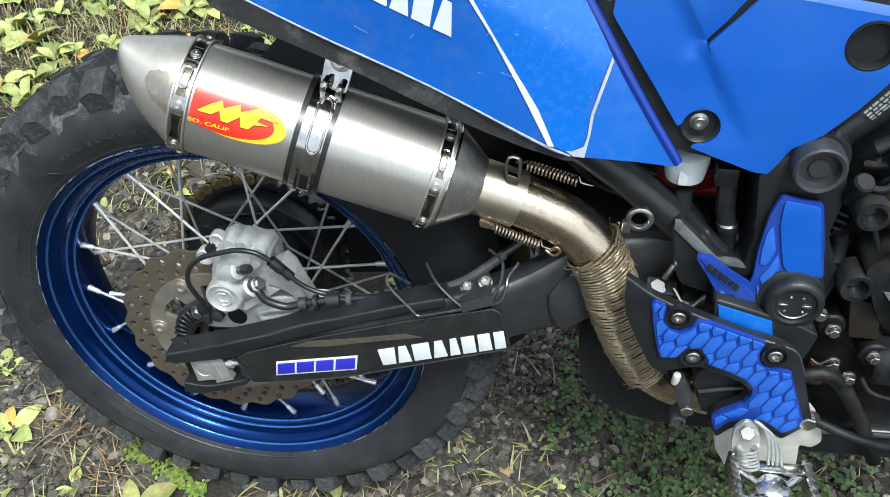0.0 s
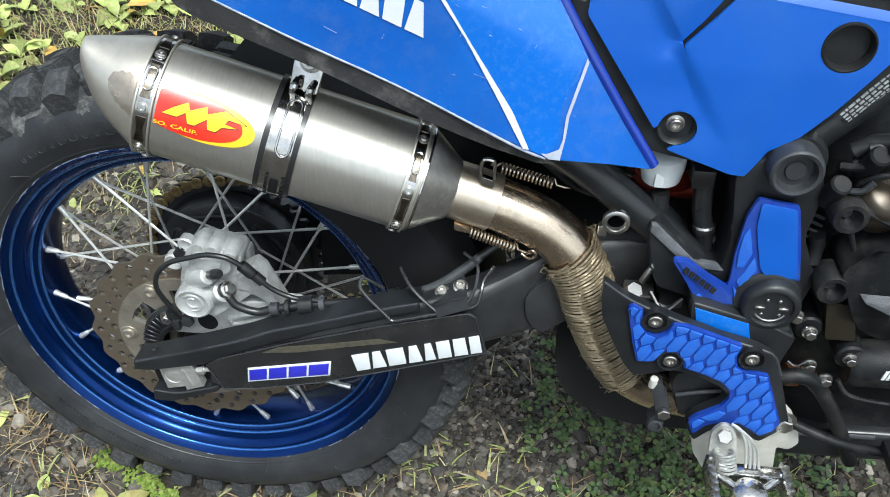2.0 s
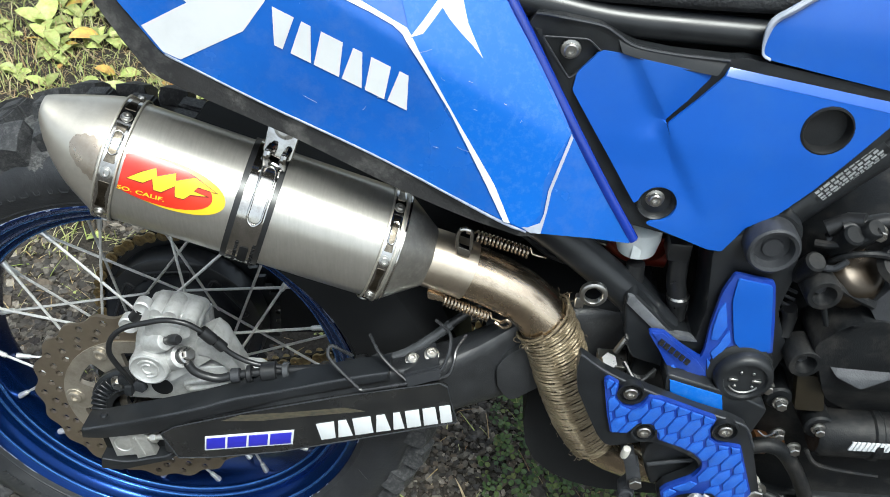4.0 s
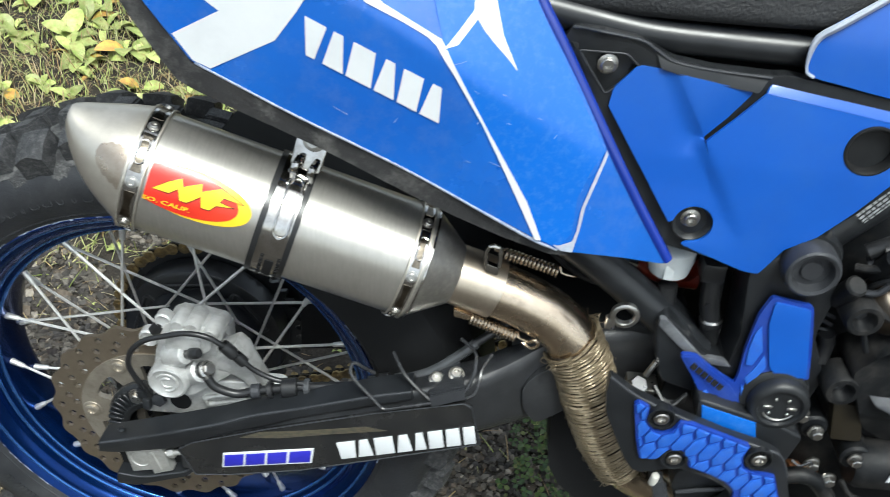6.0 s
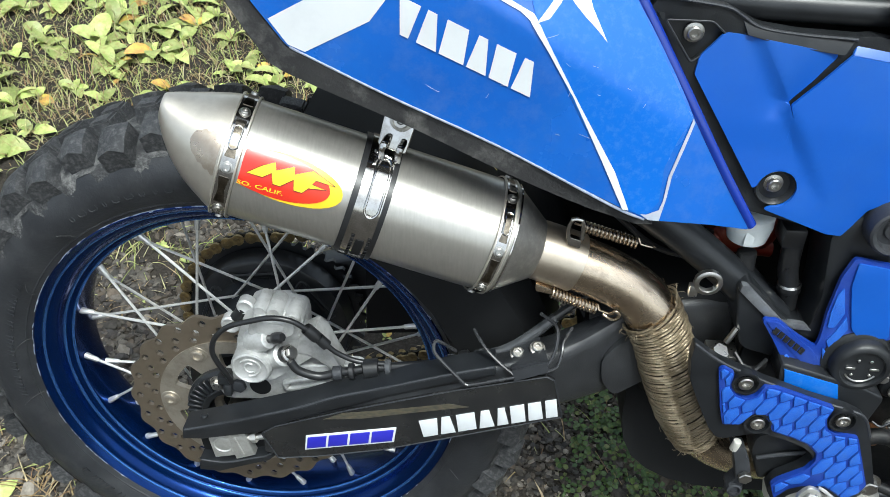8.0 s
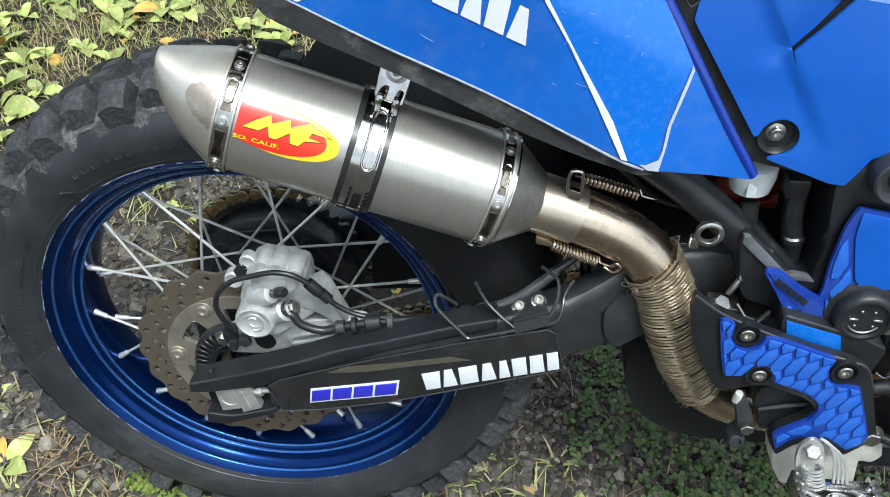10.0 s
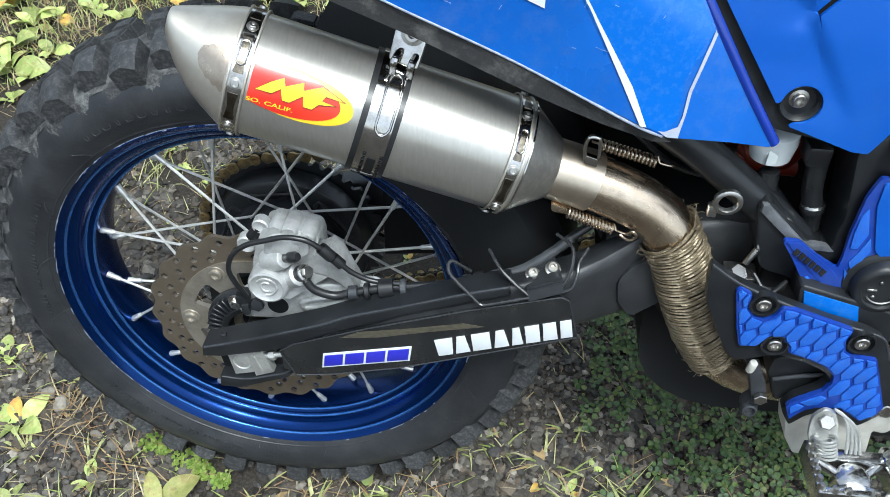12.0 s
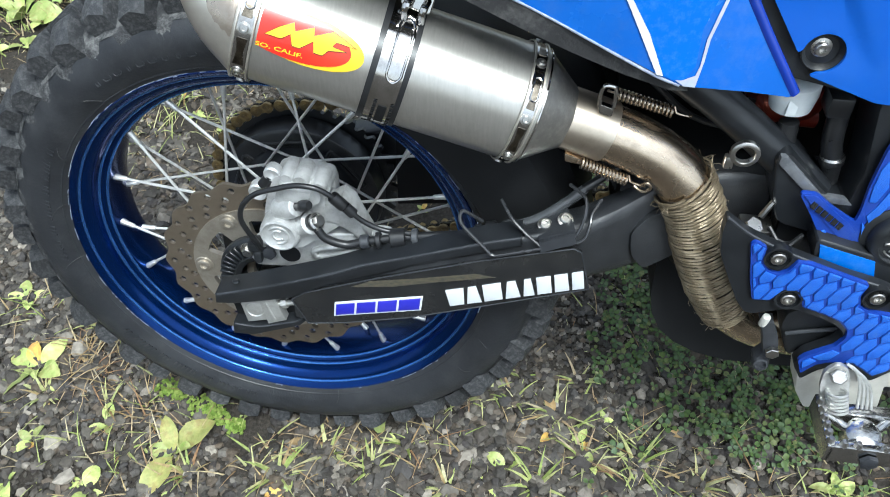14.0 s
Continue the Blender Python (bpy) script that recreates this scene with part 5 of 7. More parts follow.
cap1 = part("frame_plug", lathe([(-0.12, 0.0225), (-0.1405, 0.0225), (-0.1448, 0.0214), (-0.146, 0.0196), (-0.145, 0.0166), (-0.1395, 0.0152), (-0.1375, 0.0146), (-0.138, 0.0092), (-0.140, 0.0082), (-0.140, 0.0)], (0.5885, 0, 0.3185), (0, 1, 0), 40), GREY, bike, "grey plastic frame plug")
part("plug_neck", lathe([(-0.09, 0.030), (-0.118, 0.030), (-0.126, 0.027), (-0.126, 0.0)], (0.589, 0, 0.316), (0, 1, 0), 36), BLACK, cap1)
cap2 = part("pivot_cover", lathe([(-0.12, 0.0268), (-0.146, 0.0268), (-0.152, 0.0256), (-0.1545, 0.0226), (-0.1545, 0.0196), (-0.152, 0.0184), (-0.152, 0.0)], (0.6, 0, 0.182), (0, 1, 0), 44), PLASTIC, bike, "black round swingarm pivot cover")
for i, (a, l) in enumerate(((0.0, 0.0042), (math.pi, 0.0042), (1.0, 0.0014), (2.1, 0.0014), (-0.7, 0.0014), (-2.4, 0.0014))):
    part("pivot_slot", moved(block((-l, -0.0008, -0.0013), (l, 0.0008, 0.0013), 0.0005, 1), Matrix.Translation((0.6 + 0.0105 * math.cos(a), -0.1528, 0.182 + 0.0105 * math.sin(a))) @ Matrix.Rotation(-a, 4, "Y")), BOLT, cap2)
part("pivot_slot", sweep([(0.6 + 0.0148 * math.cos(a), -0.1522, 0.182 + 0.0148 * math.sin(a)) for a in [radians(v) for v in range(210, 331, 12)]], 0.0009, 6), BOLT, cap2)
part("pivot_shroud", lathe([(-0.115, 0.0315), (-0.134, 0.0315), (-0.141, 0.0295), (-0.143, 0.026), (-0.143, 0.02)], (0.597, 0, 0.184), (0, 1, 0), 40), PLASTIC, cap2)
part("lug_ring", join(lathe([(-0.138, 0.0078), (-0.1425, 0.0078), (-0.1435, 0.0085), (-0.1435, 0.0106), (-0.1425, 0.0122), (-0.138, 0.0122)], (0.4515, 0, 0.2545), (0, 1, 0), 28, closed=True), moved(block((0.437, -0.142, 0.238), (0.445, -0.134, 0.25), 0.002), Matrix.Identity(4))), BOLT, bike, "bare steel lug ring")

# ---- foot rest hanger with blue guards ----
hanger = part("footrest_hanger", sheet(rounded([(0.447, 0.204), (0.473, 0.187), (0.513, 0.171), (0.559, 0.156), (0.594, 0.148), (0.609, 0.141), (0.62, 0.119), (0.643, 0.057), (0.638, 0.049), (0.621, 0.027), (0.609, 0.034), (0.597, 0.042), (0.581, 0.039), (0.571, 0.032), (0.56, 0.016), (0.548, 0.036), (0.553, 0.051), (0.574, 0.07), (0.579, 0.081), (0.578, 0.088), (0.569, 0.096), (0.555, 0.102), (0.533, 0.108), (0.524, 0.109), (0.512, 0.104), (0.4943, 0.0965), (0.487, 0.0975), (0.478, 0.108), (0.4645, 0.134), (0.4505, 0.163), (0.4465, 0.187)], 0.004), lambda x, z: -0.1685 - 0.05 * (x - 0.53), 0.012, 0.02, 0.002), BLACK, bike, "black footrest hanger plate")
part("worn_top_edge", sweep(spline([(0.447, -0.1633, 0.204), (0.473, -0.1647, 0.187), (0.513, -0.1667, 0.171), (0.559, -0.169, 0.156), (0.594, -0.1707, 0.148), (0.609, -0.1715, 0.141), (0.62, -0.172, 0.119)], 5), 0.0016, 7), GREY, hanger, "worn light edge")
LOWG = [(0.471, 0.182), (0.475, 0.186), (0.485, 0.181), (0.485, 0.173), (0.486, 0.164), (0.493, 0.155), (0.502, 0.152), (0.509, 0.157), (0.514, 0.169), (0.523, 0.169), (0.578, 0.153), (0.575, 0.139), (0.579, 0.127), (0.588, 0.122), (0.608, 0.121), (0.633, 0.061), (0.629, 0.049), (0.618, 0.039), (0.608, 0.046), (0.596, 0.053), (0.577, 0.05), (0.566, 0.044), (0.556, 0.029), (0.549, 0.046), (0.554, 0.054), (0.575, 0.072), (0.58, 0.085), (0.579, 0.094), (0.568, 0.105), (0.553, 0.111), (0.532, 0.117), (0.53, 0.125), (0.521, 0.135), (0.511, 0.133), (0.507, 0.126), (0.503, 0.12), (0.488, 0.118), (0.481, 0.14)]


def guard_y(x, z):
    return -0.1725 - 0.05 * (x - 0.53)


# the darker base shows between the scales as painted groove shade
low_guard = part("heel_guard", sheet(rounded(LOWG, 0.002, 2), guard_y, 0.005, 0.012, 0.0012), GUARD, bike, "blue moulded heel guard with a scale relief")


def inside(p, poly):
    c = False
    for (x1, z1), (x2, z2) in zip(poly, poly[1:] + poly[:1]):
        if (z1 > p[1]) != (z2 > p[1]) and p[0] < (x2 - x1) * (p[1] - z1) / (z2 - z1) + x1:
            c = not c
    return c


def area(poly):
    return 0.5 * sum(a[0] * b[1] - b[0] * a[1] for a, b in zip(poly, poly[1:] + poly[:1]))


def inset(poly, by):
    """The polygon drawn in by a margin."""
    sign = 1 if area(poly) > 0 else -1
    out = []
    for i, p in enumerate(poly):
        p = Vector(p)
        d0, d1 = (p - Vector(poly[i - 1])).normalized(), (Vector(poly[(i + 1) % len(poly)]) - p).normalized()
        n = Vector((-d0.y - d1.y, d0.x + d1.x)) * sign
        out.append(tuple(p + n.normalized() * by) if n.length > 1e-4 else tuple(p))
    return out


def clipped(poly, window):
    """The part of poly inside the convex window."""
    sign = 1 if area(window) > 0 else -1
    for a, b in zip(window, window[1:] + window[:1]):
        side = lambda p: sign * ((b[0] - a[0]) * (p[1] - a[1]) - (b[1] - a[1]) * (p[0] - a[0]))
        out = []
        for p, q in zip(poly, poly[1:] + poly[:1]):
            s, e = side(p), side(q)
            if s >= 0:
                out.append(p)
            if (s >= 0) != (e >= 0):
                u = s / (s - e)
                out.append((p[0] + (q[0] - p[0]) * u, p[1] + (q[1] - p[1]) * u))
        poly = out
        if len(poly) < 3:
            return []
    keep = []
    for p in poly:
        if not keep or math.dist(p, keep[-1]) > 4e-4:
            keep.append(p)
    return keep


def scales(poly, parent, surface, ux=(0.0125, -0.0030), vx=(-0.00395, -0.0237), origin=(0.5700, 0.1340)):
    """Slanting hexagons set proud edge to edge, cut off at the margin of the guard."""
    hexa = [(0.0068, 0.0148), (0.00965, 0.0059), (0.00285, -0.0089), (-0.0068, -0.0148), (-0.00965, -0.0059), (-0.00285, 0.0089)]
    inner = inset(poly, 0.0020)
    for i in range(-18, 20):
        for j in range(-9, 10):
            c = (origin[0] + ux[0] * i + vx[0] * j, origin[1] + ux[1] * i + vx[1] * j)
            piece = clipped(inner, [(c[0] + x * 0.85, c[1] + z * 0.88) for x, z in hexa])
            if len(piece) > 2 and abs(area(piece)) > 1.2e-5 and not (c[0] < 0.586 and c[1] < 0.078):
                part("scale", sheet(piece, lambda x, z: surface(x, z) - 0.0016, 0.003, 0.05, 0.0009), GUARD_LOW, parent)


scales(LOWG, low_guard, guard_y)
for piece in ([(0.5545, 0.0375), (0.5525, 0.0460), (0.5570, 0.0520), (0.5640, 0.0500), (0.5600, 0.0440)], [(0.5665, 0.0520), (0.5600, 0.0545), (0.5740, 0.0670), (0.5805, 0.0650), (0.5750, 0.0550)]):
    part("scale", sheet(piece, lambda x, z: guard_y(x, z) - 0.0016, 0.003, 0.05, 0.0009), GUARD_LOW, low_guard)
UPG = [(0.5664, 0.2888), (0.6015, 0.2837), (0.6122, 0.2446), (0.6210, 0.2063), (0.6065, 0.2052), (0.5860, 0.1971), (0.5789, 0.1833), (0.5794, 0.1662), (0.5876, 0.1537), (0.5739, 0.1558), (0.5453, 0.1637), (0.5358, 0.1739), (0.5204, 0.1981), (0.5075, 0.2163), (0.5088, 0.2190), (0.5209, 0.2190), (0.5407, 0.2042), (0.5600, 0.1928), (0.5608, 0.2049), (0.5591, 0.2314), (0.5606, 0.2687)]


def upper_y(x, z):
    return -0.1395 - 0.01 * (0.25 - z)


up_guard = part("frame_guard", sheet(rounded(UPG, 0.003, 2), upper_y, 0.0045, 0.012, 0.0015), GUARD, bike, "blue moulded frame guard beside the pivot cover")
part("guard_smooth_field", sheet(rounded([(0.5695, 0.2850), (0.5995, 0.2808), (0.6090, 0.2443), (0.6175, 0.2095), (0.6042, 0.2085), (0.5908, 0.2095), (0.5836, 0.2166), (0.5765, 0.2402), (0.5705, 0.2614)], 0.003), lambda x, z: upper_y(x, z) - 0.002 + 0.0022 * max(0.0, 1 - math.hypot(x - 0.598, z - 0.235) / 0.022), 0.004, 0.02, 0.0015), BLUE, up_guard, "smooth raised field")
part("mark_plate", sheet(rounded([(0.5100, 0.2172), (0.5200, 0.2180), (0.5575, 0.1895), (0.5662, 0.1787), (0.5645, 0.1715), (0.5555, 0.1712), (0.5368, 0.1896)], 0.002), lambda x, z: upper_y(x, z) - 0.0012, 0.003, 0.02, 0.0008), GUARD, up_guard, "raised maker plate")
letter_bars("dark_mark", (0.5175, 0.2065), (0.036, -0.026), (0.35, 1), [0.0055] * 6, 0.0065, 0.0012, -0.1422, STICKER, up_guard, 0.0)
CELLS = ([(0.5655, 0.2590), (0.5735, 0.2328), (0.5690, 0.2165), (0.5630, 0.2165), (0.5615, 0.2328), (0.5620, 0.2510)], [(0.5762, 0.2290), (0.5810, 0.2161), (0.5750, 0.2005), (0.5710, 0.1930), (0.5662, 0.2014), (0.5708, 0.2110)], [(0.5652, 0.1935), (0.5712, 0.1875), (0.5722, 0.1740), (0.5690, 0.1795)],
         [(0.5345, 0.1803), (0.5374, 0.1823), (0.5478, 0.1698), (0.5462, 0.1678), (0.5406, 0.1710)], [(0.5518, 0.1663), (0.5549, 0.1675), (0.5670, 0.1645), (0.5672, 0.1592), (0.5568, 0.1615)], [(0.5700, 0.1663), (0.5730, 0.1710), (0.5770, 0.1617), (0.5743, 0.1590)])
for piece in CELLS:
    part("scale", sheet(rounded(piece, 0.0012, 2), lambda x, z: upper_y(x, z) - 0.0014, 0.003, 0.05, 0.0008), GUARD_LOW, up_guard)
part("blue_tape", sheet([(0.539, 0.150), (0.533, 0.176), (0.584, 0.1625), (0.592, 0.135)], -0.1550, 0.002, bevel=0.0006), AZURE, bike, "light blue strip on the frame")
part("spar_boss", sheet(rounded([(0.532, 0.158), (0.529, 0.182), (0.60, 0.164), (0.63, 0.15), (0.622, 0.11), (0.57, 0.135)], 0.005), -0.1535, 0.03, bevel=0.003), BLACK, bike, "black frame boss")
for x, y, z in ((0.497, -0.1688, 0.17), (0.518, -0.1699, 0.124), (0.589, -0.1734, 0.139)):
    part("bolt_seat", lathe([(y + 0.004, 0.0122), (y - 0.003, 0.0122), (y - 0.003, 0.0106), (y + 0.001, 0.010), (y + 0.001, 0.0)], (x, 0, z), (0, 1, 0), 28), BLACK, hanger)
    hex_bolt("hanger_bolt", (x, y + 0.001, z), hanger, 0.0066, 0.005, washer=False, socket=True)

# ---- foot rest ----
peg_mount = part("footrest_bracket", sheet(rounded([(0.56, 0.013), (0.569, 0.035), (0.6, 0.044), (0.622, 0.03), (0.639, 0.05), (0.644, 0.049), (0.662, 0.03), (0.666, 0.015), (0.658, 0.004), (0.646, 0.007), (0.651, -0.027), (0.581, -0.039), (0.566, -0.014)], 0.004), -0.160, 0.03, bevel=0.004), PALE, bike, "pale cast footrest bracket")
hex_bolt("bracket_bolt", (0.640, -0.166, 0.052), peg_mount, 0.009, 0.009)
rest = part("footrest", join(*[moved(block((-0.030, -0.0035, -0.011), (0.030, 0.0035, 0.011), 0.0015), m) for m in (pose(0.572, -0.222, 0.012, 0, 0, 90), pose(0.643, -0.222, 0.012, 0, 0, 90))],
            moved(block((-0.038, -0.004, -0.011), (0.038, 0.004, 0.011), 0.002), pose(0.6075, -0.248, 0.012)), moved(block((-0.038, -0.007, -0.009), (0.038, 0.007, 0.009), 0.003), pose(0.6075, -0.204, 0.012)),
            sweep([(0.576, -0.206, 0.014), (0.6075, -0.232, 0.012), (0.576, -0.246, 0.014)], 0.005, 10), sweep([(0.639, -0.206, 0.014), (0.6075, -0.232, 0.012), (0.639, -0.246, 0.014)], 0.005, 10),
            lathe([(-0.01, 0.016), (0.008, 0.016), (0.011, 0.012), (0.011, 0.0)], (0.6075, -0.226, 0.008), (0, -0.2, 1), 24)), POLISHED, bike, "toothed bare alloy footrest")
for i in range(6):
    for x in (0.572, 0.643):
        part("tooth", lathe([(0, 0.0042), (0.006, 0.0026), (0.0066, 0.0)], (x, -0.202 - 0.0088 * i, 0.022), (0, 0, 1), 8), BOLT, rest)
for x in (0.583, 0.5955, 0.6195, 0.632):
    part("tooth", lathe([(0, 0.0042), (0.006, 0.0026), (0.0066, 0.0)], (x, -0.248, 0.022), (0, 0, 1), 8), BOLT, rest)
hex_bolt("footrest_bolt", (0.6075, -0.252, 0.010), rest, 0.0085, 0.006, washer=False, material=GREY)
hex_bolt("footrest_pin", (0.5805, -0.1905, 0.0505), peg_mount, 0.0078, 0.008, axis=(-0.1, -0.8, 0.6), washer=False, socket=False)
part("pin_cheek", sheet(rounded([(0.5690, 0.0330), (0.5685, 0.0540), (0.5763, 0.0655), (0.5875, 0.0610), (0.5950, 0.0430), (0.5990, 0.0060), (0.5800, -0.0020)], 0.005), lambda x, z: -0.190 - 0.25 * max(0.0, 0.045 - z), 0.004, 0.006, 0.0015), PLATED, peg_mount, "pressed steel joint cheek")
part("joint_coil", join(*[lathe([(0.0013 * math.cos(v), 0.0092 + 0.0013 * math.sin(v)) for v in [2 * math.pi * q / 6 for q in range(6)]], (0.583 + 0.0007 * k, -0.199 - 0.0015 * k, 0.036 - 0.0031 * k), (0.15, -0.35, -0.9), 16, closed=True) for k in range(6)]), PLATED, peg_mount, "wound spring round the pin")
part("return_spring", join(*[sweep(spline([(0.5845 + 0.0028 * k, -0.1885 - 0.0012 * k, 0.0655 - 0.0012 * k), (0.5945 + 0.0032 * k, -0.192 - 0.001 * k, 0.0600 - 0.0022 * k), (0.6015 + 0.0040 * k, -0.197, 0.0440 - 0.0018 * k), (0.6050 + 0.0042 * k, -0.203, 0.0220)], 6), 0.0016, 8) for k in range(4)]), PLATED, peg_mount, "wound return spring")


# ---- rear caliper on its bracket ----
caliper = part("brake_caliper", sheet(rounded([(0.026, 0.146), (0.031, 0.158), (0.044, 0.164), (0.060, 0.163), (0.084, 0.156), (0.087, 0.148), (0.080, 0.137), (0.079, 0.128), (0.095, 0.124), (0.099, 0.108), (0.074, 0.090), (0.052, 0.074), (0.022, 0.074), (0.014, 0.095), (0.018, 0.122)], 0.004), lambda x, z: -0.112 + 0.12 * abs(x - 0.05) - 0.06 * (0.15 - z), 0.030, 0.008, 0.003), ALLOY, bike, "silver cast brake caliper with marks of use")
part("caliper_bridge", sheet(rounded([(0.033, 0.138), (0.038, 0.158), (0.052, 0.161), (0.066, 0.158), (0.080, 0.153), (0.079, 0.142), (0.062, 0.132)], 0.004), lambda x, z: -0.1215 + 0.25 * max(0.0, z - 0.15), 0.018, 0.008, 0.003), ALLOY, caliper)
part("bridge_flat", sheet(rounded([(0.042, 0.141), (0.045, 0.157), (0.071, 0.153), (0.068, 0.139)], 0.002), -0.1235, 0.006, bevel=0.0015), ALLOY, caliper)
for x, z, r in ((0.046, 0.163, 0.0070), (0.060, 0.161, 0.0080), (0.077, 0.155, 0.0080)):
    part("bridge_lobe", lathe([(-0.088, 0.0), (-0.088, r), (-0.114, r), (-0.1175, r * 0.8), (-0.1175, 0.0)], (x, 0, z), (0, 1, 0), 20), ALLOY, caliper)
part("inner_half", block((0.034, -0.078, 0.095), (0.084, -0.060, 0.138), 0.006), ALLOY, caliper)
part("rear_lobe", loft([[(x, y, z) for y, z in rounded([(-0.112, z0), (-0.085, z0), (-0.085, z1), (-0.112, z1)], 0.006)] for x, z0, z1 in ((0.080, 0.106, 0.128), (0.090, 0.104, 0.137), (0.098, 0.100, 0.1415), (0.106, 0.094, 0.134), (0.114, 0.086, 0.114), (0.124, 0.078, 0.092))]), ALLOY, caliper)
cyl_cap = part("piston_cap", lathe([(-0.105, 0.0205), (-0.126, 0.0205), (-0.1295, 0.0192), (-0.1305, 0.0172), (-0.1288, 0.0152), (-0.1280, 0.0)], (0.0345, 0, 0.0995), (0, 1, 0), 36), ALLOY, caliper, "round piston housing with a ring mark")
part("ring_mark", sweep([(0.034 + 0.0105 * math.cos(a), -0.129, 0.100 + 0.0105 * math.sin(a)) for a in [radians(v) for v in range(-100, 160, 13)]], 0.0013, 6), ALLOY, cyl_cap)
part("ring_mark", sweep([(0.034 + 0.0058 * math.cos(a), -0.129, 0.100 + 0.0058 * math.sin(a)) for a in [radians(v) for v in range(60, 320, 18)]], 0.0012, 6), ALLOY, cyl_cap)
part("valve_boss", lathe([(-0.016, 0.0125), (0.0, 0.0118), (0.0085, 0.0098), (0.0095, 0.008), (0.0095, 0.0)], (0.0475, -0.1185, 0.1300), (0.8, -0.36, 0.48), 20), ALLOY, caliper)
part("bleed_cap", lathe([(-0.004, 0.0045), (0.004, 0.005), (0.006, 0.0062), (0.014, 0.0056), (0.017, 0.004), (0.017, 0.0)], (0.0565, -0.1225, 0.1352), (0.8, -0.36, 0.48), 16), HOSE, caliper, "black rubber bleed cap")
part("hose_union_boss", lathe([(-0.016, 0.0125), (0.004, 0.0122), (0.0055, 0.010), (0.0055, 0.0)], (0.0640, -0.117, 0.1100), (0.7, -0.38, 0.60), 20), ALLOY, caliper)
hex_bolt("banjo_bolt", (0.0730, -0.1225, 0.1180), caliper, 0.0062, 0.008, axis=(0.7, -0.38, 0.60), material=BOLT)
part("banjo", lathe([(-0.007, 0.0085), (0.0015, 0.0085), (0.0015, 0.0)], (0.0725, -0.1220, 0.1175), (0.7, -0.38, 0.60), 20), HOSE, caliper)
for x, z, r in ((0.029, 0.160, 0.0085), (0.012, 0.136, 0.010)):
    part("slide_pin_boss", lathe([(-0.098, r), (-0.108, r), (-0.1095, r * 0.85), (-0.1085, r * 0.5), (-0.106, 0.0)], (x, 0, z), (0, 1, 0), 22), ALLOY, caliper)
part("slide_boot", sweep([(0.026, -0.104, 0.156), (0.022, -0.104, 0.150), (0.017, -0.104, 0.143)], lambda u: 0.0058 + 0.0014 * math.sin(u * 19), 14), HOSE, caliper, "black ribbed rubber boot")
bracket = part("caliper_bracket", sheet(rounded([(-0.006, 0.03), (-0.012, 0.046), (-0.006, 0.062), (0.012, 0.072), (0.05, 0.076), (0.066, 0.084), (0.11, 0.090), (0.140, 0.091), (0.15, 0.080), (0.14, 0.066), (0.10, 0.050), (0.05, 0.034)], 0.005), -0.104, 0.016, bevel=0.003), ALLOY, bike, "silver cast caliper bracket")
part("bracket_rib", sweep(spline([(0.125, -0.105, 0.080), (0.068, -0.105, 0.0645), (0.0625, -0.105, 0.0575), (0.070, -0.105, 0.0545), (0.127, -0.105, 0.0725)], 5), 0.0035, 10), ALLOY, bracket)
# shade of an opening painted as a dark disc on the solid bracket
part("bracket_window", lathe([(-0.1046, 0.0), (-0.1046, 0.011), (-0.104, 0.0115)], (0.034, 0, 0.052), (0, 1, 0), 24), HOLLOW, bracket, "dark disc painting a shaded opening")
hex_bolt("sensor_bolt", (-0.0105, -0.106, 0.054), bracket, 0.0062, 0.007)
hex_bolt("bracket_bolt", (0.0125, -0.106, 0.055), bracket, 0.0082, 0.006, washer=False, material=GREY)
part("speed_sensor", join(block((-0.008, -0.115, 0.058), (0.006, -0.098, 0.070), 0.003), block((-0.002, -0.118, 0.046), (0.007, -0.104, 0.06), 0.003)), PLASTIC, bracket, "black speed sensor")
part("sensor_cable", sweep(spline([(0.006, -0.112, 0.062), (0.006, -0.119, 0.078), (0.0, -0.124, 0.098), (-0.003, -0.127, 0.117), (0.003, -0.128, 0.136), (0.018, -0.128, 0.151), (0.04, -0.129, 0.1605), (0.06, -0.129, 0.1665), (0.079, -0.128, 0.164), (0.093, -0.126, 0.1535), (0.107, -0.124, 0.139), (0.121, -0.122, 0.1235), (0.142, -0.121, 0.1135), (0.17, -0.121, 0.113)], 6), 0.0028, 10), HOSE, bike, "black speed sensor cable")
clips = part("cable_clip", join(lathe([(-0.008, 0.0058), (-0.006, 0.0062), (0.006, 0.0062), (0.008, 0.0058)], (0.098, -0.1255, 0.149), (0.6, 0.1, -0.75), 14), lathe([(-0.006, 0.0056), (0.006, 0.0056)], (0.108, -0.124, 0.138), (0.6, 0.1, -0.75), 14)), HOSE, bike, "black cable clip")
hose = part("brake_hose", sweep(spline([(0.076, -0.130, 0.1145), (0.084, -0.131, 0.104), (0.103, -0.129, 0.0965), (0.120, -0.126, 0.100), (0.145, -0.123, 0.105), (0.174, -0.120, 0.109), (0.224, -0.118, 0.117), (0.255, -0.116, 0.1255), (0.288, -0.112, 0.138), (0.311, -0.106, 0.154), (0.328, -0.099, 0.168), (0.36, -0.085, 0.19)], 6), 0.0043, 12), HOSE, bike, "black rubber brake hose with joints and sleeves")
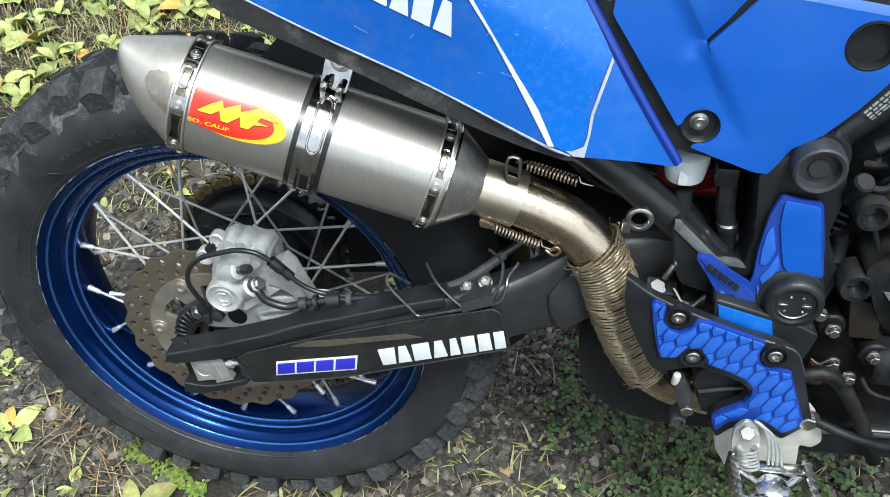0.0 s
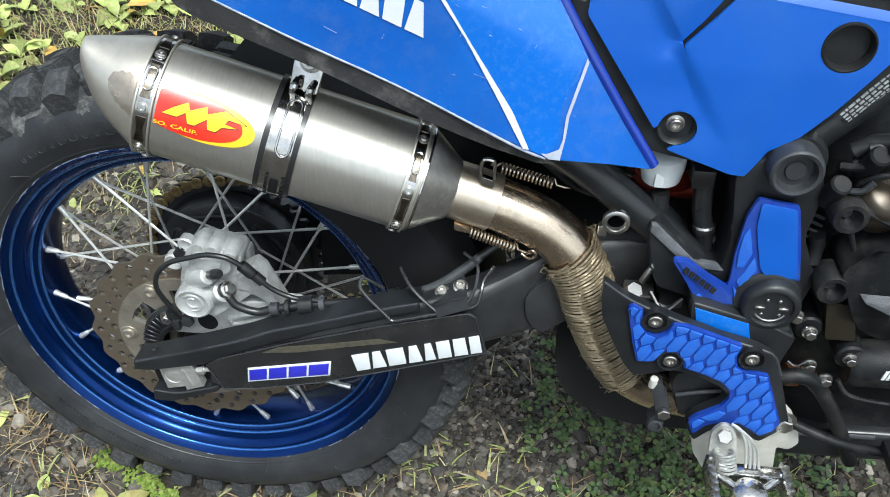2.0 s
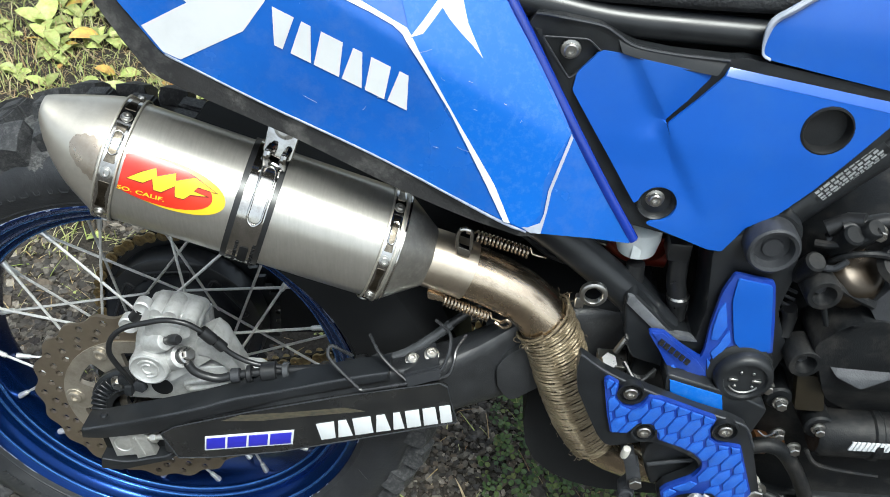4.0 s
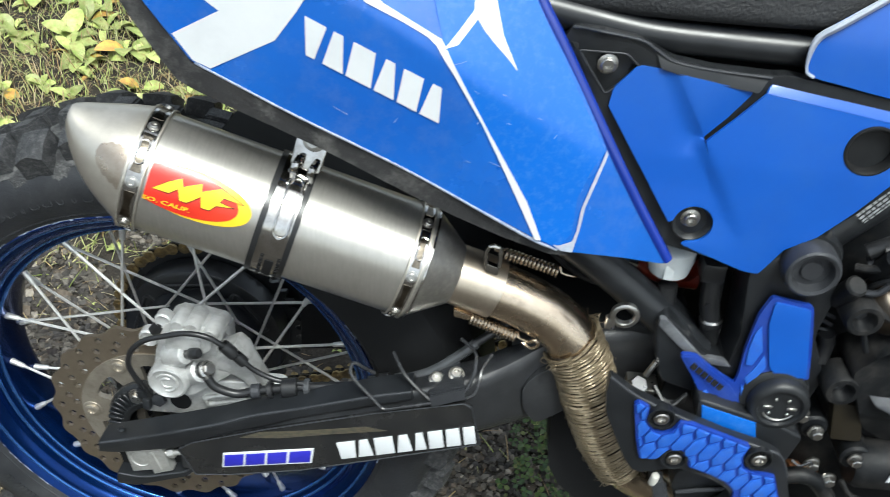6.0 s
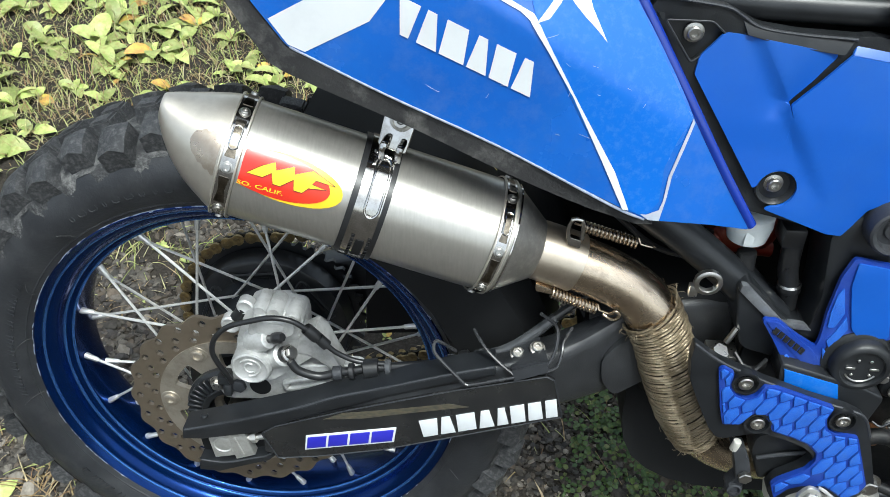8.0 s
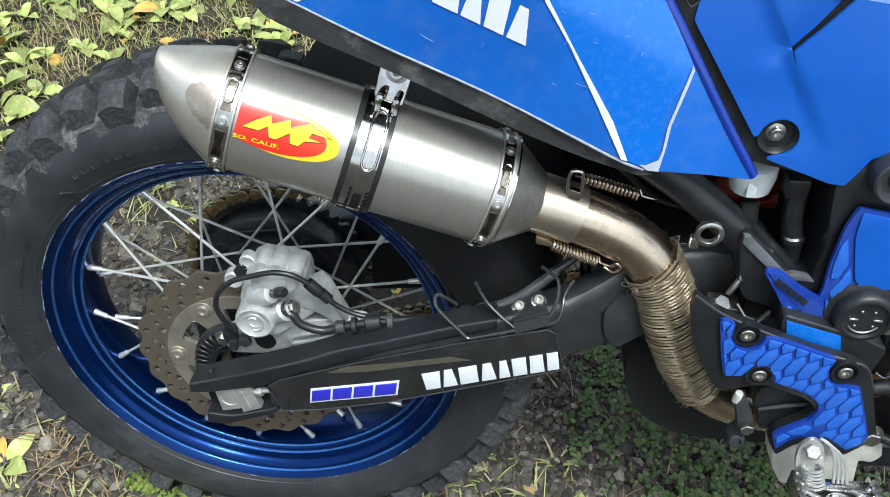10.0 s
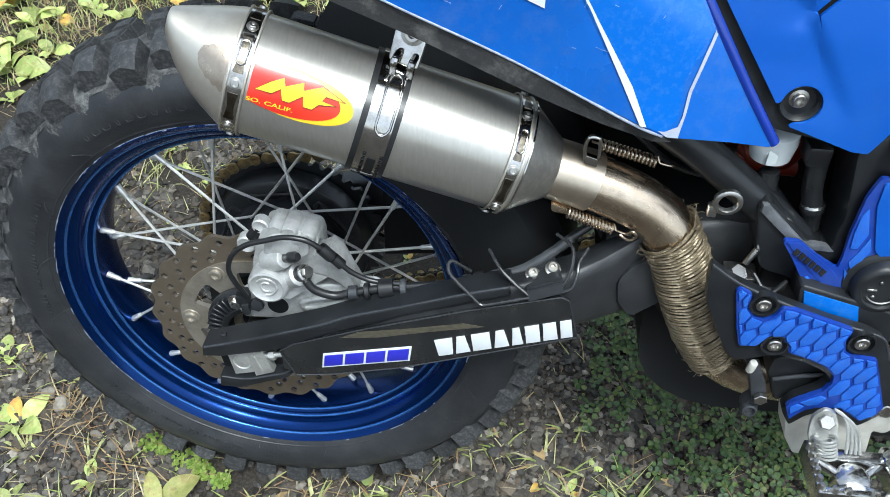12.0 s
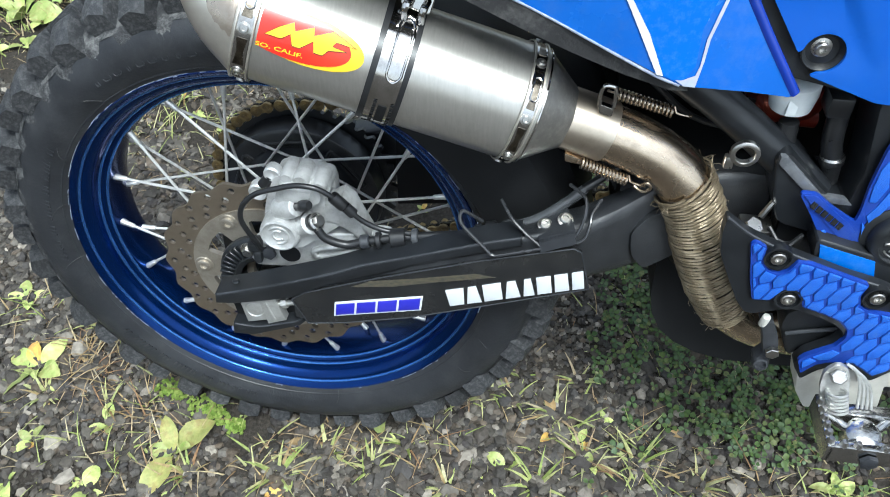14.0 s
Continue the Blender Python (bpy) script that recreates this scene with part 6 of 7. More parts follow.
for p, d, r, l, m in (((0.122, -0.126, 0.1005), (1, 0.1, 0.16), 0.0072, 0.010, GREY), ((0.136, -0.1245, 0.103), (1, 0.1, 0.16), 0.0085, 0.006, HOSE), ((0.155, -0.122, 0.1065), (1, 0.1, 0.13), 0.0098, 0.016, HOSE), ((0.172, -0.1205, 0.1085), (1, 0.05, 0.15), 0.0088, 0.007, CLEAR),
                      ((0.235, -0.1175, 0.1195), (1, 0.05, 0.25), 0.0086, 0.008, CLEAR), ((0.2475, -0.1168, 0.123), (1, 0.05, 0.3), 0.0098, 0.011, HOSE), ((0.263, -0.1155, 0.128), (1, 0.1, 0.3), 0.0082, 0.012, CLEAR)):
    part("hose_joint", lathe([(-l / 2, r * 0.8), (-l / 2 + 0.001, r), (l / 2 - 0.001, r), (l / 2, r * 0.8)], p, d, 18), m, hose)
part("hose_upper_sleeve", sweep(spline([(0.27, -0.1145, 0.1305), (0.29, -0.1115, 0.139), (0.311, -0.106, 0.154), (0.331, -0.098, 0.17)], 5), 0.0055, 12), CLEAR, hose, "greyish outer sleeve")

# wire guard over the hose
wires = part("wire_guard", sweep(spline([(0.238, -0.126, 0.142), (0.229, -0.132, 0.153), (0.220, -0.136, 0.161), (0.2175, -0.140, 0.156), (0.222, -0.144, 0.148), (0.2455, -0.151, 0.127), (0.250, -0.152, 0.1235), (0.258, -0.152, 0.1245), (0.295, -0.151, 0.1365)], 5), 0.0017, 8), WIRE, bike, "bent black wire hose guard")
for pts in ([(0.254, -0.118, 0.164), (0.266, -0.135, 0.156), (0.280, -0.144, 0.147), (0.294, -0.150, 0.139)], [(0.324, -0.150, 0.153), (0.3285, -0.146, 0.162), (0.3315, -0.138, 0.173), (0.330, -0.125, 0.181), (0.316, -0.108, 0.181)],
            [(0.323, -0.150, 0.1455), (0.333, -0.148, 0.151), (0.3365, -0.142, 0.162), (0.338, -0.133, 0.169), (0.346, -0.118, 0.175)]):
    part("guard_wire", sweep(spline(pts, 6), 0.0017, 8), WIRE, wires)
# a black bracket; the grey stands in for light along its edges
part("guard_bracket", join(slab([(0.28, -0.108, 0.131), (0.317, -0.108, 0.151), (0.324, -0.1495, 0.159), (0.292, -0.1495, 0.144)], (0, 0, 0.003)), slab([(0.292, -0.151, 0.144), (0.324, -0.151, 0.159), (0.326, -0.1525, 0.147), (0.295, -0.1525, 0.132)], (0, 0.003, 0))), GREY, wires, "folded black bracket, greyed for the light on its edges")
for x, y, z in ((0.297, -0.128, 0.146), (0.315, -0.128, 0.155)):
    hex_bolt("guard_bolt", (x, y, z), wires, 0.0052, 0.005, axis=(0, -0.4, 0.9), socket=True)
part("arm_pad", sheet(rounded([(0.382, 0.112), (0.378, 0.140), (0.390, 0.157), (0.41, 0.166), (0.43, 0.168), (0.43, 0.112), (0.397, 0.091)], 0.008), lambda x, z: -0.120 + 0.25 * (x - 0.38), 0.01, 0.012, 0.003), SATIN, swing, "raised black pad")

# ---- far side and dark interior ----
part("far_swingarm", loft([box_section(x, 0.105, 0.145, z0, z1) for x, z0, z1 in ((-0.04, -0.03, 0.04), (0.1, -0.005, 0.075), (0.3, 0.06, 0.13), (0.5, 0.12, 0.2))]), BLACK, bike, "black far arm of the swingarm")
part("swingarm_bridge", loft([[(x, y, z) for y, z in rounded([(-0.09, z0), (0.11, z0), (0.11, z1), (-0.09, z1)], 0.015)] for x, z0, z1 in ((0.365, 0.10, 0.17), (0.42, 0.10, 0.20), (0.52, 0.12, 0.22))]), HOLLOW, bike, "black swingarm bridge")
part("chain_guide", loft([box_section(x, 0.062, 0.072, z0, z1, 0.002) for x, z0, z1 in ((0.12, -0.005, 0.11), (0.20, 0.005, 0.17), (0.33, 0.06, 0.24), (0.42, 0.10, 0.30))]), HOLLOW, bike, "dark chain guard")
# added dark sheet in place of the shade inside the frame
part("dark_bulkhead", sheet([(0.36, 0.20), (0.345, 0.42), (0.66, 0.44), (0.68, 0.10), (0.52, 0.10)], 0.03, 0.05), HOLLOW, bike, "near-black sheet standing in for the shaded interior")
shock = part("shock_absorber", lathe([(-0.06, 0.0), (-0.06, 0.024), (-0.05, 0.026), (0.02, 0.026), (0.025, 0.036), (0.03, 0.036), (0.035, 0.026), (0.16, 0.026), (0.16, 0.0)], (0.50, -0.02, 0.16), (0.08, 0, 1), 24), HOLLOW, bike, "dark rear shock absorber")
part("spring_collar", lathe([(0.085, 0.03), (0.087, 0.034), (0.094, 0.036), (0.104, 0.036), (0.108, 0.033), (0.108, 0.03)], (0.495, -0.03, 0.155), (0.08, 0, 1), 28), ORANGE, shock, "orange preload collar")
part("reservoir_union", sweep(spline([(0.470, -0.05, 0.258), (0.482, -0.05, 0.246), (0.50, -0.052, 0.239), (0.53, -0.05, 0.236)], 5), 0.008, 14), ORANGE, shock, "orange hose end")
tank = part("fluid_reservoir", join(lathe([(-0.012, 0.0), (-0.012, 0.014), (-0.010, 0.0175), (0.0, 0.0195), (0.004, 0.0205), (0.016, 0.0205), (0.018, 0.018), (0.018, 0.0)], (0.491, -0.088, 0.2815), (-0.06, -0.05, 1), 32), block((0.483, -0.1085, 0.2725), (0.492, -0.104, 0.2875), 0.002)), MILKY, bike, "milky white fluid reservoir")
tube("reservoir_hose", [(0.492, -0.098, 0.262), (0.495, -0.1, 0.235), (0.505, -0.1, 0.20), (0.515, -0.1, 0.15)], 0.0085, HOSE, "black hose under the reservoir")
plug = part("cable_connector", join(block((0.515, -0.11, 0.275), (0.535, -0.085, 0.294), 0.003), sweep(spline([(0.528, -0.1, 0.28), (0.531, -0.1, 0.25), (0.536, -0.1, 0.232)], 4), 0.009, 12), lathe([(0, 0.0085), (0.003, 0.0105), (0.009, 0.0105), (0.012, 0.009), (0.028, 0.009), (0.03, 0.006)], (0.5365, -0.1, 0.2345), (0.12, 0, -1), 16)), HOSE, bike, "black cable connector")
part("connector_ring", lathe([(0, 0.0096), (0.002, 0.0108), (0.004, 0.0096)], (0.5365, -0.1, 0.2335), (0.12, 0, -1), 16), BOLT, plug)
part("inner_cable", sweep(spline([(0.448, -0.08, 0.172), (0.47, -0.082, 0.178), (0.494, -0.08, 0.184)], 4), 0.0013, 6), GREY, bike, "thin inner cable")
for k in range(4):
    part("inner_cable", sweep(spline([(0.37 + 0.01 * k, -0.05, 0.27 + 0.01 * k), (0.42, -0.06, 0.235 + 0.012 * k), (0.47, -0.06, 0.225 + 0.01 * k)], 4), 0.003, 7), HOSE, bike)
switch = part("brake_light_switch", join(lathe([(-0.01, 0.008), (0.004, 0.008), (0.004, 0.0)], (0.478, -0.138, 0.176), (0.3, -0.5, 0.8), 6), lathe([(-0.014, 0.006), (-0.008, 0.0095), (-0.002, 0.0095)], (0.480, -0.136, 0.172), (0.3, -0.5, 0.8), 16), block((0.472, -0.135, 0.158), (0.50, -0.11, 0.168), 0.002), sweep([(0.485, -0.13, 0.182), (0.492, -0.128, 0.198)], 0.003, 8)), BOLT, bike, "steel banjo bolt beside the frame")
part("wire_loom", join(*[sweep(spline([(0.495, -0.13, 0.165 + 0.002 * k), (0.508, -0.137 - 0.002 * k, 0.16), (0.525, -0.132, 0.158 + 0.003 * k)], 4), 0.002, 7) for k in range(4)]), HOSE, bike, "bundle of black wires")

# ---- brake lever parts under the hanger ----
master = part("master_cylinder", sheet(rounded([(0.5418, 0.038), (0.53, 0.0682), (0.5314, 0.0873), (0.5536, 0.0973), (0.5731, 0.0837), (0.5887, 0.0693), (0.5866, 0.0594), (0.5608, 0.0373), (0.5469, 0.0286)], 0.006), -0.152, 0.03, 0.02, 0.004), PLASTIC, bike, "black rear master cylinder")
part("cylinder_ridge", sweep(spline([(0.536, -0.1545, 0.062), (0.546, -0.1555, 0.0665), (0.562, -0.1555, 0.0715), (0.580, -0.1545, 0.0745)], 4), 0.0022, 8), GREY, master, "worn ridge")
clevis = part("pushrod_clevis", sheet(rounded([(0.5065, 0.0806), (0.519, 0.0823), (0.5231, 0.0687), (0.5265, 0.0667), (0.5335, 0.0420), (0.5300, 0.0330), (0.5150, 0.0200), (0.5130, 0.0290), (0.5195, 0.0400), (0.5125, 0.0660)], 0.0015), -0.163, 0.014, 0.02, 0.0015), GREY, bike, "black pushrod clevis with worn edges")
part("clevis_pin", lathe([(-0.004, 0.0040), (0.0095, 0.0040), (0.0105, 0.0034), (0.0105, 0.0)], (0.5100, -0.1600, 0.0800), (0, -0.25, 1), 18), PALE, clevis, "bright steel pin")
hex_bolt("clevis_bolt", (0.526, -0.1635, 0.0460), clevis, 0.0068, 0.006, washer=False)
part("clevis_ball", lathe([(-0.008, 0.0), (-0.006, 0.007), (0.0, 0.009), (0.005, 0.007), (0.0055, 0.0052), (0.002, 0.0045), (0.003, 0.0)], (0.5205, -0.162, 0.0255), (0, -1, 0.2), 18), GREY, clevis)
part("exhaust_shield", loft([[(x, -0.085, z0), (x, 0.02, z0 - 0.004), (x, 0.02, z1), (x, -0.07, z1)] for x, z0, z1 in ((0.418, 0.030, 0.085), (0.424, 0.0, 0.075), (0.436, -0.024, 0.06), (0.455, -0.042, 0.04), (0.482, -0.056, 0.02), (0.515, -0.063, 0.01), (0.56, -0.063, 0.0), (0.64, -0.06, 0.01))]), HOLLOW, bike, "matt black shield under the exhaust", 50)

# ---- engine ----
engine = part("engine_case", loft([[(x, y, z) for y, z in rounded([(-w, z0), (0.12, z0), (0.12, z1), (-w, z1)], 0.012)] for x, w, z0, z1 in ((0.632, 0.075, 0.0, 0.30), (0.66, 0.105, -0.02, 0.32), (0.70, 0.118, -0.03, 0.34), (0.85, 0.12, -0.03, 0.36))]), ENGINE, bike, "black engine cases with bolts and covers")
part("clutch_cover", sheet(rounded([(0.650, 0.225), (0.668, 0.252), (0.69, 0.262), (0.78, 0.25), (0.80, 0.14), (0.73, 0.122), (0.69, 0.15), (0.672, 0.178)], 0.008), lambda x, z: -0.150 + 0.5 * max(0, 0.185 - z) + 0.15 * max(0, 0.67 - x), 0.05, 0.01, 0.004), ENGINE, engine, "black clutch cover")
part("case_ledge", sheet(rounded([(0.652, 0.226), (0.676, 0.199), (0.698, 0.192), (0.73, 0.203), (0.80, 0.20), (0.80, 0.222), (0.72, 0.222), (0.706, 0.216), (0.678, 0.218)], 0.003), lambda x, z: -0.1585 + 0.8 * (z - 0.195), 0.02, 0.008, 0.002), GREY, engine, "grey ledge")
part("case_ledge", sheet(rounded([(0.682, 0.273), (0.694, 0.292), (0.72, 0.281), (0.78, 0.262), (0.78, 0.205), (0.742, 0.218), (0.71, 0.236)], 0.003), lambda x, z: -0.1475 + 0.1 * (z - 0.26), 0.02, 0.008, 0.002), GREY, engine)
for x, z in ((0.641, 0.281), (0.649, 0.204)):
    part("case_lug", lathe([(-0.12, 0.0155), (-0.146, 0.0155), (-0.1485, 0.014), (-0.1485, 0.010), (-0.143, 0.0085), (-0.13, 0.0)], (x, 0, z), (0, 1, 0), 24), ENGINE, engine)
    hex_bolt("lug_bolt", (x - 0.003, -0.136, z + 0.003), engine, 0.006, 0.006, washer=False, material=GREY)
part("lug_arm", sweep([(0.648, -0.140, 0.289), (0.668, -0.143, 0.280), (0.685, -0.147, 0.275)], 0.004, 8), ENGINE, engine)
part("lug_arm", sweep([(0.646, -0.142, 0.268), (0.654, -0.145, 0.248)], 0.0025, 8), ENGINE, engine)
part("sealing_plate", sheet(rounded([(0.651, 0.184), (0.677, 0.181), (0.69, 0.139), (0.662, 0.138)], 0.004), -0.138, 0.01), shade("dull_bronze", (0.02, 0.016, 0.009), (0.014, 0.011, 0.007), rough=0.5, spec=0.3), engine, "dull bronze plate")
part("oil_cap_cover", lathe([(-0.03, 0.026), (-0.012, 0.026), (-0.004, 0.022), (0.0, 0.015), (0.0, 0.0)], (0.672, -0.132, 0.300), (0.1, -0.6, 0.8), 28), BRONZE, engine, "bronze-grey round cover")
part("oil_cap_rib", lathe([(0.0, 0.018), (0.006, 0.015), (0.006, 0.0)], (0.695, -0.136, 0.310), (0.1, -0.6, 0.8), 24), ENGINE, engine)
for x, y, z, r in ((0.669, -0.135, 0.34, 0.006), (0.692, -0.135, 0.345, 0.0055), (0.645, -0.140, 0.148, 0.006), (0.687, -0.145, 0.124, 0.0055), (0.632, -0.13, 0.158, 0.006), (0.66, -0.13, 0.098, 0.006), (0.675, -0.14, 0.09, 0.006)):
    hex_bolt("case_bolt", (x, y, z), engine, r * 0.85, 0.008)
for k, (a, b) in enumerate((((0.635, -0.12, 0.33), (0.66, -0.128, 0.345)), ((0.64, -0.12, 0.318), (0.652, -0.128, 0.325)), ((0.645, -0.125, 0.335), (0.70, -0.135, 0.352)), ((0.63, -0.12, 0.245), (0.632, -0.122, 0.215)))):
    part("engine_hose", sweep([a, tuple((p + q) / 2 + 0.003 for p, q in zip(a, b)), b], 0.007, 12), HOSE, engine)
starter = part("starter_motor", lathe([(0.0, 0.0), (0.0, 0.020), (0.006, 0.024), (0.05, 0.024), (0.052, 0.026), (0.058, 0.026), (0.06, 0.024), (0.16, 0.024)], (0.690, -0.132, 0.108), (1, 0, 0.06), 28), ENGINE, engine, "black starter motor")
letter_bars("pale_mark", (0.716, 0.1105), (1, 0.05), (0.05, 1), [0.0035, 0.0028, 0.004, 0.0035, 0.003, 0.004, 0.0035, 0.003, 0.003], 0.011, 0.0009, -0.1568, WHITE, starter, 0.1)
part("dome_rim", sweep([(0.672 + 0.029 * math.cos(a), -0.128 - 0.012 * math.sin(a), 0.300 + 0.022 * math.sin(a)) for a in [radians(v) for v in range(20, 200, 12)]], 0.0028, 8), ENGINE, engine)
part("case_rib", sweep(spline([(0.628, -0.125, 0.318), (0.640, -0.132, 0.322), (0.656, -0.138, 0.331), (0.668, -0.14, 0.345)], 5), 0.0035, 8), ENGINE, engine)
part("case_rib", sweep(spline([(0.632, -0.132, 0.300), (0.645, -0.138, 0.303), (0.652, -0.14, 0.313)], 5), 0.003, 8), GREY, engine)
for x, z, r in ((0.650, 0.337, 0.009), (0.664, 0.345, 0.0085), (0.628, 0.308, 0.009)):
    part("case_tower", lathe([(-0.03, r), (0.0, r), (0.002, r * 0.8), (0.002, 0.0)], (x, -0.138, z), (0.1, -0.55, 0.83), 18), ENGINE, engine)
for z in (0.262, 0.254, 0.246, 0.238):
    part("case_rib", sweep([(0.620, -0.112, z), (0.633, -0.118, z - 0.002)], 0.0016, 6), GREY, engine)
part("bolt_pad", join(lathe([(-0.05, 0.014), (0.0, 0.014), (0.002, 0.012), (0.002, 0.0)], (0.690, -0.140, 0.121), (0, -1, 0), 24), lathe([(-0.05, 0.013), (0.0, 0.013), (0.002, 0.011), (0.002, 0.0)], (0.645, -0.134, 0.148), (0, -1, 0), 24)), ENGINE, engine)
part("case_seam", sweep(spline([(0.684, -0.146, 0.096), (0.693, -0.15, 0.084), (0.705, -0.15, 0.078), (0.722, -0.15, 0.075), (0.76, -0.15, 0.072)], 5), 0.0022, 7), ENGINE, engine)
part("loose_wire", sweep(spline([(0.633, -0.145, 0.113), (0.640, -0.149, 0.111), (0.648, -0.148, 0.116), (0.652, -0.146, 0.112)], 5), 0.0011, 6), GREY, engine)
part("lower_hoop", sweep(spline([(0.628, -0.142, 0.085), (0.645, -0.142, 0.092), (0.662, -0.142, 0.088), (0.680, -0.140, 0.068), (0.70, -0.138, 0.036), (0.735, -0.136, -0.03)], 6), 0.0078, 12), ENGINE, bike, "black bent lower frame hoop")
part("copper_union", lathe([(0.0, 0.0), (0.0, 0.012), (0.012, 0.012), (0.013, 0.009), (0.03, 0.009)], (0.650, -0.11, 0.062), (1, 0.1, 0), 16), shade("copper", (0.35, 0.16, 0.07), (0.25, 0.11, 0.05), rough=0.4, metal=0.8), bike, "copper-coloured union")
part("skid_rail", loft([box_section(x, -0.13, 0.13, z0, z1, 0.008) for x, z0, z1 in ((0.655, -0.04, 0.002), (0.75, -0.035, 0.008), (0.95, -0.02, 0.02))]), BLACK, bike, "black lower rail")
part("rail_edge", sweep([(0.66, -0.132, 0.0), (0.75, -0.132, 0.006)], 0.003, 8), GREY, bike)
pedal = part("brake_pedal", join(block((0.722, -0.23, 0.056), (0.80, -0.19, 0.068), 0.003), sweep(spline([(0.64, -0.16, 0.05), (0.69, -0.18, 0.045), (0.74, -0.2, 0.058)], 5), 0.005, 10)), ENGINE, bike, "black brake pedal with bright teeth")
for k in range(6):
    part("pedal_tooth", block((0.726 + 0.012 * k, -0.232, 0.066), (0.731 + 0.012 * k, -0.225, 0.076), 0.001, 1), BOLT, pedal)


# ---- ground: packed gravel with weeds ----
def ground_z(x, y):
    near = 1.0 / (1.0 + (x * x + y * y) / 30.0)
    return near * (0.010 * noise.noise((x * 1.7, y * 1.7, 0.3)) + 0.005 * noise.noise((x * 7, y * 7, 1.7))) - 0.004


def stuff_material(name, colours, rough=0.85, bump=0.0, fine=900.0, spec=0.3, light=0.0):
    """Colour differs from piece to piece, between the colours given, with a faint mottling."""
    m = bpy.data.materials.new(name)
    m.use_nodes = True
    t = m.node_tree
    p = t.nodes["Principled BSDF"]
    geo, ramp = t.nodes.new("ShaderNodeNewGeometry"), t.nodes.new("ShaderNodeValToRGB")
    els = ramp.color_ramp.elements
    while len(els) < len(colours):
        els.new(0.5)
    for i, c in enumerate(colours):
        els[i].position, els[i].color = i / max(1, len(colours) - 1), (*c, 1)
    t.links.new(geo.outputs["Random Per Island"], ramp.inputs[0])
    co, nz, mx = t.nodes.new("ShaderNodeTexCoord"), t.nodes.new("ShaderNodeTexNoise"), t.nodes.new("ShaderNodeMix")
    nz.inputs["Scale"].default_value, nz.inputs["Detail"].default_value = fine / 4, 5.0
    t.links.new(co.outputs["Object"], nz.inputs["Vector"])
    mx.data_type, mx.blend_type = "RGBA", "MULTIPLY"
    mx.inputs[0].default_value = 0.7
    r2 = t.nodes.new("ShaderNodeValToRGB")
    r2.color_ramp.elements[0].color, r2.color_ramp.elements[1].color = (0.5, 0.48, 0.45, 1), (1.25, 1.25, 1.25, 1)
    r2.color_ramp.elements[0].position, r2.color_ramp.elements[1].position = 0.3, 0.7
    t.links.new(nz.outputs["Fac"], r2.inputs[0])
    t.links.new(ramp.outputs[0], mx.inputs[6]), t.links.new(r2.outputs[0], mx.inputs[7])
    t.links.new(mx.outputs[2], p.inputs["Base Color"])
    p.inputs["Roughness"].default_value, p.inputs["Specular IOR Level"].default_value = rough, spec
    if light:
        p.inputs["Subsurface Weight"].default_value = 0.0
        tr, add = t.nodes.new("ShaderNodeBsdfTranslucent"), t.nodes.new("ShaderNodeMixShader")
        add.inputs[0].default_value = light
        t.links.new(mx.outputs[2], tr.inputs[0])
        t.links.new(p.outputs[0], add.inputs[1]), t.links.new(tr.outputs[0], add.inputs[2])
        t.links.new(add.outputs[0], t.nodes["Material Output"].inputs[0])
    if bump:
        n2, b = t.nodes.new("ShaderNodeTexNoise"), t.nodes.new("ShaderNodeBump")
        n2.inputs["Scale"].default_value = fine
        b.inputs["Strength"].default_value, b.inputs["Distance"].default_value = bump, 0.002
        t.links.new(co.outputs["Object"], n2.inputs["Vector"])
        t.links.new(n2.outputs["Fac"], b.inputs["Height"]), t.links.new(b.outputs[0], p.inputs["Normal"])
    return m


STONE = stuff_material("gravel_stone", [(0.021, 0.019, 0.017), (0.083, 0.073, 0.06), (0.037, 0.034, 0.031), (0.115, 0.091, 0.067), (0.029, 0.025, 0.02), (0.14, 0.127, 0.107), (0.054, 0.05, 0.048), (0.026, 0.02, 0.017), (0.299, 0.27, 0.226)], 0.7, 0.5, 500, 0.4)
CLOVER = stuff_material("clover_leaf", [(0.044, 0.088, 0.022), (0.078, 0.13, 0.04), (0.115, 0.168, 0.072), (0.055, 0.102, 0.044), (0.092, 0.15, 0.033), (0.17, 0.185, 0.075)], 0.5, 0, 900, 0.4, 0.2)
GRASS = stuff_material("grass_blade", [(0.24, 0.31, 0.08), (0.34, 0.4, 0.13), (0.47, 0.46, 0.22), (0.29, 0.36, 0.1), (0.5, 0.46, 0.28)], 0.55, 0, 700, 0.4, 0.25)
STRAW = stuff_material("dry_grass", [(0.38, 0.30, 0.15), (0.28, 0.19, 0.09), (0.46, 0.39, 0.24), (0.24, 0.14, 0.07), (0.5, 0.45, 0.3)], 0.7, 0, 700, 0.3, 0.15)
MOSS = stuff_material("moss", [(0.17, 0.27, 0.05), (0.26, 0.34, 0.08), (0.12, 0.2, 0.03), (0.3, 0.36, 0.1)], 0.8, 0, 900, 0.2, 0.2)
LEAF = shade("weed_leaf", (0.24, 0.32, 0.075), (0.42, 0.46, 0.17), rough=0.5, scale=60, bump=0.6, fine=120, dirt=(0.27, 0.19, 0.07), dirt_amount=0.85, dirt_scale=70, per_object=0.38)
OLD_LEAF = shade("mottled_leaf", (0.17, 0.19, 0.05), (0.3, 0.29, 0.1), rough=0.6, scale=70, bump=0.6, fine=180, dirt=(0.2, 0.12, 0.05), dirt_amount=0.85, dirt_scale=60, per_object=0.3)
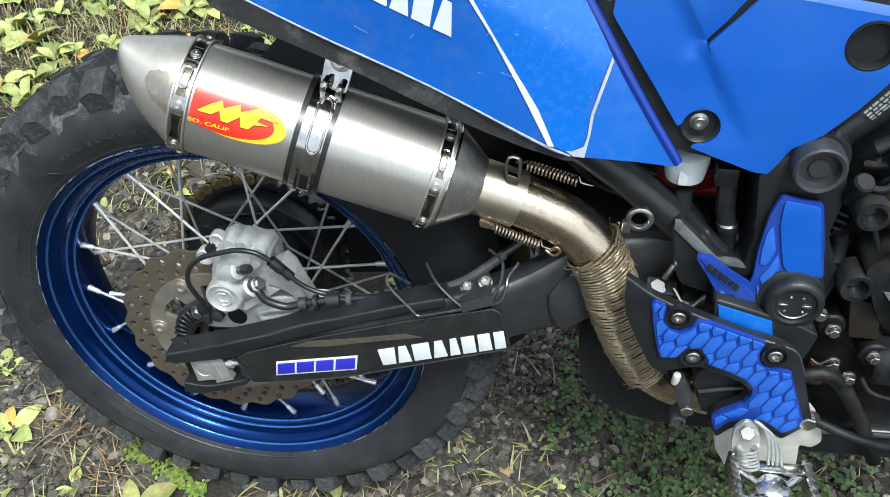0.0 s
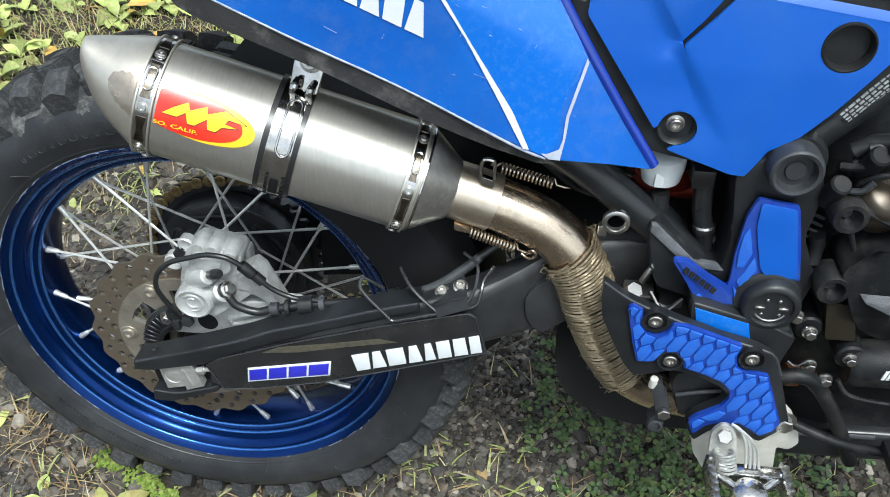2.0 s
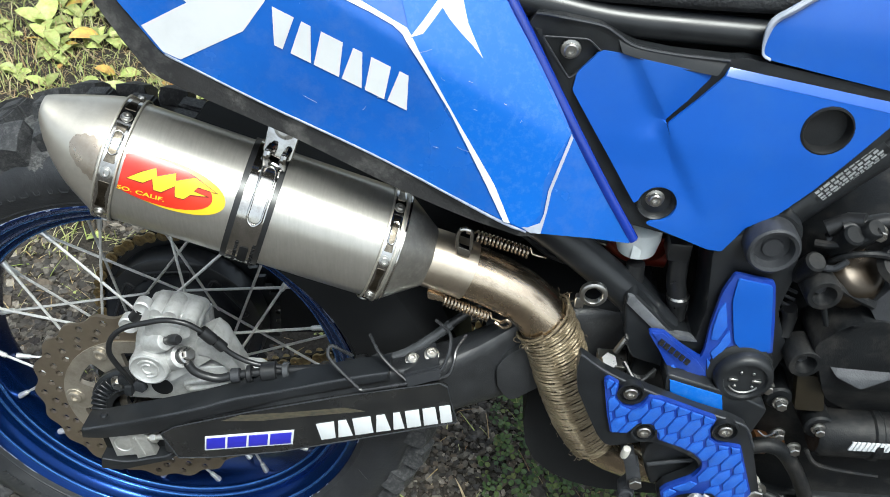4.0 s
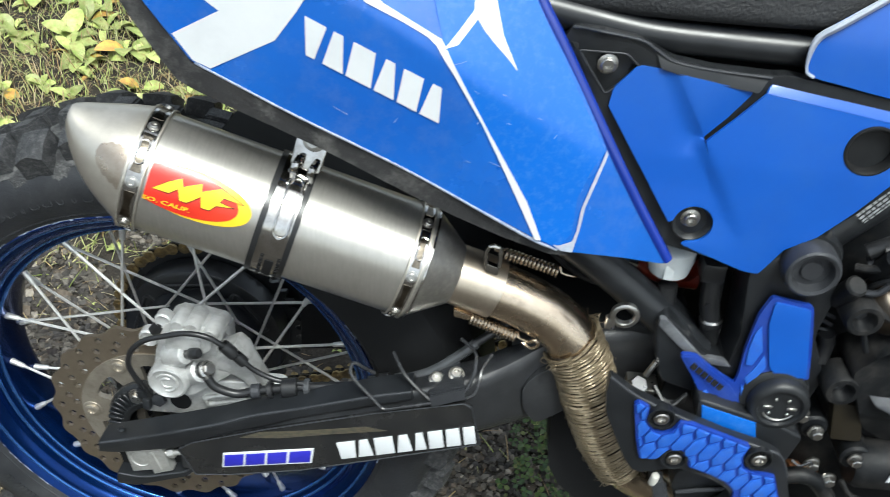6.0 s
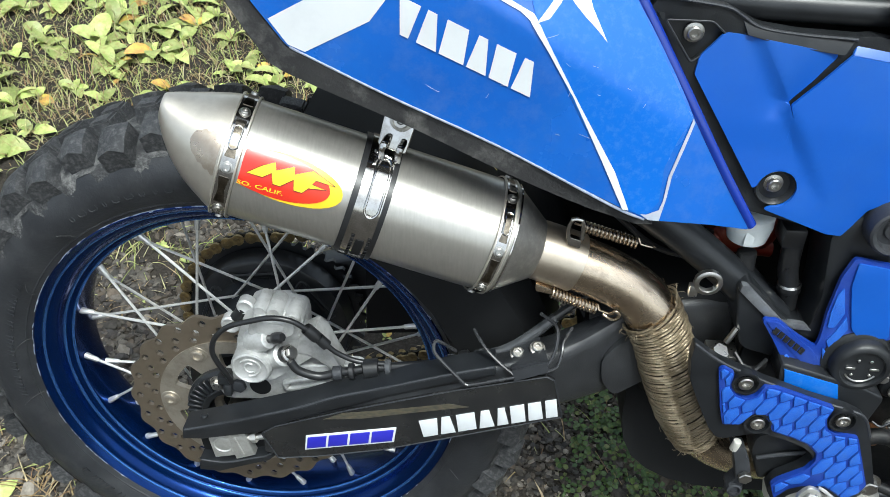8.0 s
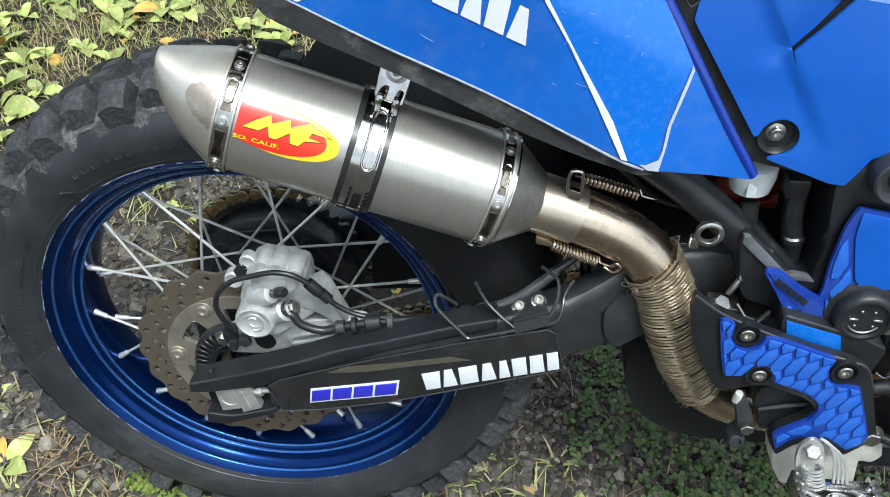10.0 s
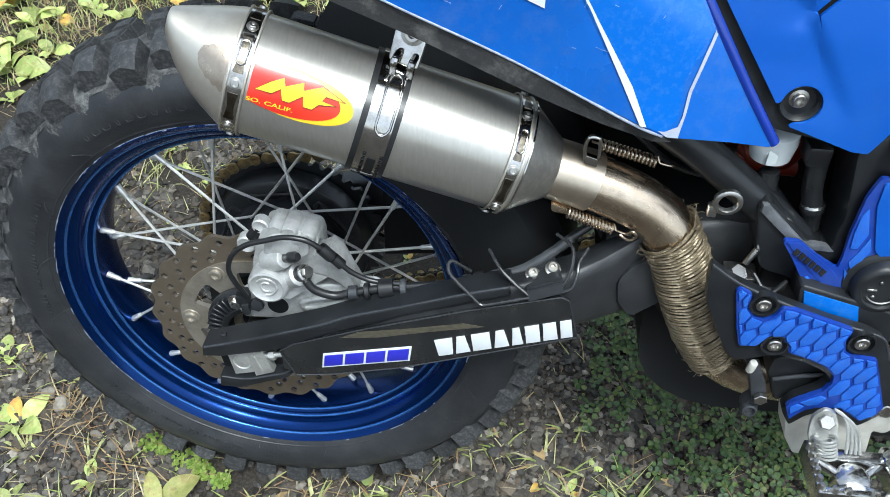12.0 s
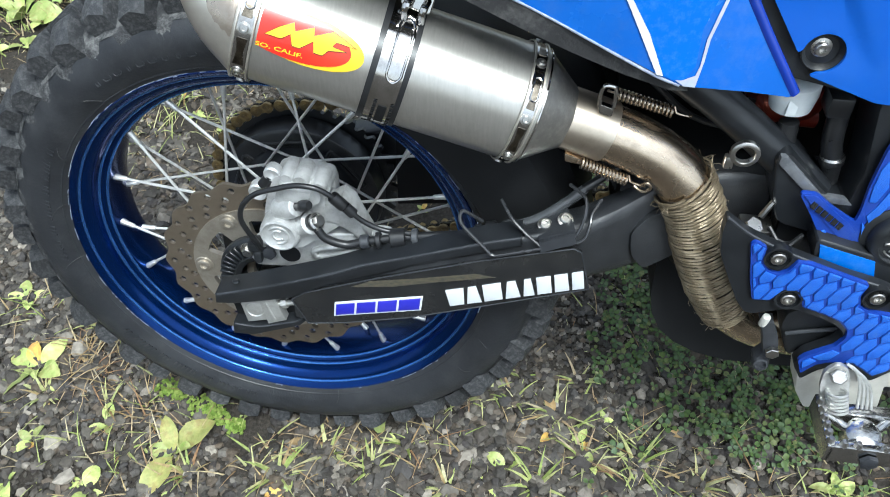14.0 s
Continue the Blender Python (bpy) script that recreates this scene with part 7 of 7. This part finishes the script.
TURNED_LEAF = shade("turned_leaf", (0.5, 0.40, 0.07), (0.42, 0.2, 0.06), rough=0.55, scale=50, bump=0.5, fine=150, dirt=(0.28, 0.14, 0.06), dirt_amount=0.8, dirt_scale=60, per_object=0.3)
DRY_LEAF = shade("dry_leaf", (0.34, 0.24, 0.11), (0.24, 0.16, 0.07), rough=0.7, scale=70, bump=0.3, fine=200, per_object=0.3)
SOIL = shade("gravelly_soil", (0.012, 0.010, 0.008), (0.04, 0.034, 0.027), rough=0.9, scale=160, detail=9, bump=1.0, fine=260, dirt=(0.09, 0.08, 0.068), dirt_amount=0.7, dirt_scale=240, spec=0.25)

steps = [0.0]
w = 0.03
while steps[-1] < 1.8:
    steps.append(steps[-1] + 0.03)
while steps[-1] < 400:
    w *= 1.35
    steps.append(steps[-1] + w)
line = [-v for v in steps[:0:-1]] + steps
verts = [(x, y + 0.5, ground_z(x, y + 0.5)) for y in line for x in line]
n = len(line)
faces = [(j * n + i, j * n + i + 1, (j + 1) * n + i + 1, (j + 1) * n + i) for j in range(n - 1) for i in range(n - 1)]
me = bpy.data.meshes.new("ground")
me.from_pydata(verts, [], faces)
me.materials.append(SOIL)
me.shade_smooth()
tagged(new("ground", me), "damp dark soil packed with fine gravel", "ground", kind="structure")

rng = random.Random(5)


def cluster(x, y, scale=3.0, seed=0.0):
    return noise.noise((x * scale, y * scale, 5.0 + seed))


def clover_share(x, y):
    """How likely clover is at a place: thick in front of the wheel, on the shaded side."""
    d = math.hypot((x - 0.62) / 0.20, (y - 0.24) / 0.22)
    v = max(0.0, min(1.0, 2.1 - d * 1.35)) + 0.7 * cluster(x, y, 9, 3)
    d = math.hypot((x - 0.665) / 0.115, (y - 0.01) / 0.085)
    low = max(0.0, min(1.0, 1.75 - d * 1.25)) + 0.6 * cluster(x, y, 12, 8)
    spots = 0.4 * cluster(x, y, 16, 4) if 0.40 < x < 0.75 and y > -0.1 else 0.0
    return max(0.0, min(1.0, max(v, low, spots))) if x > 0.40 + 0.05 * cluster(x, y, 10, 1) else 0.0


def grass_share(x, y):
    """Grass grows on the far side behind the machine and beyond."""
    v = max(0.0, min(1.0, (y - 0.42 + 0.2 * cluster(x, y, 2.5, 1)) * 2.0))
    return max(0.0, min(1.0, v + 0.5 * cluster(x, y, 6, 2)))


def border(x, y):
    """True inside the overgrown stretch, whose outline is ragged and thins out."""
    d = math.hypot((x + 0.15) / 1.25, (y - 0.75) / 1.15) + 0.35 * cluster(x, y, 1.6, 7) + 0.12 * cluster(x, y, 6, 9)
    return rng.random() < 2.6 - 2.2 * d


class Pile:
    """Collects many small pieces into one mesh."""

    def __init__(self):
        self.v, self.f = [], []

    def add(self, verts, faces):
        k = len(self.v)
        self.v += verts
        self.f += [tuple(i + k for i in f) for f in faces]

    def done(self, name, material, label, category, smooth=False):
        me = bpy.data.meshes.new(name)
        me.from_pydata(self.v, [], self.f)
        me.materials.append(material)
        if smooth:
            me.shade_smooth()
        return tagged(new(name, me), label, category, kind="stuff")


# gravel: a handful of broken shapes, turned and stretched at random
shapes = []
for k in range(14):
    bm = bmesh.new()
    bmesh.ops.create_icosphere(bm, subdivisions=1, radius=1.0)
    for v in bm.verts:
        v.co *= 1 + 0.45 * noise.noise(v.co * 1.3 + Vector((k * 7.1, 0, 0)))
        v.co.z = max(-0.35, min(0.6, v.co.z * 0.75))
    bm.verts.index_update()
    shapes.append(([v.co.copy() for v in bm.verts], [tuple(v.index for v in f.verts) for f in bm.faces]))
    bm.free()
gravel = Pile()
made = 0
while made < 128000:
    x, y = (rng.uniform(-0.95, 1.25), rng.uniform(-0.6, 0.75)) if made % 6 else (rng.uniform(-1.6, 1.3), rng.uniform(-0.6, 1.6))
    if y > 0.55 and rng.random() < 0.45 or rng.random() < 0.4 * grass_share(x, y):
        made += 1
        continue
    if cluster(x, y, 5, 6) + 0.55 < rng.random() * 0.25:
        made += 1
        continue
    if not border(x, y) or rng.random() > (1.12 - math.hypot((x - 0.15) / 1.05, (y - 0.1) / 0.62) - 0.2 * cluster(x, y, 3, 12)) * 5 + (0.35 if y > 0.2 else 0.0):
        made += 1
        continue
    r = 0.003 + 0.0062 * rng.random() ** 1.8
    if 0.15 < x < 0.47 and 0.0 < y < 0.4:
        r *= 0.72
    elif rng.random() < 0.035:
        r *= 1.7
    vs, fs = shapes[rng.randrange(14)]
    rot = Euler((rng.uniform(-0.5, 0.5), rng.uniform(-0.5, 0.5), rng.uniform(0, 6.28))).to_matrix()
    size = Vector((r * rng.uniform(0.8, 1.5), r * rng.uniform(0.75, 1.1), r * rng.uniform(0.6, 1.0)))
    at = Vector((x, y, ground_z(x, y) + r * 0.3))
    gravel.add([tuple(rot @ Vector((v.x * size.x, v.y * size.y, v.z * size.z)) + at) for v in vs], fs)
    made += 1
gravel.done("gravel", STONE, "small broken grey and brown gravel lying on soil", "gravel")

# clover: three round leaflets on a short stalk
clover = Pile()
made = 0
while made < 8200:
    x, y = rng.uniform(0.2, 1.05), rng.uniform(-0.3, 0.75)
    made += 1
    if rng.random() > clover_share(x, y) * 0.92:
        continue
    z0, h = ground_z(x, y), rng.uniform(0.006, 0.028)
    a0, r = rng.uniform(0, 6.28), rng.uniform(0.0032, 0.0058)
    tip = Vector((rng.uniform(-0.35, 0.35), rng.uniform(-0.5, 0.2), 1)).normalized()
    side = tip.orthogonal().normalized()
    other = tip.cross(side)
    c = Vector((x, y, z0 + h))
    for k in range(3):
        a = a0 + k * 2.094
        d, e = side * math.cos(a) + other * math.sin(a), -side * math.sin(a) + other * math.cos(a)
        ring = [(0.1, 0), (0.7, 0.62), (1.35, 0.72), (1.85, 0.42), (1.75, 0.0), (1.85, -0.42), (1.35, -0.72), (0.7, -0.62)]
        pts = [c + (d * u + e * w) * r + tip * (0.16 * abs(w) - 0.12 * (u - 0.8) ** 2) * r for u, w in ring]
        clover.add([tuple(p) for p in pts], [(0, 1, 2, 4), (2, 3, 4), (0, 4, 6, 7), (4, 5, 6)])
    foot = Vector((x + rng.uniform(-0.006, 0.006), y + rng.uniform(-0.006, 0.006), z0 - 0.002))
    clover.add([tuple(foot - side * 0.0005), tuple(foot + side * 0.0005), tuple(c + side * 0.0004), tuple(c - side * 0.0004)], [(0, 1, 2, 3)])
clover.done("clover", CLOVER, "low patch of small dark green clover", "clover", True)


def blade(pile, x, y, length, width, lean, heading, droop):
    """A grass blade: a folded strip in four steps that bends over."""
    at = Vector((x, y, ground_z(x, y) - 0.003))
    d, s = Vector((math.cos(heading), math.sin(heading), 0)), Vector((-math.sin(heading), math.cos(heading), 0))
    vs = []
    tilt = lean
    for i in range(5):
        w = width * (1 - (i / 4) ** 1.6) * 0.5 + 0.0002
        vs += [tuple(at - s * w), tuple(at + s * w)]
        at = at + (d * math.sin(tilt) + Vector((0, 0, 1)) * math.cos(tilt)) * (length / 4)
        tilt += droop
    pile.add(vs, [(2 * i, 2 * i + 1, 2 * i + 3, 2 * i + 2) for i in range(4)])


grass, straw = Pile(), Pile()
for k in range(44000):
    x, y = rng.uniform(-1.75, 1.45), rng.uniform(0.3, 2.2)
    if rng.random() < grass_share(x, y) and border(x, y):
        blade(straw if rng.random() < 0.42 else grass, x, y, rng.uniform(0.02, 0.065), rng.uniform(0.0014, 0.0034), rng.uniform(0.1, 0.9), rng.uniform(0, 6.28), rng.uniform(0.05, 0.5))
TUFTS = [(0.346, -0.064, 9, 0), (0.385, -0.07, 9, 0), (0.467, -0.096, 22, 1), (0.254, -0.021, 9, 0), (-0.358, -0.028, 70, 2), (-0.345, -0.055, 40, 2), (-0.3, -0.168, 8, 0), (-0.047, -0.162, 10, 0), (-0.06, -0.175, 18, 2), (0.027, -0.121, 34, 2), (0.05, -0.115, 20, 2), (-0.179, -0.166, 16, 2), (-0.245, -0.09, 14, 1), (-0.23, -0.12, 16, 2), (-0.2, -0.2, 14, 2), (0.3, -0.03, 6, 0), (-0.48, 0.05, 30, 1), (0.18, -0.12, 14, 2), (0.72, -0.1, 18, 0), (0.62, -0.12, 16, 2), (-0.402, 0.545, 14, 0), (-0.423, 0.45, 16, 0), (-0.3, 0.5, 10, 0)]
for x, y, count, kind in TUFTS:
    for k in range(count):
        r = rng.random() ** 0.7 * 0.045
        a = rng.uniform(0, 6.28)
        pile = grass if kind == 0 or (kind == 1 and rng.random() < 0.5) else straw
        blade(pile, x + r * math.cos(a), y + r * math.sin(a), rng.uniform(0.025, 0.075), rng.uniform(0.0016, 0.0042 if kind == 0 else 0.0026), rng.uniform(0.5, 1.35), rng.uniform(0, 6.28), rng.uniform(0.02, 0.3))
for k in range(9000):
    x, y = rng.uniform(-1.3, 0.9), rng.uniform(-0.32, 1.6)
    if cluster(x, y, 5, 14) > -0.05 and (y > 0.45 or rng.random() < 0.4) and border(x, y):
        blade(straw, x, y, rng.uniform(0.015, 0.05), rng.uniform(0.001, 0.0026), rng.uniform(1.2, 1.5), rng.uniform(0, 6.28), rng.uniform(-0.02, 0.12))
# broad green tufts that lean out from one root
for x, y, count, size in ((0.214, -0.031, 12, 1.0), (0.288, -0.022, 9, 0.8), (0.351, -0.037, 10, 1.0), (0.382, 0.022, 7, 0.8), (0.393, -0.102, 16, 1.1), (0.466, -0.101, 18, 1.1), (0.036, -0.137, 12, 0.9), (-0.026, -0.177, 14, 1.0), (0.103, -0.153, 14, 0.9), (0.144, -0.111, 10, 0.9), (-0.353, 0.03, 16, 1.1), (-0.40, -0.10, 12, 0.9),
                          (-0.302, -0.107, 7, 0.8), (0.33, -0.15, 14, 1.0), (0.21, -0.17, 12, 0.9), (-0.15, -0.19, 12, 0.9), (0.55, -0.12, 14, 1.0), (-0.43, 0.09, 14, 1.0), (0.30, 0.02, 6, 0.6), (-0.25, -0.17, 10, 0.8)):
    for k in range(count):
        a = rng.uniform(0, 6.28)
        blade(grass if rng.random() < 0.8 else straw, x + 0.006 * math.cos(a), y + 0.006 * math.sin(a), size * rng.uniform(0.025, 0.062), rng.uniform(0.0028, 0.0062), rng.uniform(0.35, 1.1), a, rng.uniform(0.08, 0.35))
for k in range(4200):
    x, y = rng.uniform(-0.7, 0.95), rng.uniform(-0.34, 0.6)
    if cluster(x, y, 4, 11) + 0.25 * cluster(x, y, 15, 2) > (-0.12 if y < -0.02 else 0.08):
        blade(straw if rng.random() < 0.6 else grass, x, y, rng.uniform(0.012, 0.055), rng.uniform(0.0008, 0.0022), rng.uniform(0.6, 1.5), rng.uniform(0, 6.28), rng.uniform(0, 0.25))
grass.done("grass", GRASS, "sparse short green grass between the stones", "grass")
straw.done("dry_grass", STRAW, "dry brown grass and straw lying about", "dry grass")
moss = Pile()
for cx, cy, rr, count in ((-0.218, -0.07, 0.020, 90), (-0.20, -0.078, 0.012, 40), (-0.154, -0.09, 0.028, 130), (-0.135, -0.105, 0.018, 70), (-0.104, -0.117, 0.016, 60), (0.75, 0.0, 0.05, 90)):
    for k in range(count):
        a, r = rng.uniform(0, 6.28), rr * rng.random() ** 0.6
        x, y = cx + r * math.cos(a), cy + r * math.sin(a) * 0.7
        z, s = ground_z(x, y) + rng.uniform(0.002, 0.012), rng.uniform(0.0018, 0.0042)
        t = [Vector((math.cos(b), math.sin(b), rng.uniform(-0.3, 0.5))) * s for b in (a, a + 1.3, a + 2.6, a + 3.9, a + 5.1)]
        moss.add([(x + p.x, y + p.y, z + p.z) for p in t], [(0, 1, 2, 3, 4)])
moss.done("moss", MOSS, "yellow-green moss by the tyre", "moss")

# ---- broad-leaved weeds in rosettes ----
def leaf_mesh(length, width, curl, fold, seed):
    """A blade of a leaf with a sunken midrib, wavy edges and a stalk."""
    r = random.Random(seed)
    bm = bmesh.new()
    rows = []
    out, up = 0.0, 0.0
    tilt = radians(38)
    for i in range(10):
        u = i / 9
        w = 0.0018 if u < 0.16 else width * math.sin(math.pi * min(1.0, (u - 0.12) / 0.88) ** 0.85) ** 0.75 * 0.5 + 0.0006
        row = []
        for j in range(5):
            q = (j - 2) / 2
            row.append(bm.verts.new((out, q * w, up + fold * abs(q) * w + r.uniform(-0.06, 0.06) * w * abs(q))))
        rows.append(row)
        out += length / 9 * math.cos(tilt)
        up += length / 9 * math.sin(tilt)
        tilt -= curl / 9
    for a, b in zip(rows, rows[1:]):
        for j in range(4):
            bm.faces.new((a[j], a[j + 1], b[j + 1], b[j]))
    me = mesh_of("leaf", bm, LEAF, 80)
    return me


leaves = [leaf_mesh(l, w, c, f, k) for k, (l, w, c, f) in enumerate([(0.06, 0.03, 1.0, 0.3), (0.075, 0.034, 1.3, 0.2), (0.05, 0.028, 0.8, 0.35), (0.085, 0.042, 1.2, 0.25), (0.065, 0.026, 1.5, 0.4), (0.045, 0.026, 0.6, 0.3)])]


turned = []
for me in leaves:
    turned.append(me.copy())
    turned[-1].materials.clear()
    turned[-1].materials.append(TURNED_LEAF)


def weed(x, y, size, count, seed):
    r = random.Random(seed)
    root = new("weed_plant")
    root.empty_display_size = 0.03
    root.matrix_world = Matrix.Translation((x, y, ground_z(x, y) - 0.002))
    a0 = r.uniform(0, 6.28)
    for k in range(count):
        ob = part("leaf", r.choice(turned if r.random() < 0.09 else leaves), None, root)
        s = size * r.uniform(0.65, 1.15)
        ob.matrix_local = Matrix.Rotation(a0 + k * 6.28 / count + r.uniform(-0.35, 0.35), 4, "Z") @ Matrix.Rotation(r.uniform(-0.45, 0.25), 4, "Y") @ Matrix.Rotation(r.uniform(-0.4, 0.4), 4, "X") @ Matrix.Diagonal((s, s * r.uniform(0.8, 1.15), s, 1))
    return tagged(root, "yellow-green broad-leaved weed growing flat in gravel", "weed", "weeds round the machine")


NEAR = [(-0.427, -0.058, 0.8, 6), (-0.288, -0.135, 0.5, 4), (-0.384, -0.174, 0.4, 6), (0.108, -0.106, 0.5, 4), (0.288, -0.129, 0.55, 2), (0.262, -0.153, 0.42, 2), (0.385, -0.08, 0.32, 4), (0.401, -0.110, 0.42, 5), (-0.39, -0.24, 0.6, 5), (-0.005, -0.205, 0.6, 4),
        (0.346, -0.07, 0.28, 3), (-0.50, 0.06, 0.7, 4), (0.735, -0.108, 0.8, 5), (-0.402, 0.545, 0.5, 4), (-0.50, 0.44, 0.5, 4), (0.52, -0.16, 0.4, 3), (-0.30, 0.47, 0.4, 3), (-0.28, -0.235, 0.45, 4), (-0.36, 0.50, 0.4, 4), (-0.22, 0.52, 0.35, 4), (-0.33, 0.36, 0.35, 4), (-0.12, 0.45, 0.3, 4)]
FAR = [(-0.93, 1.26, 1.1, 6), (-0.77, 1.34, 1.3, 7), (-0.64, 1.33, 1.1, 6), (-0.7, 1.14, 1.2, 7), (-0.77, 1.43, 1.1, 6), (-0.4, 1.14, 1.1, 6), (-0.86, 0.94, 1.2, 7), (-0.77, 0.84, 1.0, 5), (-0.84, 0.78, 1.1, 6), (-0.62, 1.47, 1.2, 6), (-0.95, 1.46, 1.2, 6), (-0.29, 1.09, 1.2, 5), (-1.05, 1.4, 1.2, 6), (-1.03, 1.06, 1.3, 6), (-0.87, 0.86, 1.0, 5), (-0.56, 1.22, 1.1, 6), (-0.45, 1.3, 1.1, 6), (-1.1, 1.2, 1.2, 6), (-1.15, 0.9, 1.1, 6), (-0.52, 1.05, 0.9, 5), (-0.98, 0.72, 1.0, 5), (-0.66, 0.98, 0.8, 5), (-0.2, 1.25, 1.0, 5), (-0.8, 1.62, 1.2, 6)]
more = []
while len(more) < 78:
    x, y = rng.uniform(-1.25, -0.15), rng.uniform(0.62, 1.75)
    if all(math.hypot(x - a, y - b) > 0.055 for a, b, *_ in FAR + more):
        more.append((x, y, rng.uniform(0.55, 1.2), rng.randrange(4, 7)))
for i, (x, y, size, count) in enumerate(NEAR + FAR + more):
    weed(x, y, size * (1.02 if y > 0.6 else 1.0), count, 100 + i)
for i, (x, y, size, count) in enumerate([(-0.179, -0.166, 0.85, 7), (-0.20, -0.14, 0.55, 3)]):
    old = weed(x, y, size, count, 40 + i)
    for k, ob in enumerate(old.children):
        if (k + i) % 4:
            ob.data = ob.data.copy()
            ob.data.materials.clear()
            ob.data.materials.append(OLD_LEAF)
    old["label"] = "mottled olive weed withering at its edges"
# seedlings: pairs of small leaves scattered over the gravel
for k in range(60):
    x, y = rng.uniform(-0.55, 0.8), rng.uniform(-0.27, 0.02 if k % 3 else 0.55)
    weed(x, y, rng.uniform(0.12, 0.24), rng.randrange(2, 5), 700 + k)["label"] = "tiny green seedling sprouting between stones"
# a few dead leaves
for i, (x, y, a, s) in enumerate(((0.349, -0.045, 1.9, 0.7), (-0.025, -0.134, 0.3, 0.5), (0.565, 0.058, 0.2, 0.55), (0.505, -0.051, 0.1, 0.45), (-0.25, -0.03, 2.2, 0.6), (-0.02, -0.16, 0.9, 0.4))):
    me = leaves[i % 6].copy()
    me.materials.clear()
    me.materials.append(DRY_LEAF)
    ob = new("dead_leaf", me)
    ob.matrix_world = Matrix.Translation((x, y, ground_z(x, y) + 0.004)) @ Matrix.Rotation(a, 4, "Z") @ Matrix.Rotation(radians(24), 4, "Y") @ Matrix.Diagonal((s, s * 0.7, s, 1))
    tagged(ob, "withered brown leaf lying on gravel", "dead leaf", "dead leaves")
